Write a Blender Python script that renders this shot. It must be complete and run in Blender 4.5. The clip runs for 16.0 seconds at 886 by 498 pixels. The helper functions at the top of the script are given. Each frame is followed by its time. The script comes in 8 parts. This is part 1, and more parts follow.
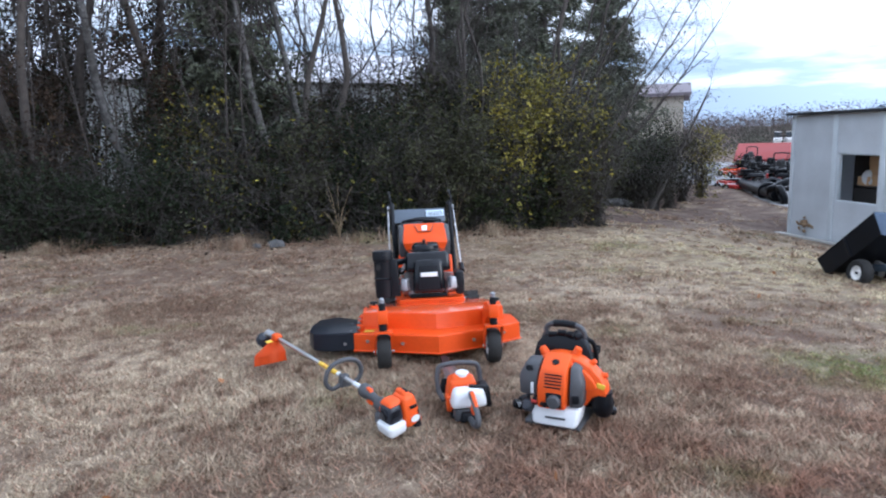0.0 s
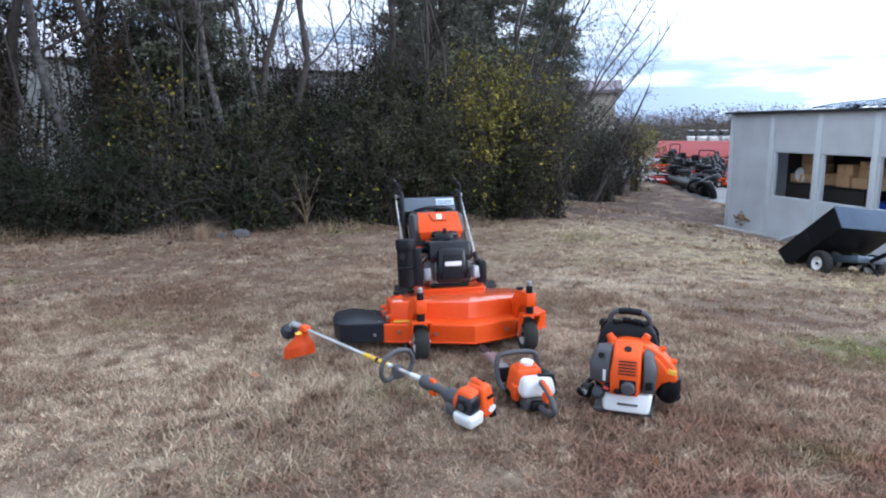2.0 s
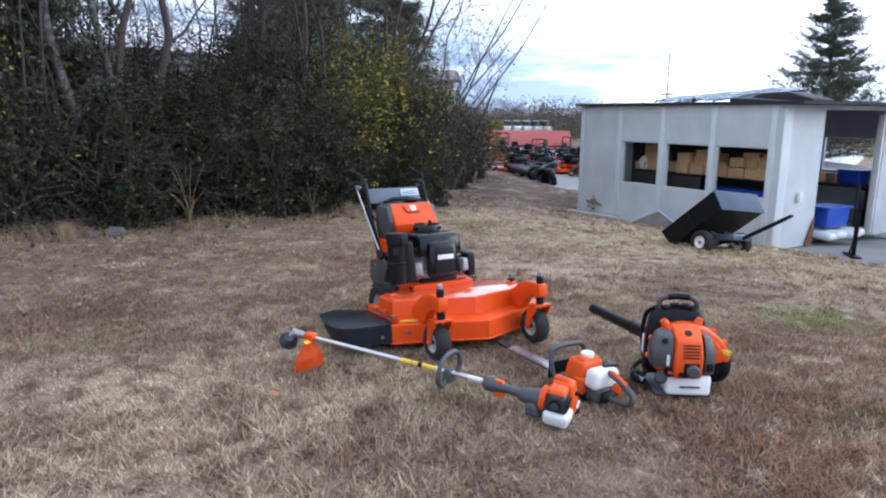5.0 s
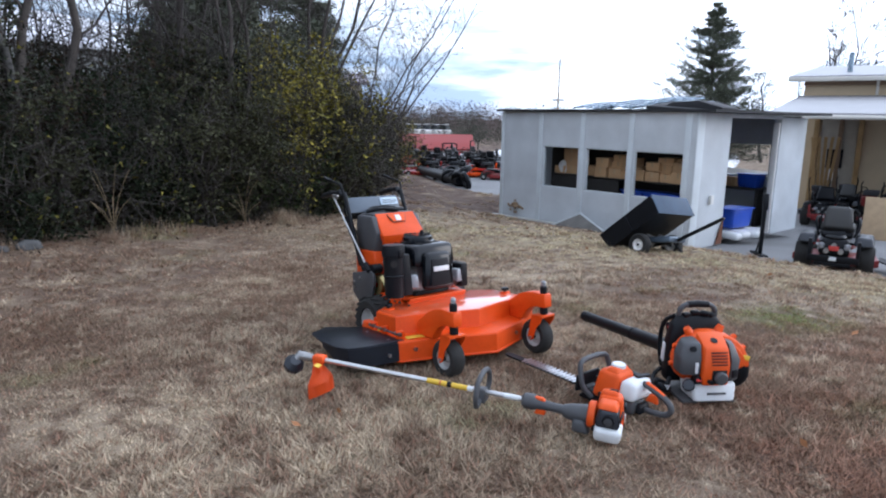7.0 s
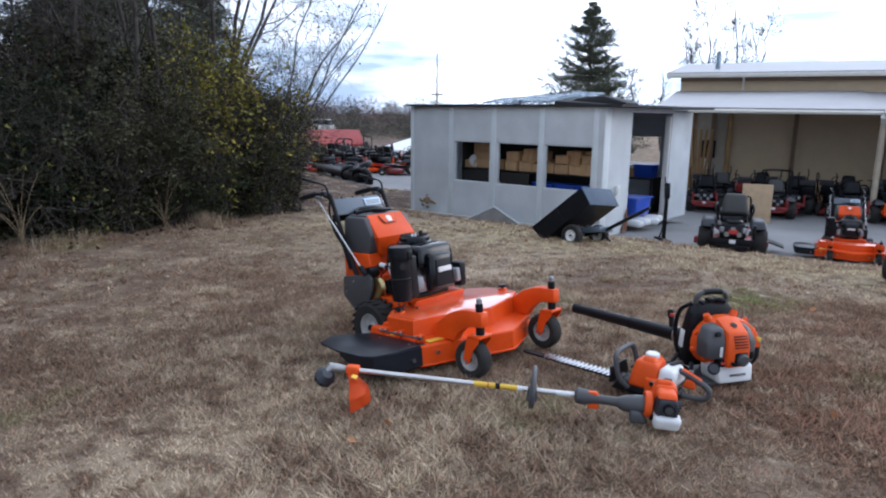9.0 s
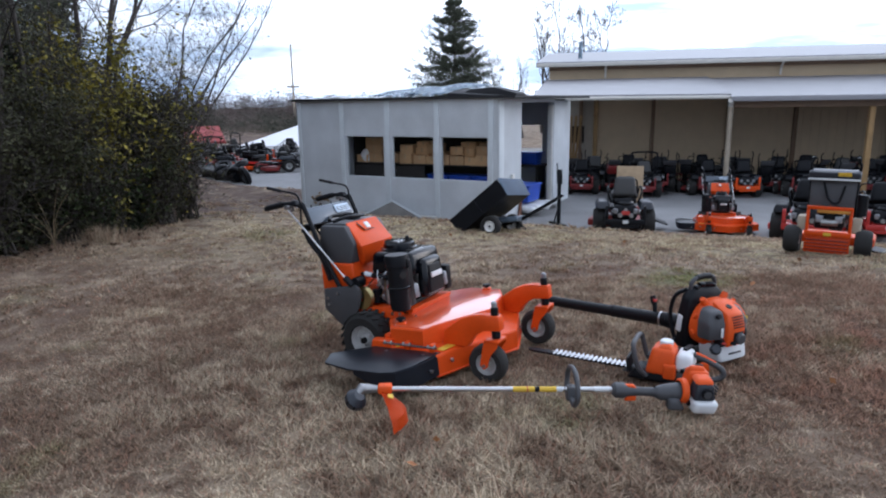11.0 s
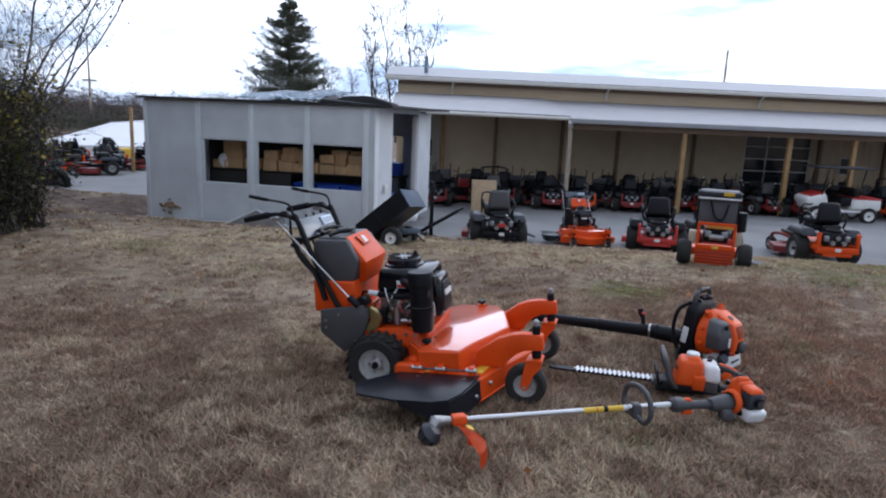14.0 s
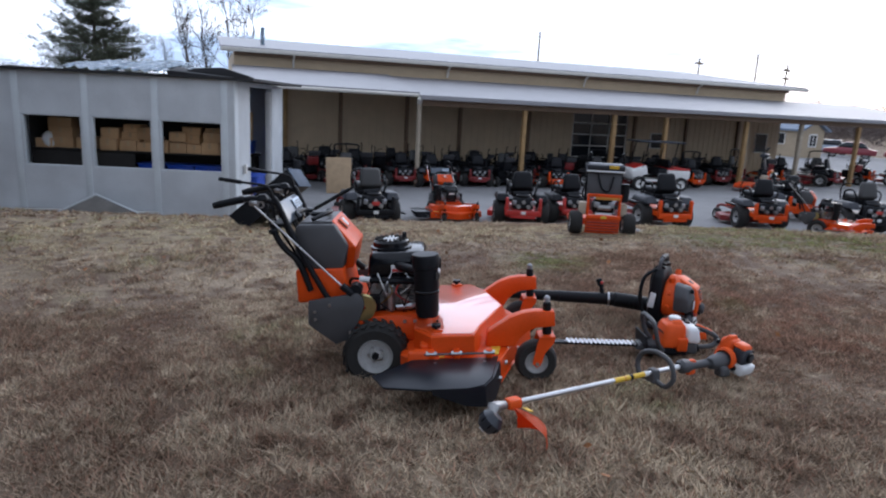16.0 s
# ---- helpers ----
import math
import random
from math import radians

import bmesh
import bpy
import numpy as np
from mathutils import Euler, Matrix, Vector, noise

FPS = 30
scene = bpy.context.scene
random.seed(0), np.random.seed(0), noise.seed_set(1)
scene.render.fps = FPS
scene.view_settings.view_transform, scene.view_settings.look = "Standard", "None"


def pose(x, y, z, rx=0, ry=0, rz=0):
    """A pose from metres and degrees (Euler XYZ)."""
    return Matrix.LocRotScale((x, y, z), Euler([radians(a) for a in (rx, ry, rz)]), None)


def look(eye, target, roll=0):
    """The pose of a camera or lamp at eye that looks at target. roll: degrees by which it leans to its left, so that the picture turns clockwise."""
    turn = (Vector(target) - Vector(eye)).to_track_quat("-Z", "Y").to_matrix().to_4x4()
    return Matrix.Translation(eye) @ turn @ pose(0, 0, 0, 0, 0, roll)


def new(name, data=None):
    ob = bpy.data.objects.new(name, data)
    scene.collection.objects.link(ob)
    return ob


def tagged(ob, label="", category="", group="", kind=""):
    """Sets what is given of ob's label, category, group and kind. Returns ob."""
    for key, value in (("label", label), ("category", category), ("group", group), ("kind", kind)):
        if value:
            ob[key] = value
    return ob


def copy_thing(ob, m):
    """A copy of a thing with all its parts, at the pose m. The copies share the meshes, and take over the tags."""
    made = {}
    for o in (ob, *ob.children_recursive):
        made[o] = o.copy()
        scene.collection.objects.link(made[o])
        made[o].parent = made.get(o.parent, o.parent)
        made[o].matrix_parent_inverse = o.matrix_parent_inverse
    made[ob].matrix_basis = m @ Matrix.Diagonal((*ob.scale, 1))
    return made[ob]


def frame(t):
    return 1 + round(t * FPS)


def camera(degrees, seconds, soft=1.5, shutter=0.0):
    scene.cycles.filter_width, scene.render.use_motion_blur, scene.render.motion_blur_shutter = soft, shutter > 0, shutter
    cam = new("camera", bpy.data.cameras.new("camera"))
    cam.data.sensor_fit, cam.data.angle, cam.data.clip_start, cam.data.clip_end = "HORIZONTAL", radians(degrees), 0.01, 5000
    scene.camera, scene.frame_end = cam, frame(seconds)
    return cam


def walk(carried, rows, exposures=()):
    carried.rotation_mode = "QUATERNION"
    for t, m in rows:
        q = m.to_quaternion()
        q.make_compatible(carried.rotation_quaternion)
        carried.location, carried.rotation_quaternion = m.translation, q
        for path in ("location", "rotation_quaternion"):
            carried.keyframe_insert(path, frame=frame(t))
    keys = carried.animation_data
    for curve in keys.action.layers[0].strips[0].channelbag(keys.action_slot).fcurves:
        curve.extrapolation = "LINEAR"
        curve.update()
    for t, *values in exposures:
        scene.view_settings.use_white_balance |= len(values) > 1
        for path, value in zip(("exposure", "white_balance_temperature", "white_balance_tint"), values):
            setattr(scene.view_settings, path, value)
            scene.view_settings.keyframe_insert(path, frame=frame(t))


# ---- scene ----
cam = camera(68.0, 16.0, soft=2.05, shutter=0.4)
METRES, EYE, TILT, LEAN, TURN = 7.0, 1.58, 0.0, 0.0, -33.0
ROWS = [
    (0.0, 0.0, 0.0, 0.0, -0.34, -9.71, 1.98),
    (0.5, -0.0228, 0.0064, 0.0011, 0.59, -9.42, 0.6),
    (1.0, -0.0564, 0.0065, 0.0008, -3.53, -9.16, 1.06),
    (1.5, -0.0898, 0.0054, 0.0019, -5.92, -9.35, 0.5),
    (2.0, -0.1123, 0.017, -0.0028, -7.02, -10.55, 0.57),
    (2.5, -0.1381, 0.0306, -0.002, -8.98, -11.27, -0.18),
    (3.0, -0.1645, 0.0396, -0.0022, -11.2, -11.16, 0.3),
    (3.5, -0.2055, 0.0457, -0.0017, -16.95, -11.26, 1.98),
    (4.0, -0.2302, 0.0609, -0.0041, -18.17, -11.75, -0.39),
    (6.5, -0.3437, 0.1456, -0.004, -29.97, -11.22, 1.09),
    (7.0, -0.3568, 0.1622, -0.0015, -31.56, -11.25, -0.95),
    (7.5, -0.3844, 0.1774, -0.0005, -35.79, -10.91, -0.65),
    (8.0, -0.4153, 0.1934, 0.0016, -38.55, -11.0, -0.5),
    (8.5, -0.4307, 0.2175, -0.0005, -39.84, -11.36, -1.09),
    (11.0, -0.5165, 0.3437, 0.0098, -54.2, -12.37, 0.79),
    (11.5, -0.5244, 0.3723, 0.0118, -55.89, -12.38, -1.71),
    (12.0, -0.537, 0.4, 0.0119, -59.17, -11.14, -1.79),
    (12.5, -0.5585, 0.4319, 0.0119, -64.56, -11.37, -0.69),
    (13.0, -0.5641, 0.4606, 0.0079, -66.2, -12.17, -1.08),
    (13.5, -0.5662, 0.4915, 0.0071, -68.16, -12.13, 0.31),
    (14.0, -0.5717, 0.5211, 0.0052, -69.69, -11.28, -2.4),
    (14.5, -0.5864, 0.5577, 0.0035, -75.05, -11.82, -1.36),
    (15.0, -0.5853, 0.5967, 0.0006, -78.31, -13.42, -2.05),
    (15.5, -0.5769, 0.6313, -0.0022, -81.01, -12.97, -2.3),
    (16.0, -0.5819, 0.6693, -0.0037, -85.01, -12.54, -2.91),
]
EXPOSURES = [(0.0, 0.85, 5600, 10), (4.0, 0.80, 5680, 10), (7.0, 0.55, 5750, 10), (11.0, 0.22, 5800, 11), (13.5, 0.05, 5850, 12), (16.0, 0.0, 5850, 12)]
walk(cam, [(t, pose(0, 0, EYE, TILT, LEAN, TURN) @ pose(METRES * x, METRES * y, METRES * z, 90 + pitch, roll, yaw)) for t, x, y, z, yaw, pitch, roll in ROWS], EXPOSURES)

# ---- world, sun, exposure ----
world = bpy.data.worlds.new("sky")
scene.world = world
world.use_nodes = True
wn, wl = world.node_tree.nodes, world.node_tree.links
wn.clear()
w_out = wn.new("ShaderNodeOutputWorld")
sky = wn.new("ShaderNodeTexSky")
sky.sky_type = "NISHITA"
sky.sun_disc = False
sky.sun_elevation, sky.sun_rotation = radians(9), radians(155)
sky.air_density, sky.dust_density = 1.0, 1.5
bg_sky = wn.new("ShaderNodeBackground")
bg_sky.inputs[1].default_value = 0.10
wl.new(sky.outputs[0], bg_sky.inputs[0])
# thin overcast: bright cloud sheets over the dusk sky, greyer blue bands towards the horizon
tc = wn.new("ShaderNodeTexCoord")
mp = wn.new("ShaderNodeMapping")
mp.inputs["Scale"].default_value = (2.2, 2.2, 13.0)
wl.new(tc.outputs["Generated"], mp.inputs[0])
nz = wn.new("ShaderNodeTexNoise")
nz.inputs["Scale"].default_value, nz.inputs["Detail"].default_value = 1.6, 6.0
wl.new(mp.outputs[0], nz.inputs[0])
sep = wn.new("ShaderNodeSeparateXYZ")
wl.new(tc.outputs["Generated"], sep.inputs[0])
mad = wn.new("ShaderNodeMath")
mad.operation = "MULTIPLY_ADD"
wl.new(sep.outputs[2], mad.inputs[0])
mad.inputs[1].default_value = 1.45
band = wn.new("ShaderNodeMath")
band.operation = "MULTIPLY_ADD"
wl.new(nz.outputs[0], band.inputs[0])
band.inputs[1].default_value, band.inputs[2].default_value = 1.7, -0.36
wl.new(band.outputs[0], mad.inputs[2])
ramp = wn.new("ShaderNodeValToRGB")
ramp.color_ramp.elements[0].position, ramp.color_ramp.elements[0].color = 0.48, (0.33, 0.42, 0.57, 1)
ramp.color_ramp.elements[1].position, ramp.color_ramp.elements[1].color = 0.76, (0.93, 0.98, 1.08, 1)
wl.new(mad.outputs[0], ramp.inputs[0])
bg_cloud = wn.new("ShaderNodeBackground")
# clouds glow towards the set sun in the south-east
sd = wn.new("ShaderNodeVectorMath")
sd.operation = "DOT_PRODUCT"
wl.new(tc.outputs["Generated"], sd.inputs[0])
sd.inputs[1].default_value = Vector((0.80, -0.52, 0.22)).normalized()
glow = wn.new("ShaderNodeMapRange")
glow.inputs[1].default_value, glow.inputs[2].default_value = 0.30, 0.95
glow.inputs[3].default_value, glow.inputs[4].default_value = 0.98, 2.3
wl.new(sd.outputs["Value"], glow.inputs[0])
wl.new(glow.outputs[0], bg_cloud.inputs[1])
wl.new(ramp.outputs[0], bg_cloud.inputs[0])
mixw = wn.new("ShaderNodeMixShader")
mixw.inputs[0].default_value = 0.85
wl.new(bg_sky.outputs[0], mixw.inputs[1])
wl.new(bg_cloud.outputs[0], mixw.inputs[2])
wl.new(mixw.outputs[0], w_out.inputs[0])

sun_data = bpy.data.lights.new("sun", "SUN")
sun_data.energy, sun_data.angle, sun_data.color = 0.5, radians(25), (1.0, 0.90, 0.80)
sun = new("sun", sun_data)
sun.matrix_world = look((8, -17, 6), (0, 0, 0))

# ---- materials ----


def mat(name, color, rough=0.6, metal=0.0, vary=0.25, scale=6.0, fine=60.0, bump=0.0, color2=None, coat=0.0, island=0.0, objrand=0.0, spec=0.5, coord="Object"):
    m = bpy.data.materials.new(name)
    m.use_nodes = True
    t, l = m.node_tree.nodes, m.node_tree.links
    p = t["Principled BSDF"]
    p.inputs["Roughness"].default_value, p.inputs["Metallic"].default_value = rough, metal
    p.inputs["Coat Weight"].default_value, p.inputs["Specular IOR Level"].default_value = coat, spec
    p.inputs["Coat Roughness"].default_value = 0.06
    c = (*color, 1)
    d = (*(color2 or [v * (1 - vary) for v in color]), 1)
    co = t.new("ShaderNodeTexCoord")
    big, small = t.new("ShaderNodeTexNoise"), t.new("ShaderNodeTexNoise")
    big.inputs["Scale"].default_value, big.inputs["Detail"].default_value = scale, 5
    small.inputs["Scale"].default_value, small.inputs["Detail"].default_value = fine, 3
    l.new(co.outputs[coord], big.inputs[0])
    l.new(co.outputs[coord], small.inputs[0])
    add = t.new("ShaderNodeMath")
    add.operation = "MULTIPLY_ADD"
    l.new(small.outputs[0], add.inputs[0])
    add.inputs[1].default_value = 0.5
    l.new(big.outputs[0], add.inputs[2])
    rng = t.new("ShaderNodeMapRange")
    rng.inputs[1].default_value, rng.inputs[2].default_value = 0.5, 1.0
    l.new(add.outputs[0], rng.inputs[0])
    mix = t.new("ShaderNodeMix")
    mix.data_type = "RGBA"
    mix.inputs[6].default_value, mix.inputs[7].default_value = d, c
    l.new(rng.outputs[0], mix.inputs[0])
    last = mix.outputs[2]
    if island or objrand:
        hsv = t.new("ShaderNodeHueSaturation")
        src = t.new("ShaderNodeNewGeometry") if island else t.new("ShaderNodeObjectInfo")
        o = src.outputs["Random Per Island"] if island else src.outputs["Random"]
        a = island or objrand
        r2 = t.new("ShaderNodeMapRange")
        r2.inputs[3].default_value, r2.inputs[4].default_value = 1 - a, 1 + a
        l.new(o, r2.inputs[0])
        l.new(r2.outputs[0], hsv.inputs["Value"])
        l.new(last, hsv.inputs["Color"])
        last = hsv.outputs[0]
    l.new(last, p.inputs["Base Color"])
    rr = t.new("ShaderNodeMapRange")
    rr.inputs[3].default_value, rr.inputs[4].default_value = max(0, rough - 0.08), min(1, rough + 0.1)
    l.new(big.outputs[0], rr.inputs[0])
    l.new(rr.outputs[0], p.inputs["Roughness"])
    if bump:
        bp = t.new("ShaderNodeBump")
        bp.inputs["Strength"].default_value, bp.inputs["Distance"].default_value = bump, 0.01
        l.new(small.outputs[0], bp.inputs["Height"])
        l.new(bp.outputs[0], p.inputs["Normal"])
    return m


ORANGE = mat("orange_paint", (0.74, 0.078, 0.005), 0.42, vary=0.2, scale=5, coat=0.05, spec=0.25)
ORANGE_GLOSS = mat("glossy_orange_plate", (0.78, 0.09, 0.010), 0.36, vary=0.12, scale=5, coat=1.0, spec=0.6)
for k, v in (("Coat IOR", 2.4), ("Coat Roughness", 0.04), ("IOR", 1.6)):
    ORANGE_GLOSS.node_tree.nodes["Principled BSDF"].inputs[k].default_value = v
ORANGE_PL = mat("orange_plastic", (0.76, 0.095, 0.010), 0.45, vary=0.15, scale=9, spec=0.3)
RED_PAINT = mat("red_paint", (0.50, 0.03, 0.025), 0.35, vary=0.2, coat=0.2)
DARK_RED = mat("dark_red_paint", (0.22, 0.02, 0.02), 0.4, vary=0.25)
BLACK = mat("black_plastic", (0.006, 0.007, 0.010), 0.46, vary=0.35, spec=0.22)
BLACK_GLOSS = mat("black_gloss_plastic", (0.004, 0.005, 0.008), 0.15, vary=0.3, spec=0.35)
DASH = mat("dark_glossy_dash", (0.085, 0.11, 0.145), 0.33, vary=0.2, coat=0.3)
CHUTE = mat("black_moulded_chute", (0.007, 0.010, 0.017), 0.34, vary=0.3, spec=0.35, fine=90, bump=0.08)
VALVE = mat("pale_cast_cover", (0.34, 0.35, 0.37), 0.42, 0.5, vary=0.25, scale=14)
RUBBER = mat("tyre_rubber", (0.022, 0.021, 0.020), 0.85, vary=0.4, fine=120, bump=0.3)
CHARCOAL = mat("charcoal_plastic", (0.065, 0.065, 0.070), 0.5, vary=0.2, fine=200, bump=0.1)
GREY_PL = mat("grey_plastic", (0.065, 0.067, 0.073), 0.5, vary=0.2)
NAVY = mat("blue_black_plastic", (0.022, 0.026, 0.036), 0.4, vary=0.3)
STEEL = mat("bare_steel", (0.52, 0.52, 0.54), 0.30, 1.0, vary=0.3)
RIM = mat("grey_rim_paint", (0.46, 0.46, 0.45), 0.45, vary=0.25, scale=12)
ALU = mat("cast_aluminium", (0.42, 0.42, 0.42), 0.42, 0.8, vary=0.4, scale=20)
TUBE_ALU = mat("polished_shaft", (0.62, 0.62, 0.63), 0.28, 0.9, vary=0.2)
WHITE_PL = mat("white_plastic", (0.72, 0.74, 0.75), 0.38, vary=0.12)
LABEL_BLUE = mat("pale_blue_label", (0.55, 0.66, 0.78), 0.4, vary=0.1)
YELLOW = mat("yellow_label", (0.75, 0.48, 0.04), 0.5, vary=0.15)
DULL_RED = mat("red_label", (0.55, 0.05, 0.04), 0.5)
BRASS = mat("brass_pulley", (0.55, 0.45, 0.22), 0.3, 1.0)
SHED_WALL = mat("grey_painted_block", (0.632, 0.667, 0.696), 0.75, vary=0.24, scale=1.3, fine=40, bump=0.25, coord="Object")
SHED_STRIP = mat("pale_grey_strip", (0.659, 0.707, 0.734), 0.7, vary=0.12, scale=2.0, fine=30)
CONCRETE = mat("pale_concrete", (0.50, 0.49, 0.46), 0.9, vary=0.25, scale=3, bump=0.4)
ROOF_FELT = mat("black_roof_felt", (0.03, 0.03, 0.033), 0.8, vary=0.4)
ROOF_METAL = mat("weathered_tin", (0.34, 0.42, 0.50), 0.24, 0.85, vary=0.55, scale=3)
TAN_METAL = mat("tan_metal_cladding", (0.60, 0.465, 0.30), 0.55, vary=0.14, scale=2)
TAN_DARK = mat("brown_trim", (0.22, 0.14, 0.085), 0.6, vary=0.2)
ROOF_LIGHT = mat("pale_galvanised_roof", (0.33, 0.325, 0.34), 0.5, 0.1, vary=0.2, scale=1.2, spec=0.5)
GUTTER = mat("cream_gutter", (0.66, 0.63, 0.57), 0.5, vary=0.12)
WOOD = mat("yellow_pine_post", (0.42, 0.26, 0.11), 0.7, vary=0.35, scale=4, fine=50, bump=0.2)
WOOD_PALE = mat("pale_post", (0.44, 0.37, 0.28), 0.7, vary=0.3, scale=4)
# near-black: the shed's inner shade put into the colour
SHADE_IN = mat("interior_shade", (0.035, 0.032, 0.03), 0.9, vary=0.3)
CARD = mat("brown_cardboard", (0.56, 0.36, 0.19), 0.85, vary=0.18, objrand=0.18)
BLUE_TUB = mat("blue_plastic_tub", (0.02, 0.08, 0.50), 0.4, vary=0.2)
WHITE_PAINT = mat("white_paint", (0.78, 0.77, 0.74), 0.55, vary=0.12)
ASPHALT = mat("worn_asphalt", (0.26, 0.26, 0.265), 0.85, vary=0.35, scale=0.6, fine=60, bump=0.4)
BARK = mat("grey_bark", (0.075, 0.063, 0.055), 0.9, vary=0.5, scale=9, fine=60, bump=0.8)
BARK_BIRCH = mat("mottled_pale_bark", (0.18, 0.172, 0.165), 0.85, color2=(0.04, 0.036, 0.033), scale=12, fine=40, bump=0.6)
BARK_PALE = mat("pale_flaking_bark", (0.11, 0.106, 0.102), 0.85, color2=(0.018, 0.016, 0.015), scale=10, fine=40, bump=0.6)
TWIG = mat("twig_bark", (0.052, 0.043, 0.038), 0.9, vary=0.4)
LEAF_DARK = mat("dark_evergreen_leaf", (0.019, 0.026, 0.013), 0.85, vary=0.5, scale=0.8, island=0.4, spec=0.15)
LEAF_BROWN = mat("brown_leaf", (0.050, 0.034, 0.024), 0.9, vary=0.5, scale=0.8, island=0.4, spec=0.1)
LEAF_YELLOW = mat("yellow_green_leaf", (0.26, 0.21, 0.035), 0.65, color2=(0.08, 0.085, 0.02), scale=1.6, island=0.4, spec=0.15)
LEAF_GREEN = mat("green_leaf", (0.034, 0.050, 0.016), 0.75, vary=0.5, scale=0.8, island=0.4, spec=0.2)
LEAF_OLIVE = mat("olive_leaf", (0.075, 0.076, 0.040), 0.85, vary=0.5, scale=0.8, island=0.4, spec=0.15)
CEDAR = mat("cedar_needles", (0.088, 0.10, 0.062), 0.7, vary=0.45, scale=0.5, island=0.5)
FAR_WOOD = mat("far_bare_wood", (0.125, 0.097, 0.088), 0.95, vary=0.35, scale=0.05, fine=1.0, island=0.35)
FAR_GREEN = mat("far_cedar", (0.045, 0.055, 0.035), 0.95, vary=0.3, scale=0.05, fine=1.0, island=0.35)
GLASSY = mat("dark_window_glass", (0.02, 0.024, 0.03), 0.06, vary=0.2)
RED_ROOF = mat("red_metal_roof", (0.26, 0.035, 0.032), 0.85, vary=0.15, scale=0.5)
POLY = mat("white_poly_cover", (0.84, 0.85, 0.88), 0.45, vary=0.1, scale=0.4)
CAR_RED = mat("car_red", (0.26, 0.035, 0.05), 0.3, coat=0.4)
CAR_BLUE = mat("car_silver_blue", (0.30, 0.36, 0.44), 0.3, coat=0.4)
SEAT = mat("grey_vinyl", (0.055, 0.055, 0.055), 0.6, vary=0.2)
ROCK = mat("grey_rock", (0.10, 0.098, 0.097), 0.9, vary=0.4, scale=10, bump=0.6)


def grass_mat(name, blades):
    """Dormant lawn: straw, reddish brown and a little green in drifting patches, by place."""
    m = bpy.data.materials.new(name)
    m.use_nodes = True
    t, l = m.node_tree.nodes, m.node_tree.links
    p = t["Principled BSDF"]
    p.inputs["Roughness"].default_value, p.inputs["Specular IOR Level"].default_value = 0.85, 0.15
    g = t.new("ShaderNodeNewGeometry")

    def nse(scale, detail, lo, hi):
        n = t.new("ShaderNodeTexNoise")
        n.inputs["Scale"].default_value, n.inputs["Detail"].default_value = scale, detail
        l.new(g.outputs["Position"], n.inputs[0])
        r = t.new("ShaderNodeMapRange")
        r.inputs[1].default_value, r.inputs[2].default_value = lo, hi
        l.new(n.outputs[0], r.inputs[0])
        return r.outputs[0]

    def mixc(f, a, b):
        x = t.new("ShaderNodeMix")
        x.data_type = "RGBA"
        for k, v in ((0, f), (6, a), (7, b)):
            if isinstance(v, tuple):
                x.inputs[k].default_value = (*v, 1)
            else:
                l.new(v, x.inputs[k])
        return x.outputs[2]

    straw, brown, green = (0.60, 0.50, 0.365), (0.25, 0.172, 0.120), (0.22, 0.25, 0.085)
    if not blades:
        straw, brown, green = (0.33, 0.26, 0.185), (0.125, 0.084, 0.060), (0.13, 0.125, 0.062)
    rust = (0.33, 0.185, 0.128) if blades else (0.105, 0.058, 0.042)
    hay = (0.64, 0.56, 0.36) if blades else (0.30, 0.25, 0.155)
    c = mixc(nse(1.1, 8, 0.36, 0.62), brown, straw)
    # broad worn patches: bleached ones and reddish trodden ones
    for px, py, pr, tone, amount in ((0.8, 4.3, 1.9, straw, 0.85), (6.6, 7.4, 1.8, hay, 0.6), (9.8, 5.0, 2.2, hay, 0.9), (5.4, 4.6, 1.2, straw, 0.6), (2.0, 2.1, 0.8, rust, 0.7), (3.3, 1.3, 1.5, rust, 0.6), (2.1, 1.4, 1.0, rust, 0.85), (4.6, 2.2, 1.2, rust, 0.35), (8.6, 3.0, 2.6, hay, 0.9), (6.8, 0.6, 1.7, hay, 0.95), (7.0, -2.6, 2.2, hay, 0.95), (7.0, -7.0, 3.0, hay, 0.9), (7.6, 5.6, 2.0, hay, 0.7), (5.6, 7.0, 1.8, brown, 0.45), (0.9, 7.4, 1.8, brown, 0.6), (2.6, 9.3, 1.6, brown, 0.5), (1.0, 1.3, 1.0, brown, 0.5), (5.6, 3.0, 1.3, brown, 0.4), (9.5, 7.4, 2.0, hay, 0.7), (0.9, 2.6, 1.1, brown, 0.6), (1.7, 1.3, 1.2, rust, 0.7), (3.0, 0.2, 1.4, rust, 0.5), (3.6, 8.9, 2.6, brown, 0.8), (1.6, 8.9, 1.9, brown, 0.75), (2.3, 6.8, 1.4, brown, 0.6), (0.3, 9.9, 1.8, brown, 0.7), (5.5, 8.9, 1.6, brown, 0.5)):
        vd = t.new("ShaderNodeVectorMath")
        vd.operation = "DISTANCE"
        l.new(g.outputs["Position"], vd.inputs[0])
        vd.inputs[1].default_value = (px, py, 0)
        r = t.new("ShaderNodeMapRange")
        r.inputs[1].default_value, r.inputs[2].default_value, r.inputs[3].default_value, r.inputs[4].default_value = pr * 0.3, pr * 1.2, amount, 0
        l.new(vd.outputs["Value"], r.inputs[0])
        k = t.new("ShaderNodeMath")
        k.operation = "MULTIPLY"
        l.new(r.outputs[0], k.inputs[0])
        l.new(nse(2.3, 6, 0.32, 0.58), k.inputs[1])
        c = mixc(k.outputs[0], c, tone)
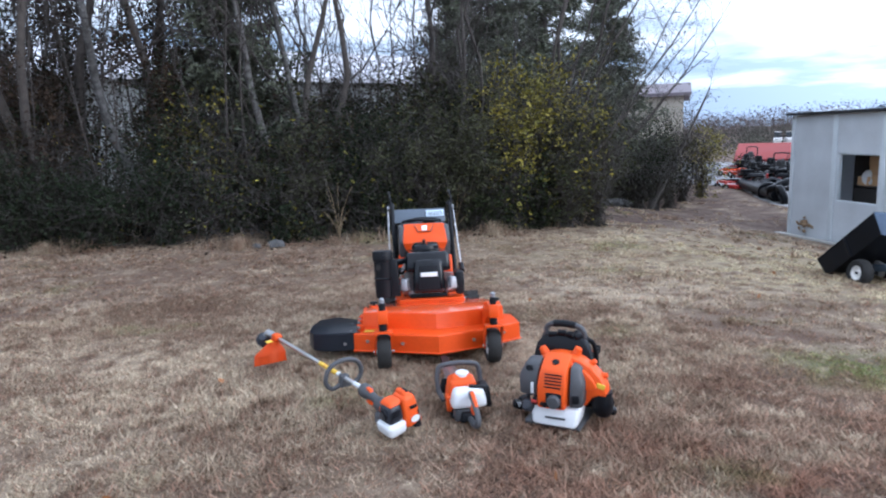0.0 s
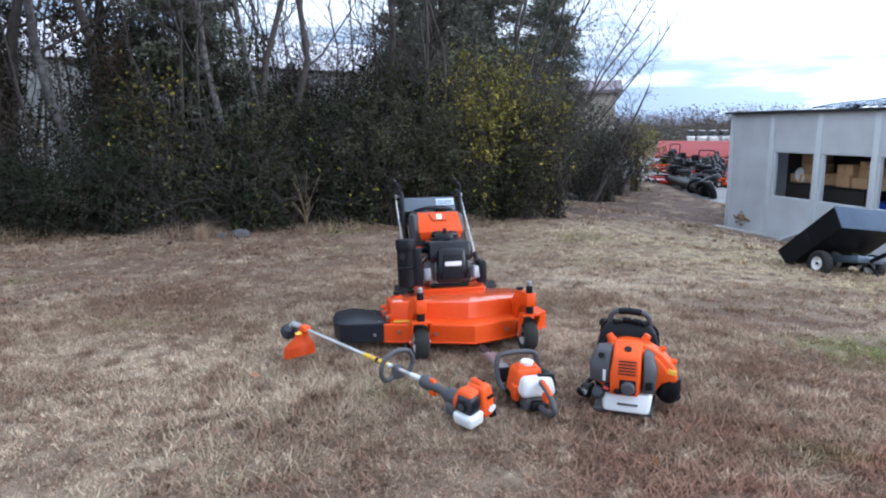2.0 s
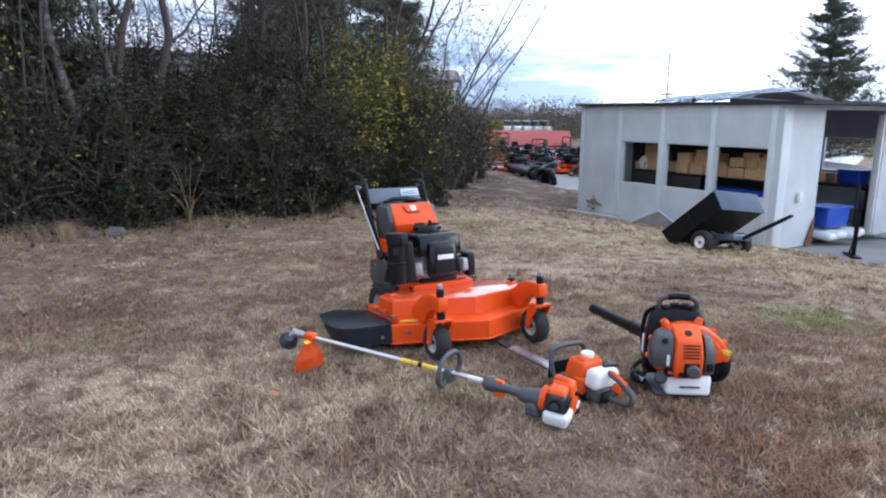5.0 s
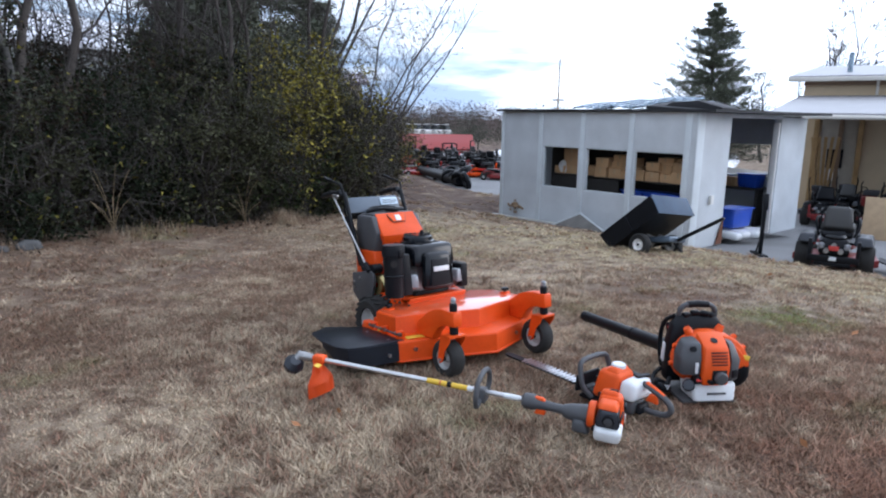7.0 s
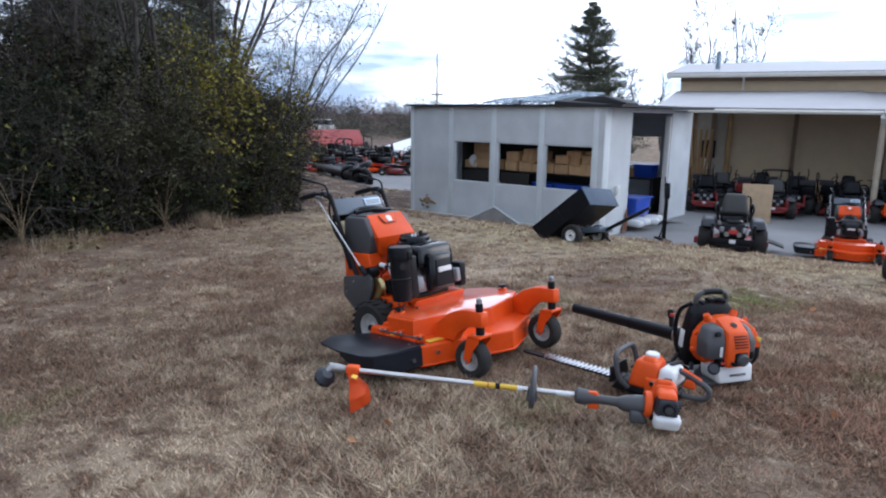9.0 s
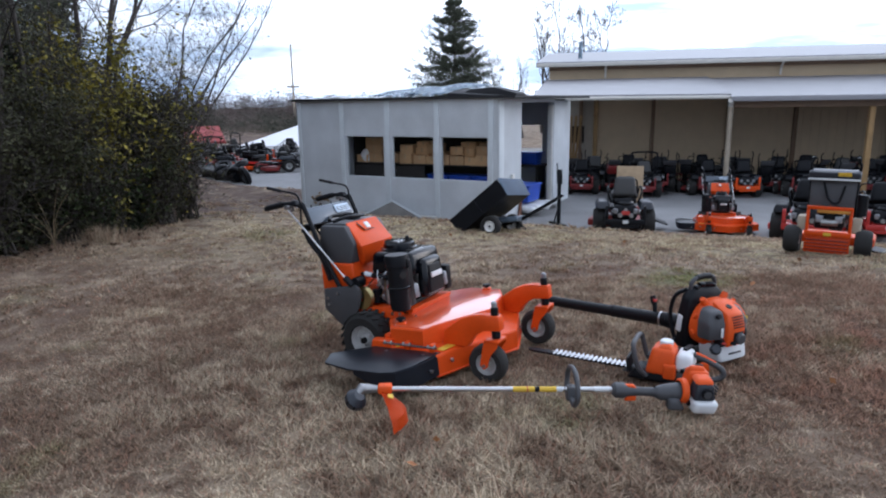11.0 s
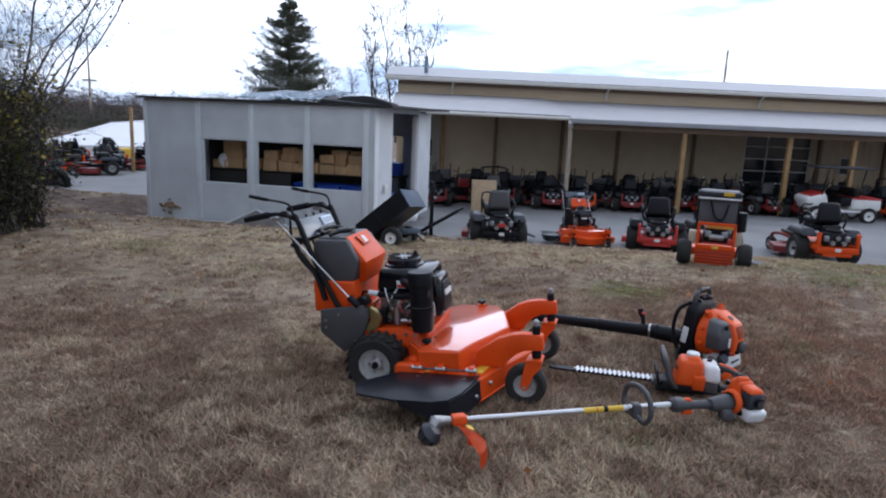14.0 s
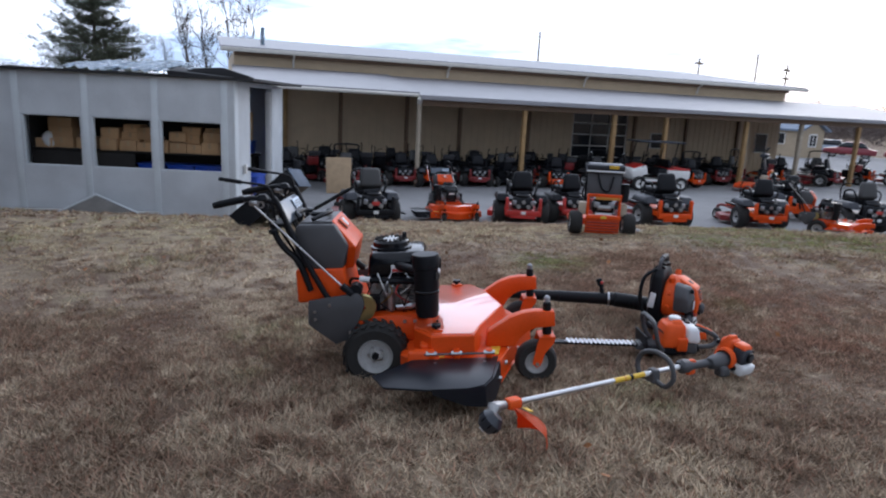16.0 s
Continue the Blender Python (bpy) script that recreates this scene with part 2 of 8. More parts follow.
    c = mixc(nse(0.9, 6, 0.58, 0.84), c, green)
    for px, py, pr in ((4.5, 2.0, 0.6), (5.0, 9.7, 0.45), (12.2, 11.4, 1.2), (14.0, 12.6, 1.2), (4.9, -1.2, 1.3), (4.0, -2.4, 1.5), (6.2, -3.2, 1.6)):
        vd = t.new("ShaderNodeVectorMath")
        vd.operation = "DISTANCE"
        l.new(g.outputs["Position"], vd.inputs[0])
        vd.inputs[1].default_value = (px, py, 0)
        r = t.new("ShaderNodeMapRange")
        r.inputs[1].default_value, r.inputs[2].default_value, r.inputs[3].default_value, r.inputs[4].default_value = pr * 0.3, pr * 1.1, 0.95, 0
        l.new(vd.outputs["Value"], r.inputs[0])
        k = t.new("ShaderNodeMath")
        k.operation = "MULTIPLY"
        l.new(r.outputs[0], k.inputs[0])
        l.new(nse(1.9, 6, 0.30, 0.50), k.inputs[1])
        c = mixc(k.outputs[0], c, green)
    c = mixc(nse(5.0, 6, 0.46, 0.66), c, brown)
    c = mixc(nse(7.0, 5, 0.56, 0.74), c, straw)
    if blades:
        m1, m2, m3 = t.new("ShaderNodeMath"), t.new("ShaderNodeMath"), t.new("ShaderNodeMapRange")
        m1.operation, m2.operation = "MULTIPLY", "FRACT"
        m1.inputs[1].default_value = 17.3
        l.new(g.outputs["Random Per Island"], m1.inputs[0])
        l.new(m1.outputs[0], m2.inputs[0])
        m3.inputs[1].default_value, m3.inputs[2].default_value, m3.inputs[4].default_value = 0.74, 0.84, 0.75
        l.new(m2.outputs[0], m3.inputs[0])
        c = mixc(m3.outputs[0], c, rust)
        h = t.new("ShaderNodeHueSaturation")
        r = t.new("ShaderNodeMapRange")
        r.inputs[3].default_value, r.inputs[4].default_value = 0.46, 1.45
        l.new(g.outputs["Random Per Island"], r.inputs[0])
        l.new(r.outputs[0], h.inputs["Value"])
        l.new(c, h.inputs["Color"])
        c = h.outputs[0]
    else:
        # bare reddish earth on the track beside the shed
        sp = t.new("ShaderNodeSeparateXYZ")
        l.new(g.outputs["Position"], sp.inputs[0])
        dirt = nse(0.9, 6, 0.34, 0.50)
        ry = t.new("ShaderNodeMapRange")
        ry.inputs[1].default_value, ry.inputs[2].default_value = 8.1, 9.0
        l.new(sp.outputs[1], ry.inputs[0])
        rx = t.new("ShaderNodeMapRange")
        rx.inputs[1].default_value, rx.inputs[2].default_value = 9.0, 10.8
        l.new(sp.outputs[0], rx.inputs[0])
        k = t.new("ShaderNodeMath")
        k.operation = "MULTIPLY"
        l.new(ry.outputs[0], k.inputs[0])
        l.new(rx.outputs[0], k.inputs[1])
        k2 = t.new("ShaderNodeMath")
        k2.operation = "MULTIPLY"
        l.new(k.outputs[0], k2.inputs[0])
        l.new(dirt, k2.inputs[1])
        c = mixc(k2.outputs[0], c, mixc(nse(3.5, 8, 0.35, 0.65), (0.062, 0.034, 0.025), (0.135, 0.098, 0.076)))
        n = t.new("ShaderNodeTexNoise")
        n.inputs["Scale"].default_value, n.inputs["Detail"].default_value = 40, 6
        l.new(g.outputs["Position"], n.inputs[0])
        bp = t.new("ShaderNodeBump")
        bp.inputs["Strength"].default_value, bp.inputs["Distance"].default_value = 0.8, 0.03
        l.new(n.outputs[0], bp.inputs["Height"])
        l.new(bp.outputs[0], p.inputs["Normal"])
    l.new(c, p.inputs["Base Color"])
    if blades:
        tl, ad = t.new("ShaderNodeBsdfTranslucent"), t.new("ShaderNodeMixShader")
        l.new(c, tl.inputs[0])
        ad.inputs[0].default_value = 0.4
        l.new(p.outputs[0], ad.inputs[1])
        l.new(tl.outputs[0], ad.inputs[2])
        l.new(ad.outputs[0], t["Material Output"].inputs[0])
    return m


GROUND = grass_mat("lawn_soil", False)
GRASS = grass_mat("dry_grass_blades", True)

# ---- mesh helpers ----


def thing(name, m, label, category, group=""):
    e = new(name)
    e.empty_display_size = 0.1
    e.matrix_world = m
    return tagged(e, label, category, group)


def smooth_mesh(me, angle=35):
    me.polygons.foreach_set("use_smooth", [True] * len(me.polygons))
    me.set_sharp_from_angle(angle=radians(angle))


def part(name, bm, material, parent, label="", angle=35):
    me = bpy.data.meshes.new(name)
    bm.normal_update()
    bm.to_mesh(me)
    bm.free()
    smooth_mesh(me, angle)
    me.materials.append(material)
    ob = new(name, me)
    ob.parent = parent
    return tagged(ob, label)


def solo(name, bm, material, label="", category="", group="", kind="", m=None, angle=35):
    me = bpy.data.meshes.new(name)
    bm.normal_update()
    bm.to_mesh(me)
    bm.free()
    smooth_mesh(me, angle)
    me.materials.append(material)
    ob = new(name, me)
    if m is not None:
        ob.matrix_world = m
    return tagged(ob, label, category, group, kind)


def box(c, s, bevel=0.0, rot=(0, 0, 0), bm=None, seg=2, taper=None):
    """A box at c of size s; taper: the top's size as a share of the bottom's (x, y)."""
    out = bm or bmesh.new()
    tmp = bmesh.new()
    vs = bmesh.ops.create_cube(tmp, size=1)["verts"]
    for v in vs:
        k = taper if taper and v.co.z > 0 else (1, 1)
        v.co = Vector((v.co.x * s[0] * k[0], v.co.y * s[1] * k[1], v.co.z * s[2]))
    if bevel:
        bmesh.ops.bevel(tmp, geom=tmp.edges[:], offset=bevel, segments=seg, profile=0.5, affect="EDGES")
    bmesh.ops.transform(tmp, matrix=pose(*c, *rot), verts=tmp.verts[:])
    return merge(out, tmp)


def merge(out, tmp):
    vs = [out.verts.new(v.co) for v in tmp.verts]
    tmp.verts.index_update()
    for f in tmp.faces:
        out.faces.new([vs[v.index] for v in f.verts])
    tmp.free()
    return out


def tube(pts, r, seg=10, bm=None, caps=True):
    """A round bar along pts; r: one radius or one for each point."""
    out = bm or bmesh.new()
    pts = [Vector(p) for p in pts]
    rs = r if isinstance(r, (list, tuple)) else [r] * len(pts)
    rings, n = [], None
    for i, p in enumerate(pts):
        d = (pts[min(i + 1, len(pts) - 1)] - pts[max(i - 1, 0)]).normalized()
        if n is None:
            n = d.orthogonal().normalized()
        n = (n - d * n.dot(d)).normalized()
        b = d.cross(n)
        rings.append([out.verts.new(p + (n * math.cos(a) + b * math.sin(a)) * rs[i]) for a in (2 * math.pi * k / seg for k in range(seg))])
    for a, b in zip(rings, rings[1:]):
        for k in range(seg):
            out.faces.new((a[k], a[(k + 1) % seg], b[(k + 1) % seg], b[k]))
    if caps:
        out.faces.new(rings[0][::-1])
        out.faces.new(rings[-1])
    return out


def curve(pts, n=6):
    """Catmull-Rom points through pts."""
    P = [Vector(p) for p in pts]
    P = [2 * P[0] - P[1]] + P + [2 * P[-1] - P[-2]]
    out = []
    for i in range(1, len(P) - 2):
        a, b, c, d = P[i - 1:i + 3]
        for k in range(n):
            t = k / n
            out.append(0.5 * (2 * b + (c - a) * t + (2 * a - 5 * b + 4 * c - d) * t * t + (3 * b - a - 3 * c + d) * t ** 3))
    return out + [P[-2]]


def lathe(profile, m=None, seg=24, bm=None):
    """profile: (radius, along) pairs turned round the local z axis, then placed by m."""
    out = bm or bmesh.new()
    m = m or Matrix()
    rings = []
    for r, z in profile:
        if r < 1e-5:
            rings.append([out.verts.new(m @ Vector((0, 0, z)))])
        else:
            rings.append([out.verts.new(m @ Vector((r * math.cos(a), r * math.sin(a), z))) for a in (2 * math.pi * k / seg for k in range(seg))])
    for a, b in zip(rings, rings[1:]):
        for k in range(seg):
            q = [a[k % len(a)], a[(k + 1) % seg % len(a)], b[(k + 1) % seg % len(b)], b[k % len(b)]]
            q = list(dict.fromkeys(q))
            if len(q) > 2:
                out.faces.new(q)
    return out


def prism(poly, lo, hi, m=None, bevel=0.0, bm=None):
    """A flat outline (x, y) raised from lo to hi along z, then placed by m."""
    out = bm or bmesh.new()
    tmp = bmesh.new()
    a = [tmp.verts.new((x, y, lo)) for x, y in poly]
    b = [tmp.verts.new((x, y, hi)) for x, y in poly]
    tmp.faces.new(a[::-1])
    tmp.faces.new(b)
    for i in range(len(poly)):
        j = (i + 1) % len(poly)
        tmp.faces.new((a[i], a[j], b[j], b[i]))
    bmesh.ops.recalc_face_normals(tmp, faces=tmp.faces[:])
    if bevel:
        bmesh.ops.bevel(tmp, geom=tmp.edges[:], offset=bevel, segments=2, profile=0.5, affect="EDGES")
    bmesh.ops.transform(tmp, matrix=m or Matrix(), verts=tmp.verts[:])
    return merge(out, tmp)


SIDE = Matrix(((0, 0, 1, 0), (1, 0, 0, 0), (0, 1, 0, 0), (0, 0, 0, 1)))  # outline (y, z) raised along x


def soup(name, verts, faces, material, parent=None, label="", category="", kind="", smooth=False):
    """Many small faces in one mesh, from arrays."""
    me = bpy.data.meshes.new(name)
    v, f = np.asarray(verts, np.float32), np.asarray(faces, np.int32)
    n, k = f.shape
    me.vertices.add(len(v))
    me.vertices.foreach_set("co", v.ravel())
    me.loops.add(n * k)
    me.loops.foreach_set("vertex_index", f.ravel())
    me.polygons.add(n)
    me.polygons.foreach_set("loop_start", np.arange(n, dtype=np.int32) * k)
    if smooth:
        me.polygons.foreach_set("use_smooth", np.ones(n, bool))
    me.update(calc_edges=True)
    me.materials.append(material)
    ob = new(name, me)
    ob.parent = parent
    return tagged(ob, label, category, "", kind)


RNG = np.random.default_rng(7)


def leaf_cloud(centres, size, spread=0.4, up=0.0, tri=False):
    """Pointed leaves, one diamond each, at the centres; size: (smallest, largest) length."""
    n = len(centres)
    d = RNG.normal(size=(n, 3))
    d[:, 2] = d[:, 2] * 0.7 + up
    d /= np.linalg.norm(d, axis=1)[:, None]
    s = np.cross(d, RNG.normal(size=(n, 3)))
    s /= np.linalg.norm(s, axis=1)[:, None]
    L = RNG.uniform(size[0], size[1], n)[:, None]
    c = np.asarray(centres)
    if tri:
        v = np.stack([c - d * L / 2 - s * L * spread / 2, c - d * L / 2 + s * L * spread / 2, c + d * L / 2], 1).reshape(-1, 3)
        return v, np.arange(3 * n).reshape(-1, 3)
    v = np.stack([c - d * L / 2, c + s * L * spread / 2, c + d * L / 2, c - s * L * spread / 2], 1).reshape(-1, 3)
    return v, np.arange(4 * n).reshape(-1, 4)


def sticks(segs, sides=4):
    """Tapered sticks from rows of (x0, y0, z0, r0, x1, y1, z1, r1)."""
    s = np.asarray(segs, float)
    a, ra, b, rb = s[:, :3], s[:, 3], s[:, 4:7], s[:, 7]
    d = b - a
    d /= np.maximum(np.linalg.norm(d, axis=1), 1e-6)[:, None]
    h = np.where(np.abs(d[:, 2:3]) > 0.9, np.array([[1.0, 0, 0]]), np.array([[0, 0, 1.0]]))
    u = np.cross(d, h)
    u /= np.linalg.norm(u, axis=1)[:, None]
    w = np.cross(d, u)
    ring = []
    for p, r in ((a, ra), (b, rb)):
        for k in range(sides):
            g = 2 * math.pi * k / sides
            ring.append(p + (u * math.cos(g) + w * math.sin(g)) * r[:, None])
    v = np.stack(ring, 1).reshape(-1, 3)
    base = np.arange(len(s))[:, None] * 2 * sides
    f = [base + np.array([k, (k + 1) % sides, sides + (k + 1) % sides, sides + k]) for k in range(sides)]
    return v, np.concatenate(f)


# ---- ground ----


def edge_x(y):
    """Where the lawn has come down to the level of the lot."""
    return np.interp(np.asarray(y, float), [-40, -14, -9.3, -3.6, 0.8, 3.6, 8.65, 12, 40], [-6, 5.6, 7.9, 11.1, 12.6, 13.4, 15.9, 17.2, 22])


def lot_z(x, y):
    return -1.1 - 0.05 * np.clip(x - 13, 0, 7) * np.clip((6 - y) / 4, 0, 1)


def ground_z(x, y):
    """Lawn that rolls over and falls to the lot; beside the shed a low earth track stays above it."""
    x, y = np.asarray(x, float), np.asarray(y, float)
    base = 0.16 - 0.025 * np.clip(x, -6, 8) - 0.03 * np.clip(y, -1, 6.5) + 0.02 * np.clip(y - 7, 0, 5)
    base = base + 0.012 * np.sin(x * 2.1 + 0.7 * y) * np.sin(y * 1.7) + 0.008 * np.sin(x * 5.3) * np.sin(y * 4.1 + 1)
    k = np.clip((x + 12.6 - edge_x(y) - 4) / 8.6, 0, 1.3)
    lawn = base - (base + 1.13) * k ** (2 - 0.4 * np.clip((2.8 - y) / 2.0, 0, 1))
    far = np.interp(y, [9.0, 11.0, 13.0, 17.5, 40], [20.5, 21.0, 22.5, 27.5, 32])
    earth = np.clip((y - 8.6) / 0.8, 0, 1) * np.clip((far - x) / 1.2, 0, 1)
    floor = lot_z(x, y) - 0.07 - 0.06 * np.clip(x - 46, 0, 60) + earth * (0.20 + 0.03 * np.sin(x * 1.3) * np.sin(y * 1.9))
    d = lawn - floor
    return floor + 0.5 * (d + np.sqrt(d * d + 0.004))


def grid_mesh(name, xs, ys, zf, material, label, category):
    X, Y = np.meshgrid(xs, ys)
    Z = zf(X, Y)
    v = np.stack([X, Y, Z], -1).reshape(-1, 3)
    nx, ny = len(xs), len(ys)
    i = np.arange(nx - 1)[None] + nx * np.arange(ny - 1)[:, None]
    f = np.stack([i, i + 1, i + 1 + nx, i + nx], -1).reshape(-1, 4)
    return soup(name, v, f, material, None, label, category, "structure", True)


gx = np.concatenate([[-3000, -600, -150, -40, -15], np.arange(-8, 16, 0.15), np.arange(16, 40, 1.0), [60, 120, 400, 3000]])
gy = np.concatenate([[-3000, -600, -150, -60, -30, -20], np.arange(-12, 15, 0.15), np.arange(15, 40, 1.0), [60, 120, 400, 3000]])
grid_mesh("ground", gx, gy, ground_z, GROUND, "dormant lawn of straw and brown grass with bare earth", "lawn")
grid_mesh("road", np.linspace(-12, 46, 59), np.linspace(-60, 45, 106), lambda x, y: lot_z(x, y) + 0 * x, ASPHALT, "worn grey asphalt yard behind the lawn", "asphalt")


def wheel(parent, c, r, w, rim_r, name="wheel", hub=RIM, mat_t=None):
    """A tyre on a dished rim with its axle along x."""
    m = pose(*c) @ pose(0, 0, 0, 0, 90, 0)
    h = w / 2
    t = part(name, lathe([(rim_r, -h * 0.75), (rim_r * 1.08, -h * 0.92), (r * 0.86, -h), (r * 0.96, -h * 0.72), (r, -h * 0.3), (r, h * 0.3), (r * 0.96, h * 0.72), (r * 0.86, h), (rim_r * 1.08, h * 0.92), (rim_r, h * 0.75)], m, 28), mat_t or RUBBER, parent)
    part("rim", lathe([(0, -h * 0.55), (rim_r * 0.3, -h * 0.6), (rim_r * 0.45, -h * 0.25), (rim_r * 0.8, -h * 0.35), (rim_r, -h * 0.85), (rim_r * 1.03, -h * 0.8), (rim_r * 1.03, h * 0.8), (rim_r, h * 0.85), (rim_r * 0.8, h * 0.35), (rim_r * 0.45, h * 0.25), (rim_r * 0.3, h * 0.6), (0, h * 0.55)], m, 24), hub, t)
    part("hub", lathe([(0, -h * 0.9), (rim_r * 0.2, -h * 0.88), (rim_r * 0.22, -h * 0.3), (rim_r * 0.22, h * 0.3), (rim_r * 0.2, h * 0.88), (0, h * 0.9)], m, 12), BLACK, t)
    return t

# ---- grey shed beside the lawn ----
SHED = pose(15.6, 8.65, -1.12, 0, 0, -115.1)
shed = thing("shed", SHED, "weathered grey painted shed with flat black roof and three windows", "shed")
SW, SD, SH = 5.58, 5.3, 2.9
WINS = ((1.51, 2.66), (2.87, 4.05), (4.22, 5.45))
WZ0, WZ1 = 1.02, 2.05


def wall_panel(x0, x1, z0, z1, bm, y0=0.0, y1=0.12):
    return box(((x0 + x1) / 2, (y0 + y1) / 2, (z0 + z1) / 2), (x1 - x0, y1 - y0, z1 - z0), bm=bm)


part("wall_panel", wall_panel(0, SW, 0, WZ0, None), SHED_WALL, shed)
part("wall_panel", wall_panel(0, SW, WZ1, SH, None), SHED_WALL, shed)
xs = [0] + [v for w in WINS for v in w] + [SW]
for a, b in zip(xs[::2], xs[1::2]):
    part("wall_panel", wall_panel(a, b, WZ0, WZ1, None), SHED_WALL, shed)
for x in (0.06, 1.42, 2.765, 4.135, 5.515):
    part("batten", box((x, -0.012, SH / 2), (0.13 if x > 1 else 0.10, 0.022, SH - 0.02), 0.004), SHED_STRIP, shed)
for a, b in WINS:
    fr = bmesh.new()
    for c, s in ((((a + b) / 2, 0.06, WZ1 - 0.012), (b - a, 0.09, 0.024)), (((a + b) / 2, 0.06, WZ0 + 0.012), (b - a, 0.09, 0.024)), ((a + 0.012, 0.06, (WZ0 + WZ1) / 2), (0.024, 0.09, WZ1 - WZ0 - 0.05)), ((b - 0.012, 0.06, (WZ0 + WZ1) / 2), (0.024, 0.09, WZ1 - WZ0 - 0.05))):
        box(c, s, 0.003, bm=fr)
    part("window_frame", fr, SHED_STRIP, shed)
# door side
DY0, DY1 = 1.42, 3.86
part("side_panel", box((SW + 0.06, DY0 / 2, SH / 2), (0.12, DY0, SH)), SHED_WALL, shed)
part("side_panel", box((SW + 0.06, (DY1 + SD) / 2, SH / 2 - 0.03), (0.12, SD - DY1, SH - 0.06)), SHED_WALL, shed)
part("door_header", box((SW + 0.06, (DY0 + DY1) / 2, SH - 0.05), (0.12, DY1 - DY0, 0.1)), SHED_WALL, shed)
part("door_jamb", box((SW + 0.03, DY1 - 0.04, SH / 2 - 0.08), (0.14, 0.06, SH - 0.2), 0.004), WHITE_PAINT, shed)
part("corner_board", box((SW + 0.135, 0.14, SH / 2), (0.02, 0.28, SH - 0.02), 0.004), SHED_STRIP, shed)
for a, b, z0, z1 in ((0.01, SW - 0.01, 0.01, 1.3), (0.01, SW - 0.01, 2.15, SH - 0.01), (0.01, 2.2, 1.3, 2.15), (4.9, SW - 0.01, 1.3, 2.15)):
    part("back_wall", wall_panel(a, b, z0, z1, None, SD - 0.12, SD), SHED_WALL, shed)
part("mullion", box((3.55, SD - 0.06, 1.725), (0.1, 0.1, 0.84)), SHED_STRIP, shed)
part("end_wall", box((0.06, SD / 2 + 0.06, SH / 2), (0.12, SD - 0.26, SH - 0.02)), SHED_WALL, shed)
part("floor_slab", box((SW / 2, SD / 2, 0.03), (SW - 0.3, SD - 0.3, 0.08)), CONCRETE, shed)
part("roof", prism([(-0.12, -0.12), (SW + 0.55, -0.10), (SW + 0.65, SD + 0.1), (-0.1, SD + 0.1)], SH + 0.005, SH + 0.06), ROOF_FELT, shed, "black roofing felt with a thin torn edge")
# plank kerb and spilled footing along the base
part("kerb", box((2.0, -0.14, 0.07), (4.3, 0.16, 0.16), 0.02, (0, -0.5, 0.6)), CONCRETE, shed, "pale concrete kerb")
lb = part("loose_board", prism([(2.15, 0.0), (2.95, 0.50), (4.15, 0.0)], -0.012, 0.012, pose(0, -0.42, 0.06, 58, 0, 0), 0.004), mat("weathered_board", (0.21, 0.20, 0.185), 0.85, vary=0.35, scale=3, fine=40, bump=0.3), shed, "weathered grey board leaning on the wall's foot")
for a, b in (((2.15, 0.0), (2.95, 0.50)), ((2.95, 0.50), (4.15, 0.0))):
    part("board_edge", tube([pose(0, -0.42, 0.06, 58, 0, 0) @ Vector((q[0], q[1], 0.014)) for q in (a, b)], 0.022, 6), SHED_STRIP, lb, "pale painted edge")
# broken hole with exposed filler near the base
bm = bmesh.new()
for i in range(16):
    box((0.62 + RNG.normal() * 0.11, -0.02 - RNG.uniform(0, 0.03), 0.42 + RNG.normal() * 0.07), (RNG.uniform(0.05, 0.14), 0.03, RNG.uniform(0.03, 0.09)), 0.008, (RNG.uniform(-30, 30), RNG.uniform(-60, 60), RNG.uniform(-30, 30)), bm=bm)
part("broken_patch", bm, mat("torn_insulation", (0.36, 0.25, 0.15), 0.9, vary=0.5, scale=20, bump=0.5), shed, "torn brown hole in the wall")
part("meter_box", box((SW + 0.17, 0.75, 1.05), (0.06, 0.12, 0.2), 0.01), WHITE_PAINT, shed)
part("rust_stain_board", prism([(1.12, 0.02), (1.38, 0.02), (1.38, 0.62)], SW + 0.145, SW + 0.165, SIDE), mat("rust_brown", (0.17, 0.07, 0.04), 0.9), shed, "rust-brown triangular board")


def tin_sheet(l, w, waves, sag):
    """A ribbed roofing sheet, l long, bent a little."""
    out = bmesh.new()
    nx, ny = waves * 4 + 1, 7
    g = []
    for j in range(ny):
        y = l * j / (ny - 1)
        g.append([out.verts.new((w * i / (nx - 1), y, (0.048 if i % 4 in (1, 2) else 0) + sag * math.sin(math.pi * j / (ny - 1)) + 0.02 * math.sin(i * 0.31 + j))) for i in range(nx)])
    for j in range(ny - 1):
        for i in range(nx - 1):
            out.faces.new((g[j][i], g[j][i + 1], g[j + 1][i + 1], g[j + 1][i]))
    bmesh.ops.solidify(out, geom=out.faces[:], thickness=0.004)
    return out


for k, (x, y, z, rx, rz, l, w, sg) in enumerate(((2.15, 0.30, 0.07, 5.5, 5, 2.8, 1.1, 0.03), (3.05, 0.28, 0.09, 6.5, -4, 2.6, 1.1, 0.04), (3.95, 0.22, 0.08, 5, 8, 2.4, 1.0, 0.03))):
    part("tin_sheet", tin_sheet(l, w, 5, sg), ROOF_METAL, shed, "loose ribbed tin roofing sheet").matrix_basis = pose(x, y, SH + z, rx, 0, rz)
part("felt_roll", box((4.9, 0.9, SH + 0.12), (1.3, 1.4, 0.08), 0.02, (5, 4, 9)), ROOF_FELT, shed)
part("felt_fold", prism([(-0.7, 0), (-0.3, 0.16), (0.25, 0.20), (0.8, 0.05), (0.8, 0)], 0, 0.9, pose(5.0, 1.4, SH + 0.06, 90, 0, 6), 0.02), ROOF_FELT, shed)


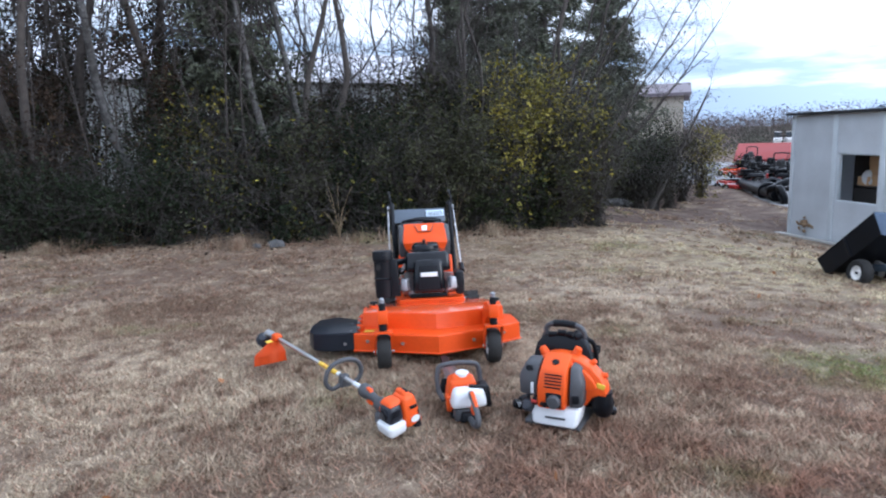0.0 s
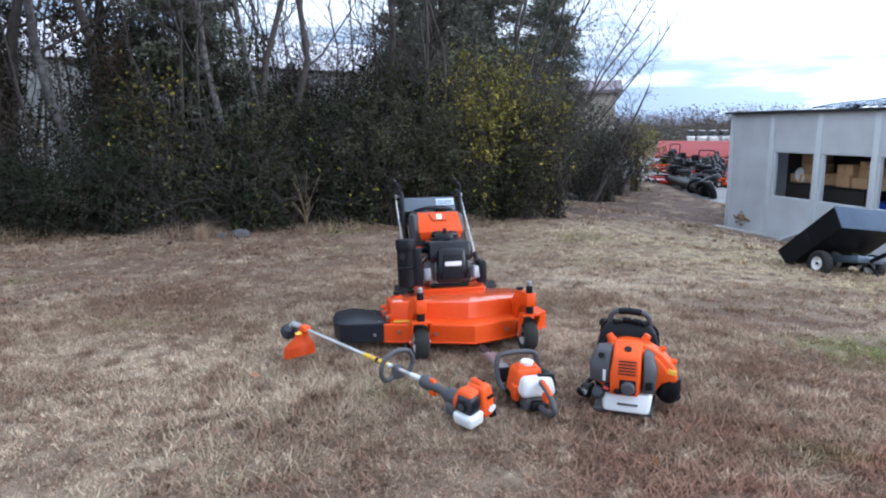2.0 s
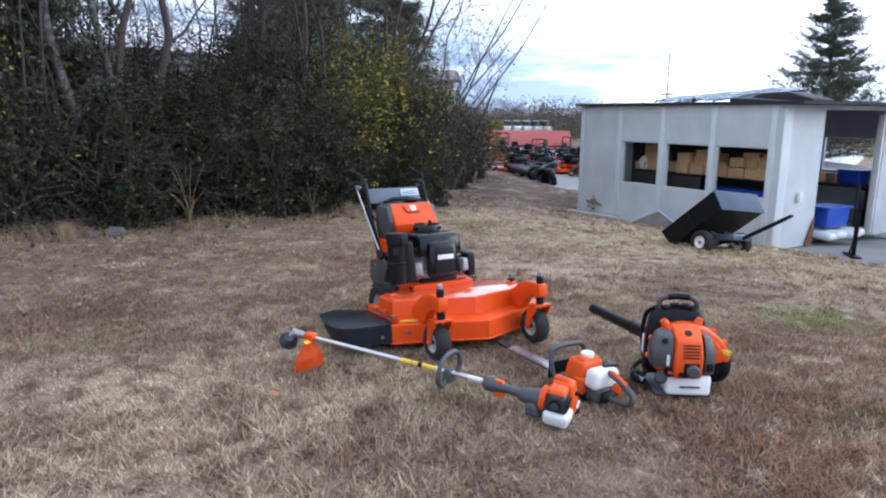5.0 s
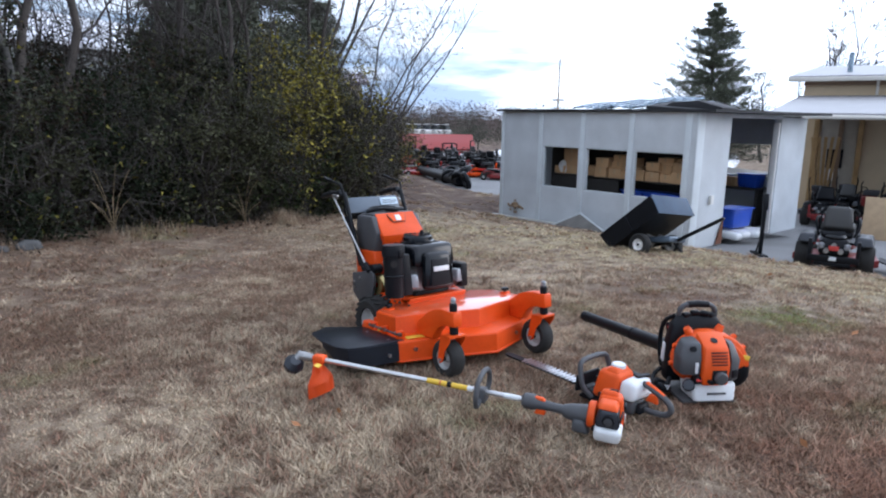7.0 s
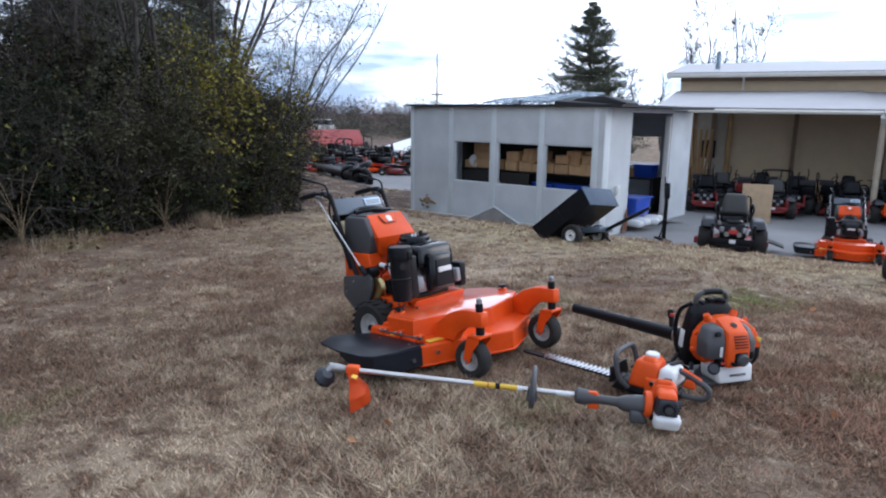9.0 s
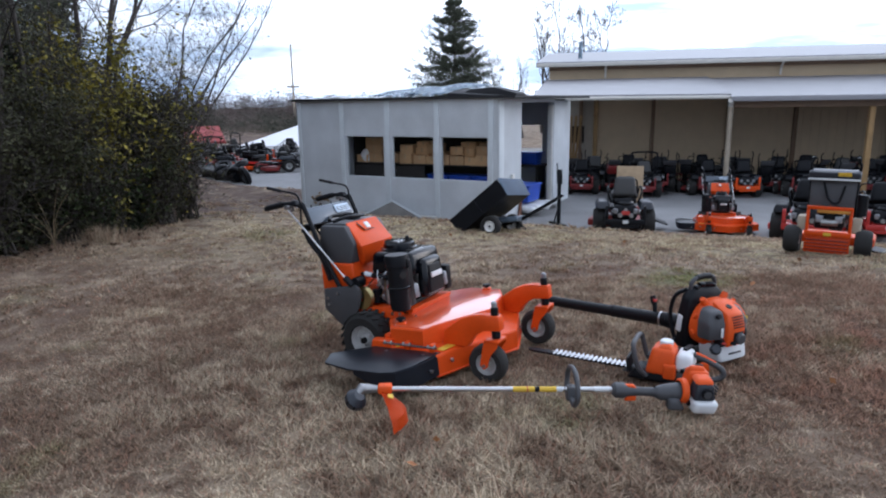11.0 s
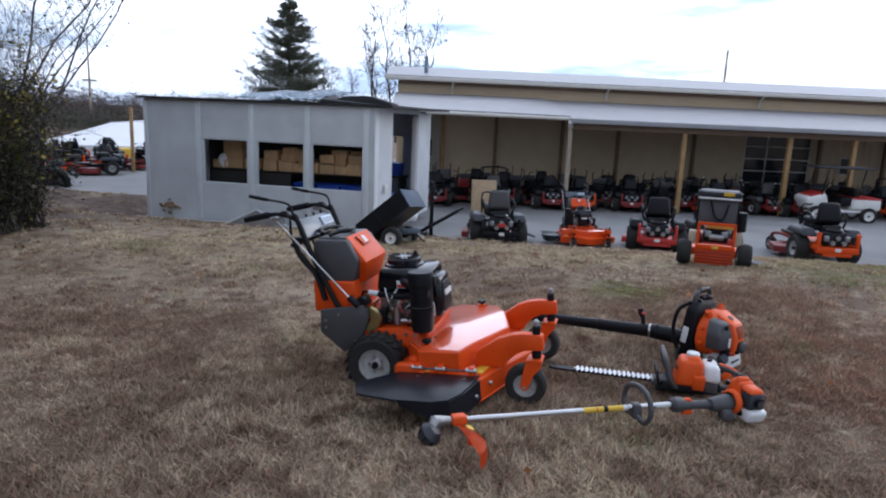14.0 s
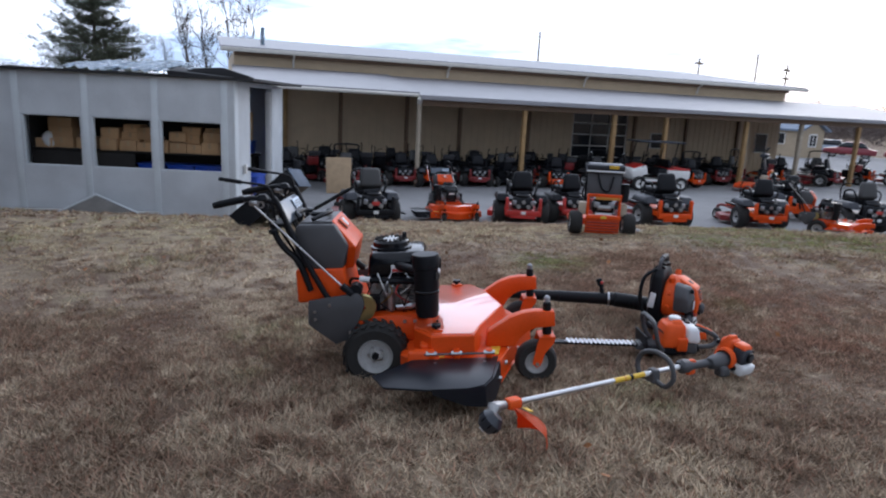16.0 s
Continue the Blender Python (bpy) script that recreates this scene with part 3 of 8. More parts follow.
def place(m, ob):
    """Stand a thing at a pose given in another thing's own axes."""
    ob.matrix_world = m @ ob.matrix_world
    return ob


# shelf with boxes behind the windows; near-black sheets stand in for the room's shade
shelf = place(SHED, thing("shelf", pose(3.4, 0.9, 0.08), "wooden storage shelf inside the shed, boards coloured as interior shade", "shelf"))
part("board", box((0, 0, 1.24), (4.1, 0.7, 0.04), 0.004), SHADE_IN, shelf)
part("back_shade_sheet", box((0, 0.37, 1.12), (4.2, 0.02, 2.1), 0.003), SHADE_IN, shelf)
part("front_shade_sheet", box((-0.98, -0.33, 0.60), (2.1, 0.02, 1.2), 0.003), SHADE_IN, shelf)
part("front_shade_sheet", box((1.05, 0.30, 0.60), (2.0, 0.02, 1.2), 0.003), SHADE_IN, shelf)
part("end_shade_sheet", box((-2.06, 0.02, 1.12), (0.02, 0.70, 2.1), 0.003), SHADE_IN, shelf)
part("board", box((0, 0, 0.62), (4.1, 0.7, 0.04), 0.004), SHADE_IN, shelf)
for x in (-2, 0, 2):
    part("upright", box((x, 0.3, 0.8), (0.06, 0.06, 1.6), 0.004), SHADE_IN, shelf)


def cardboard_box(w, d, h):
    e = thing("cardboard_box", Matrix(), "closed brown cardboard box stacked on a shelf", "box", "boxes in the shed")
    part("carton", box((0, 0, h / 2), (w, d, h), 0.006), CARD, e)
    part("tape", box((0, -d / 2 - 0.001, h * 0.72), (0.05, 0.003, h * 0.5)), mat("tape", (0.5, 0.36, 0.2), 0.3), e)
    return e


for x, z, w, h, rz in ((1.92, 0, 0.5, 0.22, 2), (1.93, 0.22, 0.5, 0.21, -2), (1.9, 0.43, 0.46, 0.20, 4), (2.42, 0.0, 0.4, 0.24, 8), (2.98, 0, 0.38, 0.26, -3), (3.38, 0, 0.40, 0.19, 2), (3.38, 0.19, 0.38, 0.20, -4), (3.40, 0.39, 0.36, 0.16, 3), (3.80, 0, 0.36, 0.30, 6), (4.22, 0, 0.34, 0.24, -6), (4.64, 0, 0.36, 0.20, 5), (4.66, 0.20, 0.36, 0.19, -7), (4.63, 0.39, 0.37, 0.16, 3), (5.10, 0, 0.36, 0.2, -2), (5.10, 0.2, 0.36, 0.2, 4), (5.11, 0.4, 0.35, 0.15, 0)):
    b = place(SHED, cardboard_box(w, 0.42, h))
    b.matrix_world = SHED @ pose(x, 0.85, 1.34 + z, 0, 0, rz)

for k, (x, n) in enumerate(((2.95, 2), (3.33, 1), (3.70, 2), (4.02, 1), (4.36, 2), (4.74, 1), (5.06, 2), (5.36, 2), (1.62, 1))):
    for j in range(n):
        h = 0.25 - 0.03 * ((k + j) % 3)
        b = cardboard_box(0.34 - 0.02 * (k % 2), 0.36, h)
        b.matrix_world = SHED @ pose(x + 0.02 * j, 0.68 + 0.03 * (k % 3), 1.34 + 0.25 * j, 0, 0, 9 * math.sin(k * 2.1 + j))
bag = bmesh.new()
bmesh.ops.create_icosphere(bag, subdivisions=4, radius=0.145)
for v in bag.verts:
    k = 1 + 0.30 * noise.noise(v.co * 9) + 0.16 * noise.noise(v.co * 31)
    v.co = Vector((v.co.x * k * 0.8, v.co.y * k, max(v.co.z * k * 1.25, -0.15)))
solo("plastic_bag", bag, WHITE_PL, "crumpled white plastic bag beside the boxes", "bag", m=SHED @ pose(1.68, 0.66, 1.49))


def tub(name="storage_tub"):
    e = thing(name, Matrix(), "bright blue plastic storage tub", "tub", "blue tubs")
    part("body", box((0, 0, 0.17), (0.5, 0.38, 0.34), 0.03, taper=(1.12, 1.12)), BLUE_TUB, e)
    part("rim", box((0, 0, 0.345), (0.60, 0.47, 0.03), 0.012), BLUE_TUB, e)
    return e


for x, y, z in ((3.75, 0.9, 0.72), (4.35, 0.9, 0.72), (4.95, 0.9, 0.72)):
    tub().matrix_world = SHED @ pose(x, y, z, 0, 0, 3)
big_tub = tub("large_tub")
big_tub.matrix_world = SHED @ (pose(SW - 0.1, 2.3, 0.30, 0, 0, 88) @ Matrix.Diagonal((1.5, 1.3, 1.25, 1)))
sack = bmesh.new()
for k in range(4):
    box((RNG.uniform(-0.1, 0.1), k * 0.28 - 0.4, 0.1 + 0.02 * (k % 2)), (0.62, 0.4, 0.16), 0.07, (RNG.uniform(-6, 6), RNG.uniform(-6, 6), RNG.uniform(-20, 20)), bm=sack, seg=3)
sk = solo("plastic_sack", sack, WHITE_PL, "white plastic sacks lying in a doorway", "sack")
sk.matrix_world = SHED @ pose(SW + 0.1, 2.3, 0.06, 0, 0, 0)

# bench shares the near-black colour that holds the interior's shade
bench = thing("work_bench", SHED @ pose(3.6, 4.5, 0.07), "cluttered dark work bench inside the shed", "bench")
part("top", box((0, 0, 0.95), (3.2, 0.7, 0.06), 0.006), SHADE_IN, bench)
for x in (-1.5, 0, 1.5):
    part("leg", box((x, 0, 0.46), (0.08, 0.6, 0.92), 0.006), SHADE_IN, bench)
for k in range(7):
    o = tub("parts_bin") if k % 3 == 0 else cardboard_box(0.3, 0.3, 0.24)
    o.matrix_world = SHED @ pose(2.3 + 0.42 * k, 4.45, 1.05, 0, 0, 20 * math.sin(k))
ht = thing("post_stand", pose(13.5, 2.07, -1.125, 0, 0, 20), "black steel post stand on a flat foot beside the shed", "stand")
part("post", box((0, 0, 0.66), (0.07, 0.07, 1.26), 0.008), BLACK, ht)
part("foot", box((0.05, 0, 0.025), (0.60, 0.16, 0.035), 0.008), BLACK, ht)
part("sleeve", box((0, 0, 1.12), (0.11, 0.10, 0.34), 0.012, (0, 6, 0)), BLACK, ht)
part("brace", tube([(0.22, 0, 0.04), (0.03, 0, 0.42)], 0.014, 8), BLACK, ht)
part("crank", tube(curve([(0.04, 0, 1.25), (0.12, 0, 1.30), (0.13, 0, 1.42)], 3), 0.016, 8), BLACK, ht)

# ---- open-fronted metal barn behind the yard ----
BARN = pose(20.5, -4.2, -1.45, 0, 0, -98.97)
barn = thing("barn", BARN, "long tan metal barn with an open lean-to canopy", "barn")
BX0, BX1, BY, BH = -6.0, 21.2, 4.5, 4.55
GX0, GX1, GZ = 8.9, 11.9, 3.0
for a, b, z0, z1 in ((BX0, GX0, -0.1, BH), (GX1, BX1, -0.1, BH), (GX0, GX1, GZ, BH)):
    part("wall", wall_panel(a, b, z0, z1, None, BY, BY + 0.15), TAN_METAL, barn)
x = BX0 + 0.15
while x < BX1:
    if not GX0 - 0.05 < x < GX1 + 0.05:
        part("wall_rib", box((x, BY - 0.012, 1.95), (0.05, 0.024, 4.0)), TAN_METAL, barn)
    x += 0.305
for x in (BX0 + 0.075, BX1 - 0.075):
    part("end_wall", box((x, BY + 4.5, BH / 2), (0.15, 8.7, BH)), TAN_METAL, barn)
for x in (-4.7, -1.9, 0.9, 3.3, 6.6, 12.2, 15.2, 18.4):
    part("wall_post", box((x, BY - 0.09, 1.9), (0.14, 0.12, 3.8), 0.006), TAN_DARK, barn)
# roll door with a lattice of panes
door = part("garage_door", box(((GX0 + GX1) / 2, BY + 0.1, 1.5), (GX1 - GX0, 0.05, 3.0)), GLASSY, barn, "dark glazed sectional door")
for k in range(6):
    part("rail", box(((GX0 + GX1) / 2, BY + 0.055, 0.35 + k * 0.52), (GX1 - GX0, 0.03, 0.05), 0.005), GUTTER, door)
for k in range(4):
    part("stile", box((GX0 + 0.04 + k * (GX1 - GX0 - 0.08) / 3, BY + 0.052, 1.5), (0.05, 0.03, 2.9), 0.005), GUTTER, door)
wd = part("bay_panel", box((-4.75, BY - 0.03, 1.65), (1.1, 0.06, 3.3), 0.01), mat("buff_panel", (0.40, 0.355, 0.29), 0.7, vary=0.15), barn, "buff panel with a black notice")
part("notice", box((-4.80, BY - 0.07, 1.85), (0.50, 0.03, 0.66), 0.006), BLACK, wd)
part("paper", box((-4.80, BY - 0.067, 1.28), (0.36, 0.012, 0.40), 0.002), WHITE_PL, wd)
part("bay_post", box((-5.45, BY - 0.10, 1.75), (0.16, 0.14, 3.5), 0.008), WOOD, barn)
part("bay_post", box((-4.10, BY - 0.10, 1.75), (0.16, 0.14, 3.5), 0.008), WOOD, barn)
for x0, x1, z0, z1 in ((13.2, 13.9, 1.35, 2.1), (19.6, 20.4, 1.3, 2.3)):
    w = part("window", box(((x0 + x1) / 2, BY - 0.03, (z0 + z1) / 2), (x1 - x0, 0.06, z1 - z0), 0.005), GUTTER, barn)
    part("pane", box(((x0 + x1) / 2, BY - 0.064, (z0 + z1) / 2), (x1 - x0 - 0.1, 0.02, z1 - z0 - 0.1)), GLASSY, w)
# upper roof and its gutter
part("roof", prism([(BY - 0.45, BH + 0.14), (BY + 9, BH + 1.15), (BY + 9, BH + 1.05), (BY - 0.45, BH + 0.06)], BX0 - 0.5, BX1 + 0.9, SIDE), ROOF_LIGHT, barn)
part("eave_board", box(((BX0 + BX1) / 2, BY - 0.1, BH - 0.1), (BX1 - BX0, 0.2, 0.14), 0.01), TAN_DARK, barn)
part("gutter", box(((BX0 + BX1 + 0.4) / 2, BY - 0.5, BH + 0.02), (BX1 - BX0 + 1.4, 0.14, 0.15), 0.03), GUTTER, barn)
for x in (-3.8, 2.6, 9.2, 15.5):
    part("downpipe", tube([(x, BY - 0.46, BH - 0.05), (x, BY - 0.2, BH - 0.22), (x, BY - 0.12, BH - 0.5)], 0.045), GUTTER, barn)
# lean-to canopy: a shallow left bay and a long right bay that starts a little lower and further out
part("canopy", prism([(-0.45, 3.22), (BY, 3.98), (BY, 3.92), (-0.45, 3.14)], 0.0, 26.5, SIDE), ROOF_LIGHT, barn, "pale corrugated canopy roof")
part("canopy_fascia", box((13.25, -0.47, 3.16), (26.5, 0.05, 0.16), 0.01), ROOF_LIGHT, barn)
lb = bmesh.new()
a, b2, c2, d2 = (-6.2, -1.65), (0.05, -0.05), (0.05, BY), (-6.1, BY)
vs = [lb.verts.new((p[0], p[1], z)) for p, z in ((a, 3.28), (b2, 3.26), (c2, 3.96), (d2, 3.96))]
vt = [lb.verts.new(v.co + Vector((0, 0, 0.07))) for v in vs]
lb.faces.new(vs[::-1]), lb.faces.new(vt)
for i in range(4):
    j = (i + 1) % 4
    lb.faces.new((vs[i], vs[j], vt[j], vt[i]))
part("left_canopy", lb, ROOF_LIGHT, barn, "pale corrugated canopy roof")
part("left_gutter", tube([(-6.2, -1.7, 3.24), (0.0, -0.12, 3.22)], 0.06), GUTTER, barn)
part("beam", box((13, -0.05, 2.98), (26, 0.1, 0.2), 0.01), TAN_DARK, barn)
bm = bmesh.new()
for k in range(14):
    prism([(0.1, 3.02), (BY - 0.05, 3.78), (BY - 0.05, 3.9), (0.1, 3.14)], 0.4 + k * 1.95, 0.45 + k * 1.95, SIDE, bm=bm)
part("rafters", bm, TAN_DARK, barn)
part("pipe_post", tube([(0.05, -0.1, -0.05), (0.05, -0.1, 3.1)], 0.085, 14), WOOD_PALE, barn, "pale round post")
part("post_cap", tube([(0.05, -0.1, 2.95), (0.0, -0.32, 3.12)], 0.09, 12), GUTTER, barn)
for x, ml in ((4.21, WOOD), (8.13, WOOD), (10.58, WOOD), (14.7, WOOD), (16.2, WOOD_PALE), (17.76, WOOD_PALE), (21.2, WOOD), (25.0, WOOD)):
    part("post", box((x, 0 if x != 16.2 else 1.5, 1.45), (0.16, 0.16, 3.0), 0.008), ml, barn)
for k in range(5):
    part("leaning_plank", box((-5.3 + 0.12 * k, 3.6 + 0.12 * k, 1.3), (0.1, 0.05, 2.7), 0.004, (14, -6 + 3 * k, 0)), WOOD, barn)
part("roof_vent", tube([(BX0 + 1.2, BY + 2, BH + 0.3), (BX0 + 1.2, BY + 2, BH + 1.1)], 0.09), ROOF_METAL, barn)

# ---- the walk-behind mower on the lawn ----


def treads(parent, c, r, w, n=22):
    bm = bmesh.new()
    for k in range(n):
        a = 360 * k / n
        for s in (-1, 1):
            tmp = pose(*c) @ pose(0, 0, 0, a, 0, 0)
            b = box((s * w * 0.27, 0, r + 0.001), (w * 0.40, r * 0.13, 0.008), 0.002, (0, 0, s * 25), seg=1)
            bmesh.ops.transform(b, matrix=tmp, verts=b.verts[:])
            merge(bm, b)
    return part("tread", bm, RUBBER, parent)


def bolts(parent, pts, r=0.011, axis=(1, 0, 0)):
    for p in pts:
        q = Vector(p)
        part("bolt", tube([q - Vector(axis) * 0.006, q + Vector(axis) * 0.009], r, 6), STEEL, parent)


def loft(rings, bm=None, bevel=0.0, seg=2):
    """Closed rings of points, bridged one to the next and capped."""
    out = bm or bmesh.new()
    tmp = bmesh.new()
    rs = [[tmp.verts.new(p) for p in r] for r in rings]
    n = len(rs[0])
    for a, b in zip(rs, rs[1:]):
        for i in range(n):
            tmp.faces.new((a[i], a[(i + 1) % n], b[(i + 1) % n], b[i]))
    tmp.faces.new(rs[0][::-1])
    tmp.faces.new(rs[-1])
    bmesh.ops.recalc_face_normals(tmp, faces=tmp.faces[:])
    if bevel:
        sharp = [ed for ed in tmp.edges if ed.calc_face_angle(0) > 0.5]
        bmesh.ops.bevel(tmp, geom=sharp, offset=bevel, segments=seg, profile=0.5, affect="EDGES")
    return merge(out, tmp)


def wedge(x0, x1, y0, y1, z0, z1, top=(0, 0, 0, 0), bevel=0.02, m=None, bm=None):
    """A rounded block whose top is drawn in by (left, right, front, back)."""
    a, b, c, d = top
    tmp = loft([[(x0, y0, z0), (x1, y0, z0), (x1, y1, z0), (x0, y1, z0)], [(x0 + a, y0 + c, z1), (x1 - b, y0 + c, z1), (x1 - b, y1 - d, z1), (x0 + a, y1 - d, z1)]], None, bevel, 3)
    if m is not None:
        bmesh.ops.transform(tmp, matrix=m, verts=tmp.verts[:])
    return merge(bm, tmp) if bm else tmp


def walk_behind(m, label):
    e = thing("walk_behind_mower", m, label, "mower")
    skirt = [(-0.60, 0.245), (-0.35, 0.155), (0.0, 0.0), (0.35, 0.14), (0.64, 0.33), (0.64, 0.62), (0.46, 0.80), (-0.46, 0.80), (-0.60, 0.68)]
    upper = [(-0.53, 0.38), (-0.38, 0.335), (0.0, 0.175), (0.36, 0.265), (0.52, 0.36), (0.52, 0.60), (0.40, 0.72), (-0.40, 0.72), (-0.53, 0.62)]

    def ring(pts, k, z):
        return [(x * k, 0.46 + (y - 0.46) * k, z) for x, y in pts]

    d = part("deck", loft([ring(skirt, 1.0, 0.085), ring(skirt, 1.0, 0.205), ring(skirt, 0.985, 0.214), ring(upper, 1.015, 0.226), ring(upper, 1.004, 0.233), ring(upper, 1.0, 0.330), ring(upper, 0.988, 0.338)]), ORANGE, e, "orange painted steel cutting deck", 24)
    part("deck_lip", tube([(x * 1.004, 0.46 + (y - 0.46) * 1.004, 0.088) for x, y in skirt + skirt[:1]], 0.008, 6), ORANGE, d)
    part("top_plate", prism([(x * 0.955, 0.46 + (y - 0.46) * 0.955) for x, y in upper], 0.3375, 0.343, bevel=0.002), ORANGE_GLOSS, e, "glossy orange top plate")
    for x, y in ((-0.45, 0.59), (0.48, 0.455)):
        k = part("deck_knob", lathe([(0.012, 0.335), (0.012, 0.362), (0.030, 0.366), (0.030, 0.382), (0, 0.384)], pose(x, y, 0), 6), BLACK, d)
        part("knob_foot", box((x, y, 0.345), (0.06, 0.06, 0.016), 0.004, (0, 0, 20)), ORANGE, k)
    bolts(d, [(-0.25, 0.108, 0.15), (0.26, 0.098, 0.15), (-0.50, 0.200, 0.16), (0.50, 0.232, 0.16)], 0.013, (0, 1, 0))
    bolts(d, [(-0.605, 0.36, 0.15), (-0.605, 0.56, 0.15)], 0.012)
    part("warning_label", box((-0.46, 0.262, 0.222), (0.13, 0.055, 0.005), 0.001, (0, 0, -10)), YELLOW, d)
    part("warning_label", box((-0.545, 0.60, 0.224), (0.02, 0.10, 0.005), 0.001), YELLOW, d)
    part("weld_bracket", wedge(-0.575, -0.50, 0.56, 0.76, 0.205, 0.262, (0.01, 0.01, 0.05, 0.01), 0.012), ORANGE, d)
    # rubber discharge chute: a sloping apron and a front flap
    ch = prism([(-0.55, 0.25), (-0.80, 0.298), (-0.90, 0.35), (-0.935, 0.43), (-0.94, 0.64), (-0.90, 0.86), (-0.76, 0.93), (-0.55, 0.70)], -0.006, 0.006, bevel=0.003)
    for v in ch.verts:
        v.co.z += 0.214 + (v.co.x + 0.56) * 0.03
    c = part("discharge_chute", ch, CHUTE, e, "black rubber discharge chute", 25)
    fp = [(-0.60, 0.243, 0.210, 0.115), (-0.80, 0.290, 0.205, 0.120), (-0.90, 0.343, 0.202, 0.115), (-0.935, 0.43, 0.200, 0.09), (-0.94, 0.60, 0.200, 0.025)]
    part("chute_flap", loft([[(x, y, z), (x, y - 0.006, z - h), (x, y + 0.008, z - h), (x, y + 0.014, z)] for x, y, z, h in fp]), CHUTE, c)
    part("chute_hinge", tube([(-0.565, 0.27, 0.245), (-0.565, 0.66, 0.245)], 0.0065, 8), GREY_PL, c)
    for y in (0.30, 0.48, 0.62):
        k = part("hinge_bracket", box((-0.55, y, 0.242), (0.05, 0.035, 0.05), 0.006), ORANGE, c)
        part("hinge_pin", tube([(-0.565, y - 0.03, 0.25), (-0.565, y + 0.03, 0.25)], 0.013, 8), STEEL, k)
    bolts(c, [(-0.62, 0.33, 0.212), (-0.62, 0.60, 0.212)], 0.010, (0, 0, 1))
    bolts(c, [(-0.665, 0.246, 0.14)], 0.012, (0, 1, 0))
    # arched caster arms, pivots, forks and wheels
    arch = [(0.31, 0.225), (0.30, 0.310), (0.24, 0.350), (0.17, 0.396), (0.10, 0.420), (0.03, 0.430), (-0.085, 0.424), (-0.09, 0.335), (0.02, 0.328), (0.07, 0.305), (0.115, 0.262), (0.14, 0.218)]
    for s in (-1, 1):
        xc = s * 0.382
        a = part("caster_arm", prism(arch, xc - 0.034, xc + 0.034, SIDE, 0.008), ORANGE, e, "", 30)
        part("pivot_tube", tube([(xc, -0.046, 0.285), (xc, -0.046, 0.345)], 0.027, 14), BLACK, a)
        part("grease_cap", lathe([(0.024, 0.425), (0.024, 0.468), (0.017, 0.476), (0, 0.478)], pose(xc, -0.046, 0), 12), BLACK, a)
        part("spacer", lathe([(0.017, 0.474), (0.018, 0.500), (0.010, 0.510), (0, 0.511)], pose(xc, -0.046, 0), 12), VALVE, a)
        g = bmesh.new()
        for xx in (-0.064, 0.056):
            prism([(-0.085, 0.278), (0.005, 0.278), (0.022, 0.22), (0.045, 0.125), (0.022, 0.098), (-0.002, 0.112), (-0.03, 0.19), (-0.078, 0.245)], xc + xx, xc + xx + 0.008, SIDE, bm=g)
        box((xc, -0.040, 0.274), (0.128, 0.092, 0.016), 0.004, bm=g)
        part("caster_fork", g, ORANGE, e)
        w = wheel(e, (xc, 0.018, 0.122), 0.122, 0.096, 0.066, "caster_wheel")
        part("axle", tube([(xc - 0.072, 0.018, 0.122), (xc + 0.072, 0.018, 0.122)], 0.011, 8), STEEL, w)
    # drive wheels
    for s in (-1, 1):
        w = wheel(e, (s * 0.345, 0.95, 0.178), 0.187, 0.15, 0.100, "drive_wheel")
        treads(w, (s * 0.345, 0.95, 0.178), 0.187, 0.15)
        bolts(w, [(s * 0.375, 0.95 + 0.045 * math.cos(k * 1.2566), 0.178 + 0.045 * math.sin(k * 1.2566)) for k in range(5)], 0.008)
    # side plates arching over the wheels, engine bed
    rail = [(1.13, 0.24), (1.12, 0.34), (1.02, 0.374), (0.80, 0.384), (0.72, 0.368), (0.665, 0.31), (0.64, 0.225), (0.72, 0.205), (0.80, 0.255), (0.90, 0.285), (1.02, 0.27)]
    fr = bmesh.new()
    for s in (-1, 1):
        prism(rail, s * 0.262 - 0.012, s * 0.262 + 0.012, SIDE, 0.005, fr)
    box((0, 0.86, 0.366), (0.50, 0.46, 0.02), 0.005, bm=fr)
    box((0, 0.655, 0.345), (0.50, 0.03, 0.06), 0.006, bm=fr)
    frame_p = part("chassis", fr, ORANGE, e, "", 30)
    bolts(frame_p, [(-0.276, y, 0.345) for y in (0.72, 0.78, 0.86, 0.98)] + [(0.276, y, 0.345) for y in (0.74, 0.90)], 0.011)
    part("linkage", tube([(-0.27, 0.70, 0.275), (-0.40, 0.66, 0.285)], 0.013, 8), STEEL, frame_p)
    part("linkage", tube([(-0.27, 0.70, 0.275), (-0.29, 0.58, 0.345)], 0.009, 8), BLACK, frame_p)
    part("height_bracket", box((-0.42, 0.66, 0.262), (0.20, 0.05, 0.05), 0.012), ORANGE, frame_p)
    part("bed_rear", wedge(-0.25, 0.25, 1.02, 1.16, 0.27, 0.50, (0, 0, 0.05, 0), 0.012), ORANGE, frame_p)
    part("axle_tube", tube([(-0.30, 0.97, 0.165), (0.30, 0.97, 0.165)], 0.035, 12), BLACK, e)
    part("transmission", box((0, 0.98, 0.22), (0.3, 0.22, 0.16), 0.03), BLACK, e)
    # engine: crankcase, finned barrels, pipes and wires
    eng = part("engine_block", box((-0.01, 0.86, 0.475), (0.25, 0.28, 0.21), 0.02), ALU, e, "cast aluminium engine block")
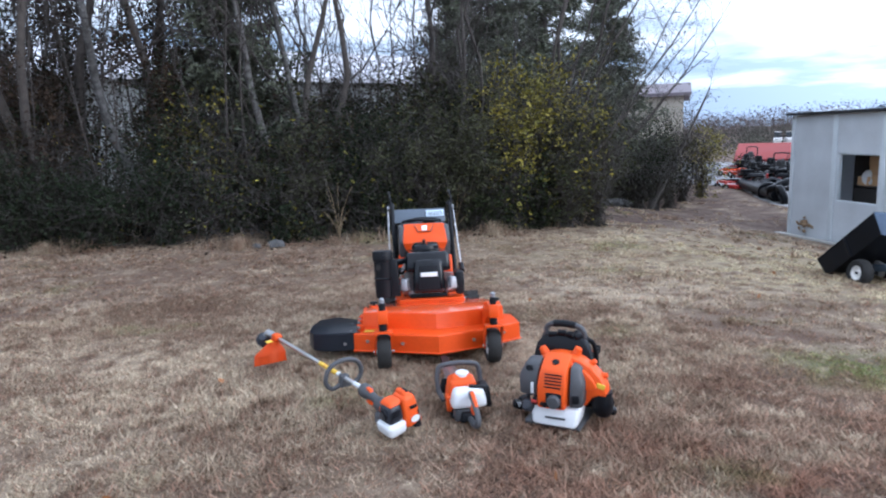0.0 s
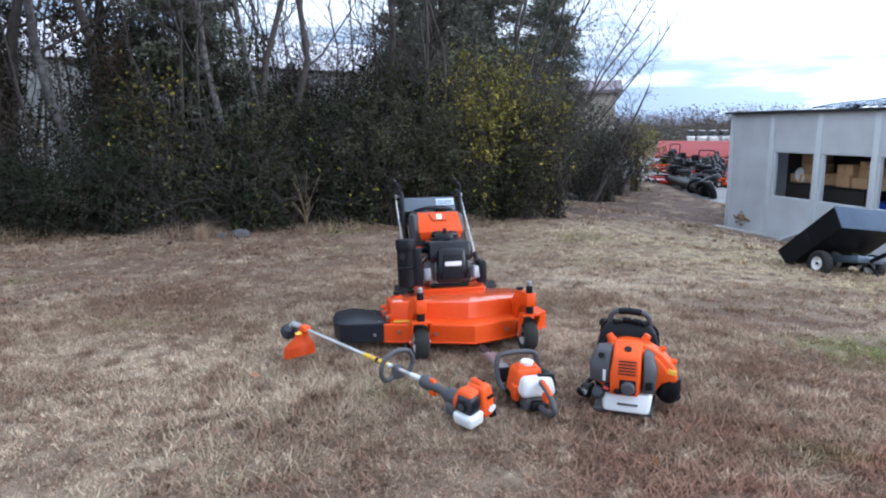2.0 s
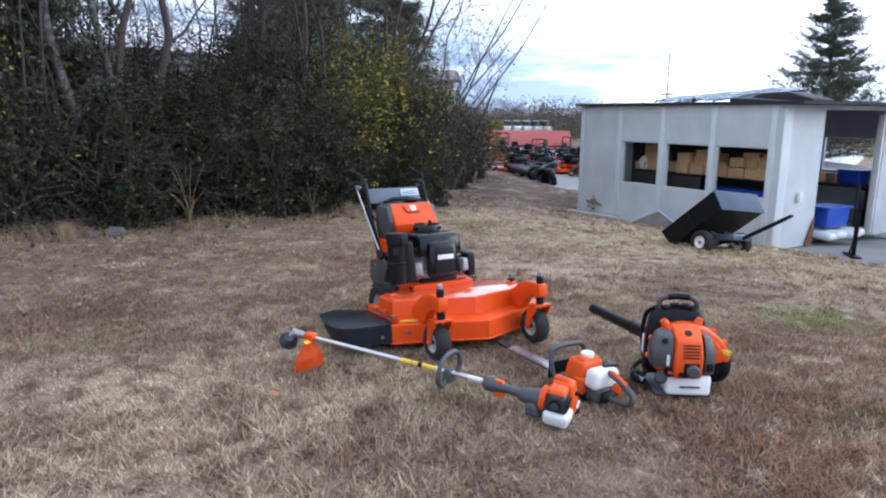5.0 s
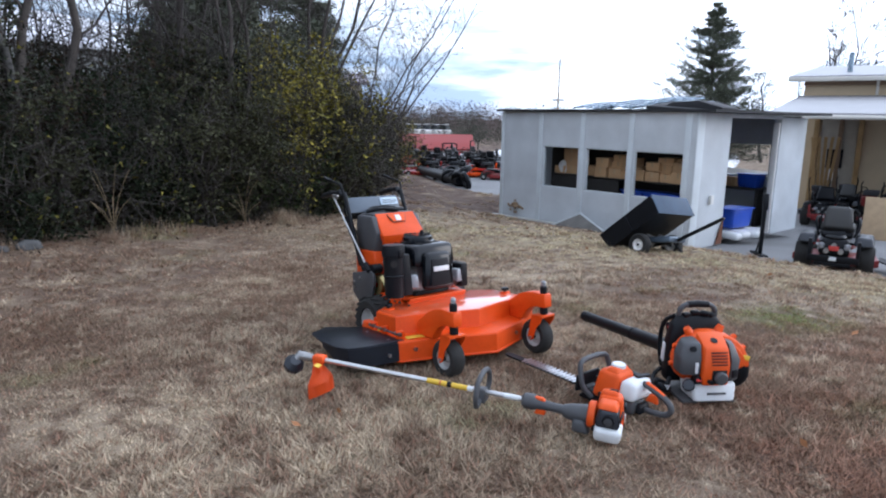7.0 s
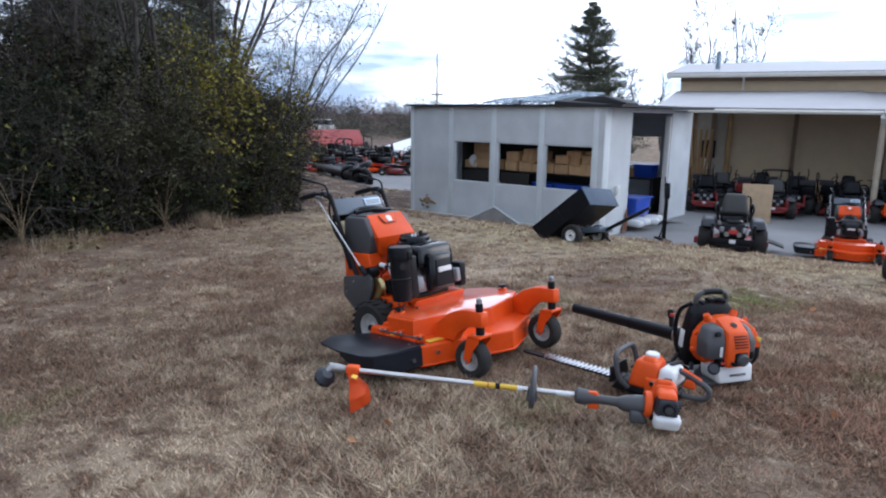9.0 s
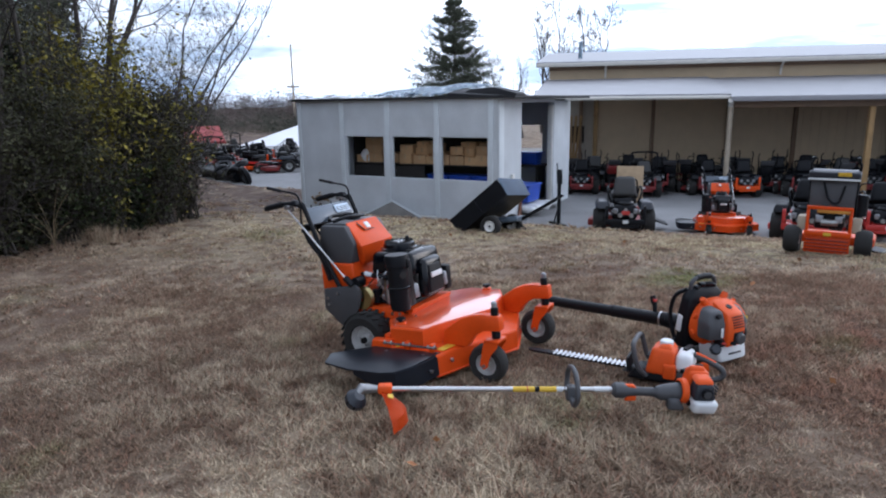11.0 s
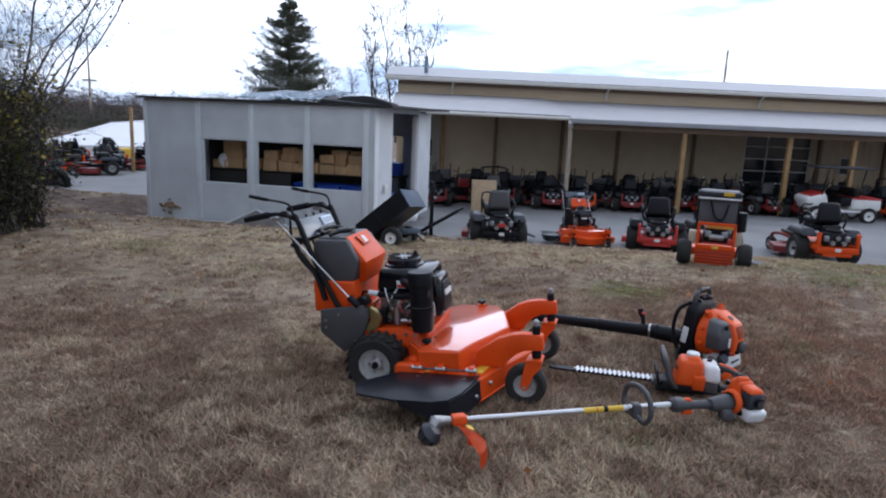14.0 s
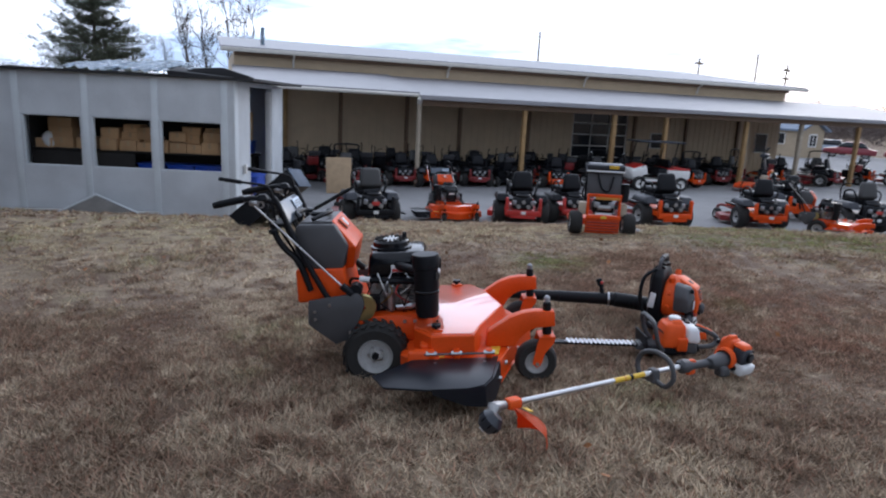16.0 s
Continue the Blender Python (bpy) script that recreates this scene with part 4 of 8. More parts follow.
    for k, (x, y, z, a, b) in enumerate(((-0.15, 0.76, 0.42, 0.06, 0.07), (-0.16, 0.86, 0.50, 0.05, 0.09), (-0.16, 0.95, 0.42, 0.07, 0.06), (0.15, 0.80, 0.45, 0.05, 0.09), (-0.15, 0.92, 0.53, 0.06, 0.04), (-0.17, 0.80, 0.55, 0.05, 0.05))):
        part("casting", box((x, y, z), (0.05, a, b), 0.010, (0, 0, 15 * k)), ALU, eng)
    part("sump_skirt", box((-0.01, 0.86, 0.388), (0.30, 0.34, 0.03), 0.008), BLACK, eng)
    for s in (-1, 1):
        for k in range(8):
            part("cylinder_fin", box((s * 0.145 - 0.01, 0.755, 0.435 + 0.018 * k), (0.085, 0.13, 0.007), 0.002, (0, 0, s * 24), seg=1), ALU, eng)
        part("valve_cover", wedge(-0.034, 0.034, -0.045, 0.03, -0.048, 0.048, (0.006, 0.006, 0.008, 0), 0.012, pose(s * 0.185 - 0.012, 0.655, 0.495, 0, 0, s * 24)), VALVE, eng, "pale cast valve cover")
    part("oil_filter", tube([(-0.18, 0.965, 0.39), (-0.18, 0.965, 0.48)], 0.036, 16), BLACK, eng)
    part("starter_motor", tube([(-0.175, 0.87, 0.385), (-0.175, 0.87, 0.50)], 0.028, 12), STEEL, eng)
    part("carburettor", tube([(-0.14, 0.78, 0.46), (-0.205, 0.78, 0.46)], 0.026, 12), STEEL, eng)
    part("exhaust_pipe", tube(curve([(-0.16, 0.70, 0.45), (-0.20, 0.74, 0.42), (-0.20, 0.83, 0.41)], 4), 0.018, 8), STEEL, eng)
    part("hose", tube(curve([(-0.26, 0.70, 0.585), (-0.215, 0.80, 0.575), (-0.21, 0.90, 0.58), (-0.19, 0.98, 0.58)], 4), 0.019, 8), BLACK, eng, "black rubber hose")
    part("fuel_filter", tube([(-0.19, 0.975, 0.580), (-0.19, 1.045, 0.590)], 0.018, 10), WHITE_PL, eng, "white fuel filter")
    part("fuel_line", tube(curve([(-0.19, 1.045, 0.59), (-0.16, 1.10, 0.58), (-0.10, 1.12, 0.50)], 4), 0.009, 6), BLACK, eng)
    for k in range(9):
        y0, z0 = 0.74 + 0.028 * k, 0.42 + 0.05 * ((k * 5) % 3)
        part("wire", tube(curve([(-0.19, y0, z0 + 0.10), (-0.225 - 0.008 * (k % 3), y0 + 0.03 * (-1) ** k, z0 + 0.04), (-0.195, y0 + 0.05 * (-1) ** (k // 2), z0 - 0.04)], 4), 0.0045, 5), (BLACK, WHITE_PL, RED_PAINT, BLACK, STEEL, BRASS, BLACK, WHITE_PL, BLACK)[k], eng)
    for k in range(6):
        part("bolt", tube([(-0.13, 0.74 + 0.048 * k, 0.40 + 0.10 * (k % 2)), (-0.15, 0.74 + 0.048 * k, 0.40 + 0.10 * (k % 2))], 0.010, 6), STEEL, eng)
    part("engine_shroud", wedge(-0.195, 0.170, 0.635, 1.0, 0.588, 0.742, (0.012, 0.012, 0.02, 0.02), 0.032), BLACK_GLOSS, e, "black engine shroud")
    rc0 = part("recoil_cover", lathe([(0.128, 0.735), (0.128, 0.752), (0.112, 0.758), (0.110, 0.782), (0.095, 0.796), (0.0, 0.798)], pose(-0.015, 0.86, 0), 28), BLACK_GLOSS, e)
    for k in range(16):
        g = box((0, 0.078, 0.7985), (0.009, 0.045, 0.008), 0)
        bmesh.ops.transform(g, matrix=pose(-0.015, 0.86, 0, 0, 0, 22.5 * k), verts=g.verts[:])
        part("intake_slat", g, RUBBER, rc0)
    part("shroud_vent", box((0, 0.76, 0.744), (0.18, 0.05, 0.008), 0.002, (4, 0, 0)), RUBBER, rc0)
    fc = part("front_cover", wedge(-0.142, 0.118, 0.575, 0.66, 0.425, 0.690, (0.018, 0.018, 0.02, 0), 0.034), BLACK_GLOSS, e, "glossy black front engine cover")
    part("cover_panel", wedge(-0.098, 0.074, 0.570, 0.60, 0.455, 0.645, (0.012, 0.012, 0.012, 0), 0.008), BLACK, fc)
    part("engine_badge", box((-0.012, 0.571, 0.575), (0.13, 0.010, 0.034), 0.002, (-5, 0, 0)), WHITE_PL, fc, "pale rectangular badge")
    sl = part("side_label", box((-0.197, 0.815, 0.648), (0.006, 0.075, 0.045), 0.001), WHITE_PL, e, "white label with a red bar")
    part("label_bar", box((-0.2005, 0.815, 0.638), (0.003, 0.065, 0.018), 0.001), DULL_RED, sl)
    part("throttle_post", tube([(-0.03, 0.78, 0.76), (-0.03, 0.775, 0.835)], [0.017, 0.012], 8), BLACK, e)
    cx, cy = -0.365, 0.64
    can = part("air_canister", lathe([(0.0, 0.405), (0.062, 0.408), (0.068, 0.44), (0.071, 0.69), (0.078, 0.695), (0.080, 0.752), (0.074, 0.772), (0.0, 0.776)], pose(cx, cy, 0), 26), BLACK, e, "tall black air filter canister")
    part("inlet_hole", lathe([(0, 0), (0.022, 0), (0.024, 0.006), (0, 0.006)], pose(cx - 0.036, cy - 0.062, 0.648, 90, 0, -30), 14), RUBBER, can)
    part("canister_bracket", wedge(-0.315, -0.235, 0.60, 0.70, 0.41, 0.70, (0, 0.02, 0, 0), 0.012), BLACK, can)
    part("canister_clip", box((cx + 0.01, cy - 0.079, 0.715), (0.035, 0.016, 0.06), 0.005), BLACK, can)
    part("canister_band", lathe([(0.0715, 0.55), (0.0745, 0.553), (0.0745, 0.562), (0.0715, 0.565)], pose(cx, cy, 0), 26), BLACK_GLOSS, can)
    part("intake_hose", tube(curve([(-0.31, 0.70, 0.66), (-0.20, 0.80, 0.665), (-0.10, 0.86, 0.665)], 4), 0.026, 12), BLACK, can)
    part("muffler", tube([(0.12, 0.68, 0.46), (0.25, 0.74, 0.46)], 0.055, 16), STEEL, e)
    part("muffler_guard", box((0.235, 0.72, 0.49), (0.07, 0.2, 0.18), 0.02), BLACK, e)
    # brass pulley behind folded guard plates
    part("pulley", lathe([(0.02, -0.02), (0.078, -0.02), (0.060, 0.0), (0.078, 0.02), (0.02, 0.02)], pose(-0.262, 1.025, 0.435, 0, 90, 0), 26), BRASS, e)
    part("pulley_hub", tube([(-0.30, 1.06, 0.545), (-0.22, 1.06, 0.545)], 0.038, 14), BLACK, e)
    for s in (-1, 1):
        gp = part("side_guard", prism([(1.045, 0.535), (1.335, 0.495), (1.345, 0.35), (1.19, 0.225), (1.13, 0.245), (1.055, 0.345), (1.01, 0.45), (1.015, 0.50)], s * 0.30 - 0.012, s * 0.30 + 0.012, SIDE, 0.006), CHARCOAL, e, "dark grey folded guard plate")
        bolts(gp, [(s * 0.315, 1.30, 0.43), (s * 0.315, 1.30, 0.385), (s * 0.315, 1.21, 0.47), (s * 0.315, 1.10, 0.298)], 0.010)
    # orange tank stand, charcoal tank, sloping orange cover
    part("tank_base", wedge(-0.23, 0.23, 1.10, 1.415, 0.46, 0.665, (0, 0, 0.03, 0), 0.015), ORANGE, e)
    part("fuel_tank", prism([(1.135, 0.655), (1.375, 0.66), (1.415, 0.76), (1.405, 0.905), (1.385, 0.934), (1.17, 0.930), (1.095, 0.80)], -0.22, 0.215, SIDE, 0.022), CHARCOAL, e, "charcoal plastic fuel tank")
    part("tank_lid", box((0, 1.28, 0.934), (0.38, 0.19, 0.018), 0.007), CHARCOAL, e)
    cw = [(1.185, 0.944, 0.175), (1.055, 0.786, 0.188), (1.085, 0.645, 0.130)]
    part("tank_cover", loft([[(-w + 0.0, y, z), (w, y, z), (w, y + 0.05, z - 0.006), (-w, y + 0.05, z - 0.006)] for y, z, w in cw], None, 0.009), ORANGE, e, "orange tank cover", 20)
    rc = part("cover_recess", prism([(-0.085, 0.0), (-0.055, -0.075), (0.055, -0.075), (0.085, 0.0)], 0.0, 0.004, pose(0, 1.167, 0.932, 50.5, 0, 0)), CHARCOAL, e)
    part("recess_face", prism([(-0.078, -0.003), (-0.051, -0.071), (0.051, -0.071), (0.078, -0.003)], 0.002, 0.007, pose(0, 1.167, 0.932, 50.5, 0, 0)), ORANGE_PL, rc)
    part("emblem", box((0, -0.038, 0.008), (0.046, 0.052, 0.006), 0.002), WHITE_PL, rc, "white shield emblem").matrix_basis = pose(0, 1.167, 0.932, 50.5, 0, 0)
    part("fuel_cap", lathe([(0.055, 0.932), (0.055, 0.959), (0.045, 0.969), (0, 0.970)], pose(0.05, 1.30, 0), 18), BLACK, e)
    part("tank_strap", tube(curve([(-0.18, 1.30, 0.955), (-0.10, 1.24, 0.975), (0.0, 1.22, 0.972), (0.13, 1.26, 0.962)], 4), 0.013, 8), BLACK, e)
    part("hose", tube(curve([(-0.12, 1.38, 0.955), (-0.05, 1.42, 0.975), (0.10, 1.41, 0.97), (0.16, 1.36, 0.955)], 4), 0.014, 8), BLACK, e)
    # dash and handlebars
    dash = part("dash_panel", box((-0.02, 1.462, 1.0), (0.465, 0.022, 0.135), 0.008, (-27, 0, 0)), DASH, e, "dark glossy dash plate")
    part("dash_label", box((0.12, 1.453, 1.020), (0.16, 0.006, 0.062), 0.002, (-27, 0, 0)), LABEL_BLUE, dash)
    for k in range(3):
        part("label_line", box((0.12, 1.4555 - 0.006 * k, 1.030 - 0.012 * k), (0.13, 0.008, 0.004), 0, (-27, 0, 0)), GREY_PL, dash)
    part("dash_shelf", box((-0.02, 1.50, 0.93), (0.40, 0.09, 0.03), 0.01), BLACK, dash)
    for s in (-1, 1):
        x = s * 0.262
        part("handle_upright", tube(curve([(x, 1.20, 0.46), (x, 1.253, 0.545), (x, 1.37, 0.79), (x, 1.475, 1.06), (x, 1.50, 1.10)], 4), 0.017, 10), BLACK, e)
        part("rear_tube", tube(curve([(s * 0.235, 1.33, 0.54), (s * 0.24, 1.385, 0.71), (s * 0.24, 1.455, 0.79), (s * 0.24, 1.50, 0.86), (s * 0.24, 1.512, 0.91)], 4), 0.019, 8), BLACK, e)
        part("control_rod", tube([(s * 0.305, 1.11, 0.555), (s * 0.30, 1.60, 1.063)], 0.006, 8), TUBE_ALU, e, "bright steel control rod")
        part("rod_boot", tube([(s * 0.305, 1.075, 0.53), (s * 0.305, 1.135, 0.582)], 0.022, 10), BLACK, e)
        b = part("handlebar", tube(curve([(x, 1.49, 1.07), (s * 0.27, 1.55, 1.095), (s * 0.277, 1.64, 1.102), (s * 0.28, 1.82, 1.070)], 4), 0.015, 10), BLACK, e)
        part("grip", tube([(s * 0.278, 1.665, 1.100), (s * 0.28, 1.80, 1.076), (s * 0.28, 1.838, 1.068)], [0.022, 0.022, 0.019], 12), BLACK, b)
        part("clamp", box((s * 0.285, 1.605, 1.078), (0.045, 0.05, 0.03), 0.008), STEEL, b)
        part("clamp_ring", lathe([(0.014, -0.005), (0.022, -0.005), (0.022, 0.005), (0.014, 0.005)], pose(s * 0.30, 1.565, 1.068, 0, 90, 0), 14), STEEL, b)
        part("throttle_box", wedge(-0.03, 0.03, 1.52, 1.60, 1.09, 1.125, (0.01, 0.01, 0.02, 0.02), 0.008, pose(s * 0.265, 0, 0)), BLACK, b)
        part("control_lever", tube(curve([(s * 0.272, 1.50, 1.08), (s * 0.275, 1.505, 1.135), (s * 0.278, 1.535, 1.172), (s * 0.28, 1.64, 1.193), (s * 0.282, 1.68, 1.200)], 4), 0.0075, 8), BLACK, e)
        part("lever_grip", tube([(s * 0.282, 1.665, 1.197), (s * 0.284, 1.79, 1.222)], 0.012, 10), BLACK, e)
    for k in range(5):
        x = -0.22 + 0.11 * k
        part("cable", tube(curve([(x, 1.55, 1.07), (x * 1.1, 1.53, 0.93), (x * 0.8, 1.44, 0.74), (x, 1.32, 0.52)], 5), 0.008, 6), BLACK, e)
    part("knee_rail", tube(curve([(-0.24, 1.512, 0.90), (-0.21, 1.535, 0.90), (0.21, 1.535, 0.90), (0.24, 1.512, 0.90)], 4), 0.016, 8), BLACK, e)
    return e


walk_behind(pose(2.35, 3.71, 0.0, -4.6, 0, -28.0), "orange walk-behind lawn mower with black engine and chute on dry grass")

# ---- string trimmer lying on the grass ----
tr = thing("string_trimmer", pose(1.5, 3.6, 0.0), "orange and grey petrol string trimmer lying on dry grass", "trimmer")
G0, G1 = Vector((-0.048, 0.95, 0.205)), Vector((0.046, -0.36, 0.170))
ax = (G0 - G1).normalized()


def along(r, k0, k1, seg=14):
    return tube([G1 + ax * k0, G1 + ax * k1], r, seg)


part("shaft", tube([G0, G1], 0.0135, 14), TUBE_ALU, tr, "polished metal shaft")
for k0, k1, ml in ((0.33, 0.42, YELLOW), (0.42, 0.445, BLACK), (0.445, 0.56, YELLOW), (0.30, 0.33, WHITE_PL), (0.05, 0.13, WHITE_PL)):
    part("warning_tag", along(0.0145, k0, k1), ml, tr)
part("tag_line", along(0.0149, 0.48, 0.486), DULL_RED, tr)
part("gear_case", tube([G0 - ax * 0.045, G0 + ax * 0.005, G0 + Vector((-0.015, 0.035, 0.008)), G0 + Vector((-0.035, 0.055, -0.018))], [0.018, 0.026, 0.030, 0.024], 12), ALU, tr)
hd = part("trimmer_head", lathe([(0.0, -0.050), (0.036, -0.047), (0.054, -0.022), (0.057, 0.008), (0.044, 0.024), (0.03, 0.040), (0, 0.042)], pose(-0.092, 1.012, 0.165, 35, -25, 0), 24), NAVY, tr)
part("hub_screw", lathe([(0.010, -0.062), (0.016, -0.06), (0.016, -0.044), (0.010, -0.044)], pose(-0.092, 1.012, 0.165, 35, -25, 0), 12), WHITE_PL, hd)
for k in range(8):
    g = box((0.053, 0, -0.006), (0.010, 0.010, 0.030), 0.003)
    bmesh.ops.transform(g, matrix=pose(-0.092, 1.012, 0.165, 35, -25, 0) @ pose(0, 0, 0, 0, 0, 45 * k), verts=g.verts[:])
    part("head_rib", g, BLACK, hd)
# cutting guard: a fan-shaped apron with a deep outer lip
gd = bmesh.new()
cols = []
for i in range(15):
    u = -1 + i / 7
    row = []
    for v, fwd, zz in ((0, 0.0, 0.200), (0.15, 0.030, 0.186), (0.5, 0.080, 0.164), (0.92, 0.120, 0.142), (1.0, 0.135, 0.126), (1.03, 0.145, 0.066)):
        row.append(gd.verts.new((-0.062 - 0.060 * v + u * (0.020 + 0.094 * v), 0.885 - fwd * (1 - 0.42 * u * u), zz - 0.020 * u * u * v)))
    cols.append(row)
for a, b in zip(cols, cols[1:]):
    for j in range(5):
        gd.faces.new((a[j], a[j + 1], b[j + 1], b[j]))
bmesh.ops.solidify(gd, geom=gd.faces[:], thickness=0.006)
part("guard", gd, ORANGE_PL, tr, "orange plastic cutting guard")
part("guard_clamp", box((-0.045, 0.865, 0.205), (0.055, 0.075, 0.05), 0.012, (0, 0, 4)), ORANGE_PL, tr)
part("warning_label", box((-0.115, 0.828, 0.196), (0.045, 0.030, 0.004), 0.001, (16, 0, 8)), YELLOW, tr)
lp = part("loop_handle", tube(curve([(0.03, -0.105, 0.150), (-0.055, -0.115, 0.125), (-0.098, -0.125, 0.185), (-0.065, -0.125, 0.262), (0.025, -0.120, 0.290), (0.115, -0.110, 0.262), (0.145, -0.105, 0.190), (0.105, -0.100, 0.130), (0.03, -0.105, 0.150)], 5), 0.014, 10), GREY_PL, tr, "grey rubber loop handle")
part("handle_clamp", wedge(-0.035, 0.04, -0.028, 0.028, -0.045, 0.030, (0.012, 0.012, 0.006, 0.006), 0.010, pose(0.025, -0.11, 0.168)), GREY_PL, lp)
gp = part("rear_grip", tube([(0.044, -0.325, 0.168), (0.045, -0.34, 0.168), (0.045, -0.385, 0.166), (0.044, -0.41, 0.164), (0.042, -0.47, 0.162), (0.040, -0.54, 0.160), (0.036, -0.57, 0.160)], [0.026, 0.040, 0.041, 0.030, 0.023, 0.024, 0.034], 16), GREY_PL, tr, "grey rear grip")
part("trigger", wedge(0.028, 0.050, -0.45, -0.39, 0.112, 0.150, (0, 0, 0, 0.02), 0.006), ORANGE_PL, gp)
part("lock_lever", wedge(0.030, 0.054, -0.455, -0.385, 0.180, 0.202, (0, 0, 0.02, 0.005), 0.006), ORANGE_PL, gp)
part("clutch_cover", lathe([(0.030, -0.06), (0.040, -0.03), (0.047, 0.02), (0.052, 0.07), (0.050, 0.085)], pose(0.030, -0.605, 0.163, 92, 0, 6), 22), GREY_PL, tr)
part("clutch_foot", wedge(-0.035, 0.035, -0.69, -0.60, 0.085, 0.150, (0.005, 0.005, 0.03, 0), 0.018), GREY_PL, tr)
part("collar", lathe([(0.053, 0.0), (0.064, 0.006), (0.066, 0.034), (0.055, 0.040)], pose(0.028, -0.665, 0.175, 94, 0, 6), 22), ORANGE_PL, tr, "orange clutch collar")
tilt = pose(0.035, -0.765, 0.192, 4, -8, 6) @ Matrix.Diagonal((0.90, 0.80, 0.82, 1))
ec = part("engine_cover", wedge(-0.015, 0.105, -0.095, 0.085, -0.095, 0.105, (0.012, 0.022, 0.03, 0.02), 0.024, tilt), ORANGE_PL, tr, "orange engine cover")
part("cover_ridge", wedge(0.015, 0.065, -0.06, 0.07, 0.085, 0.128, (0.01, 0.01, 0.03, 0.015), 0.014, tilt), ORANGE_PL, ec)
part("cover_slot", box((0.05, -0.086, 0.035), (0.045, 0.014, 0.020), 0.004), BLACK, ec).matrix_basis = tilt
part("cover_slot", box((0.05, -0.010, 0.124), (0.016, 0.05, 0.012), 0.003), BLACK, ec).matrix_basis = tilt
part("brand_plate", lathe([(0, 0), (0.028, 0), (0.028, 0.005), (0, 0.006)], tilt @ pose(0.05, -0.092, -0.045, 90, 0, 0) @ Matrix.Diagonal((1.1, 0.8, 1, 1)), 18), WHITE_PL, ec, "white oval plate")
sc = part("starter_case", wedge(-0.115, -0.010, -0.075, 0.075, -0.035, 0.080, (0.022, 0.0, 0.02, 0.02), 0.024, tilt), NAVY, tr, "blue-black starter cover")
part("starter_boss", lathe([(0.036, 0), (0.036, 0.010), (0.025, 0.014), (0, 0.014)], tilt @ pose(-0.105, -0.005, 0.022, 0, -90, 0), 18), BLACK, sc)
part("starter_rib", lathe([(0.020, 0.012), (0.026, 0.018), (0.020, 0.020), (0, 0.020)], tilt @ pose(-0.105, -0.005, 0.022, 0, -90, 0), 18), GREY_PL, sc)
for k in range(4):
    part("cooling_slot", box((-0.065 - 0.002 * k, -0.078 + 0.004 * k, 0.05 - 0.018 * k), (0.06, 0.010, 0.007), 0.001), BLACK, sc).matrix_basis = tilt
part("cover_top", wedge(-0.095, -0.005, -0.06, 0.07, 0.072, 0.104, (0.02, 0, 0.02, 0.02), 0.014, tilt), ORANGE_PL, tr)
tk = part("fuel_tank", wedge(-0.125, -0.005, -0.085, 0.070, -0.120, -0.030, (-0.010, 0, -0.008, 0.0), 0.026, tilt), WHITE_PL, tr, "white translucent fuel tank")
part("tank_cap", lathe([(0.020, 0), (0.021, 0.014), (0.016, 0.018), (0, 0.018)], tilt @ pose(-0.06, 0.068, -0.075, -90, 0, 0), 14), BLACK, tk)
part("spark_boot", tube(curve([(0.10, -0.70, 0.25), (0.125, -0.73, 0.245), (0.115, -0.78, 0.22)], 3), 0.013, 8), BLACK, tr)
part("muffler", wedge(0.09, 0.135, -0.83, -0.73, 0.10, 0.20, (0, 0.01, 0.01, 0.01), 0.010), BLACK, tr)

# ---- hedge trimmer ----
hg = thing("hedge_trimmer", pose(1.925, 2.785, 0.015, 0, 0, -25.8), "orange petrol hedge trimmer with toothed steel blade on grass", "hedge trimmer")
part("gear_plate", wedge(-0.085, 0.085, 0.02, 0.31, 0.035, 0.100, (0.01, 0.01, 0.0, 0.05), 0.018), BLACK, hg)
part("gear_nose", wedge(-0.05, 0.05, 0.26, 0.345, 0.055, 0.098, (0.008, 0.008, 0, 0.03), 0.010), GREY_PL, hg)
ho = part("engine_cover", wedge(-0.098, 0.085, 0.035, 0.205, 0.085, 0.245, (0.018, 0.02, 0.01, 0.035), 0.024), ORANGE_PL, hg, "orange engine cover")
part("cover_skirt", wedge(-0.102, -0.03, 0.03, 0.10, 0.070, 0.16, (0, 0, 0, 0), 0.012), ORANGE_PL, ho)
part("cover_hump", wedge(-0.075, 0.06, 0.05, 0.15, 0.232, 0.266, (0.02, 0.02, 0.02, 0.03), 0.014), ORANGE_PL, ho)
part("cover_slot", box((-0.02, 0.192, 0.185), (0.10, 0.012, 0.008), 0.002, (18, 0, 0)), BLACK, ho)
part("fuel_cap", lathe([(0.038, 0.255), (0.038, 0.272), (0.030, 0.278), (0, 0.279)], pose(-0.005, 0.10, 0.0), 20), WHITE_PL, hg, "white round cap")
part("fuel_tank", wedge(-0.092, 0.112, -0.062, 0.040, 0.118, 0.222, (0.02, 0.02, 0.012, 0.0), 0.028), WHITE_PL, hg, "white fuel tank")
part("tank_clip", box((0.06, -0.01, 0.226), (0.09, 0.03, 0.014), 0.005, (0, 0, -14)), BLACK, hg)
part("starter_side", wedge(0.080, 0.152, 0.02, 0.16, 0.085, 0.205, (0, 0.015, 0.015, 0.015), 0.018), BLACK, hg)
part("muffler", wedge(-0.075, 0.05, -0.05, 0.05, 0.045, 0.118, (0.01, 0.01, 0, 0), 0.018), GREY_PL, hg)
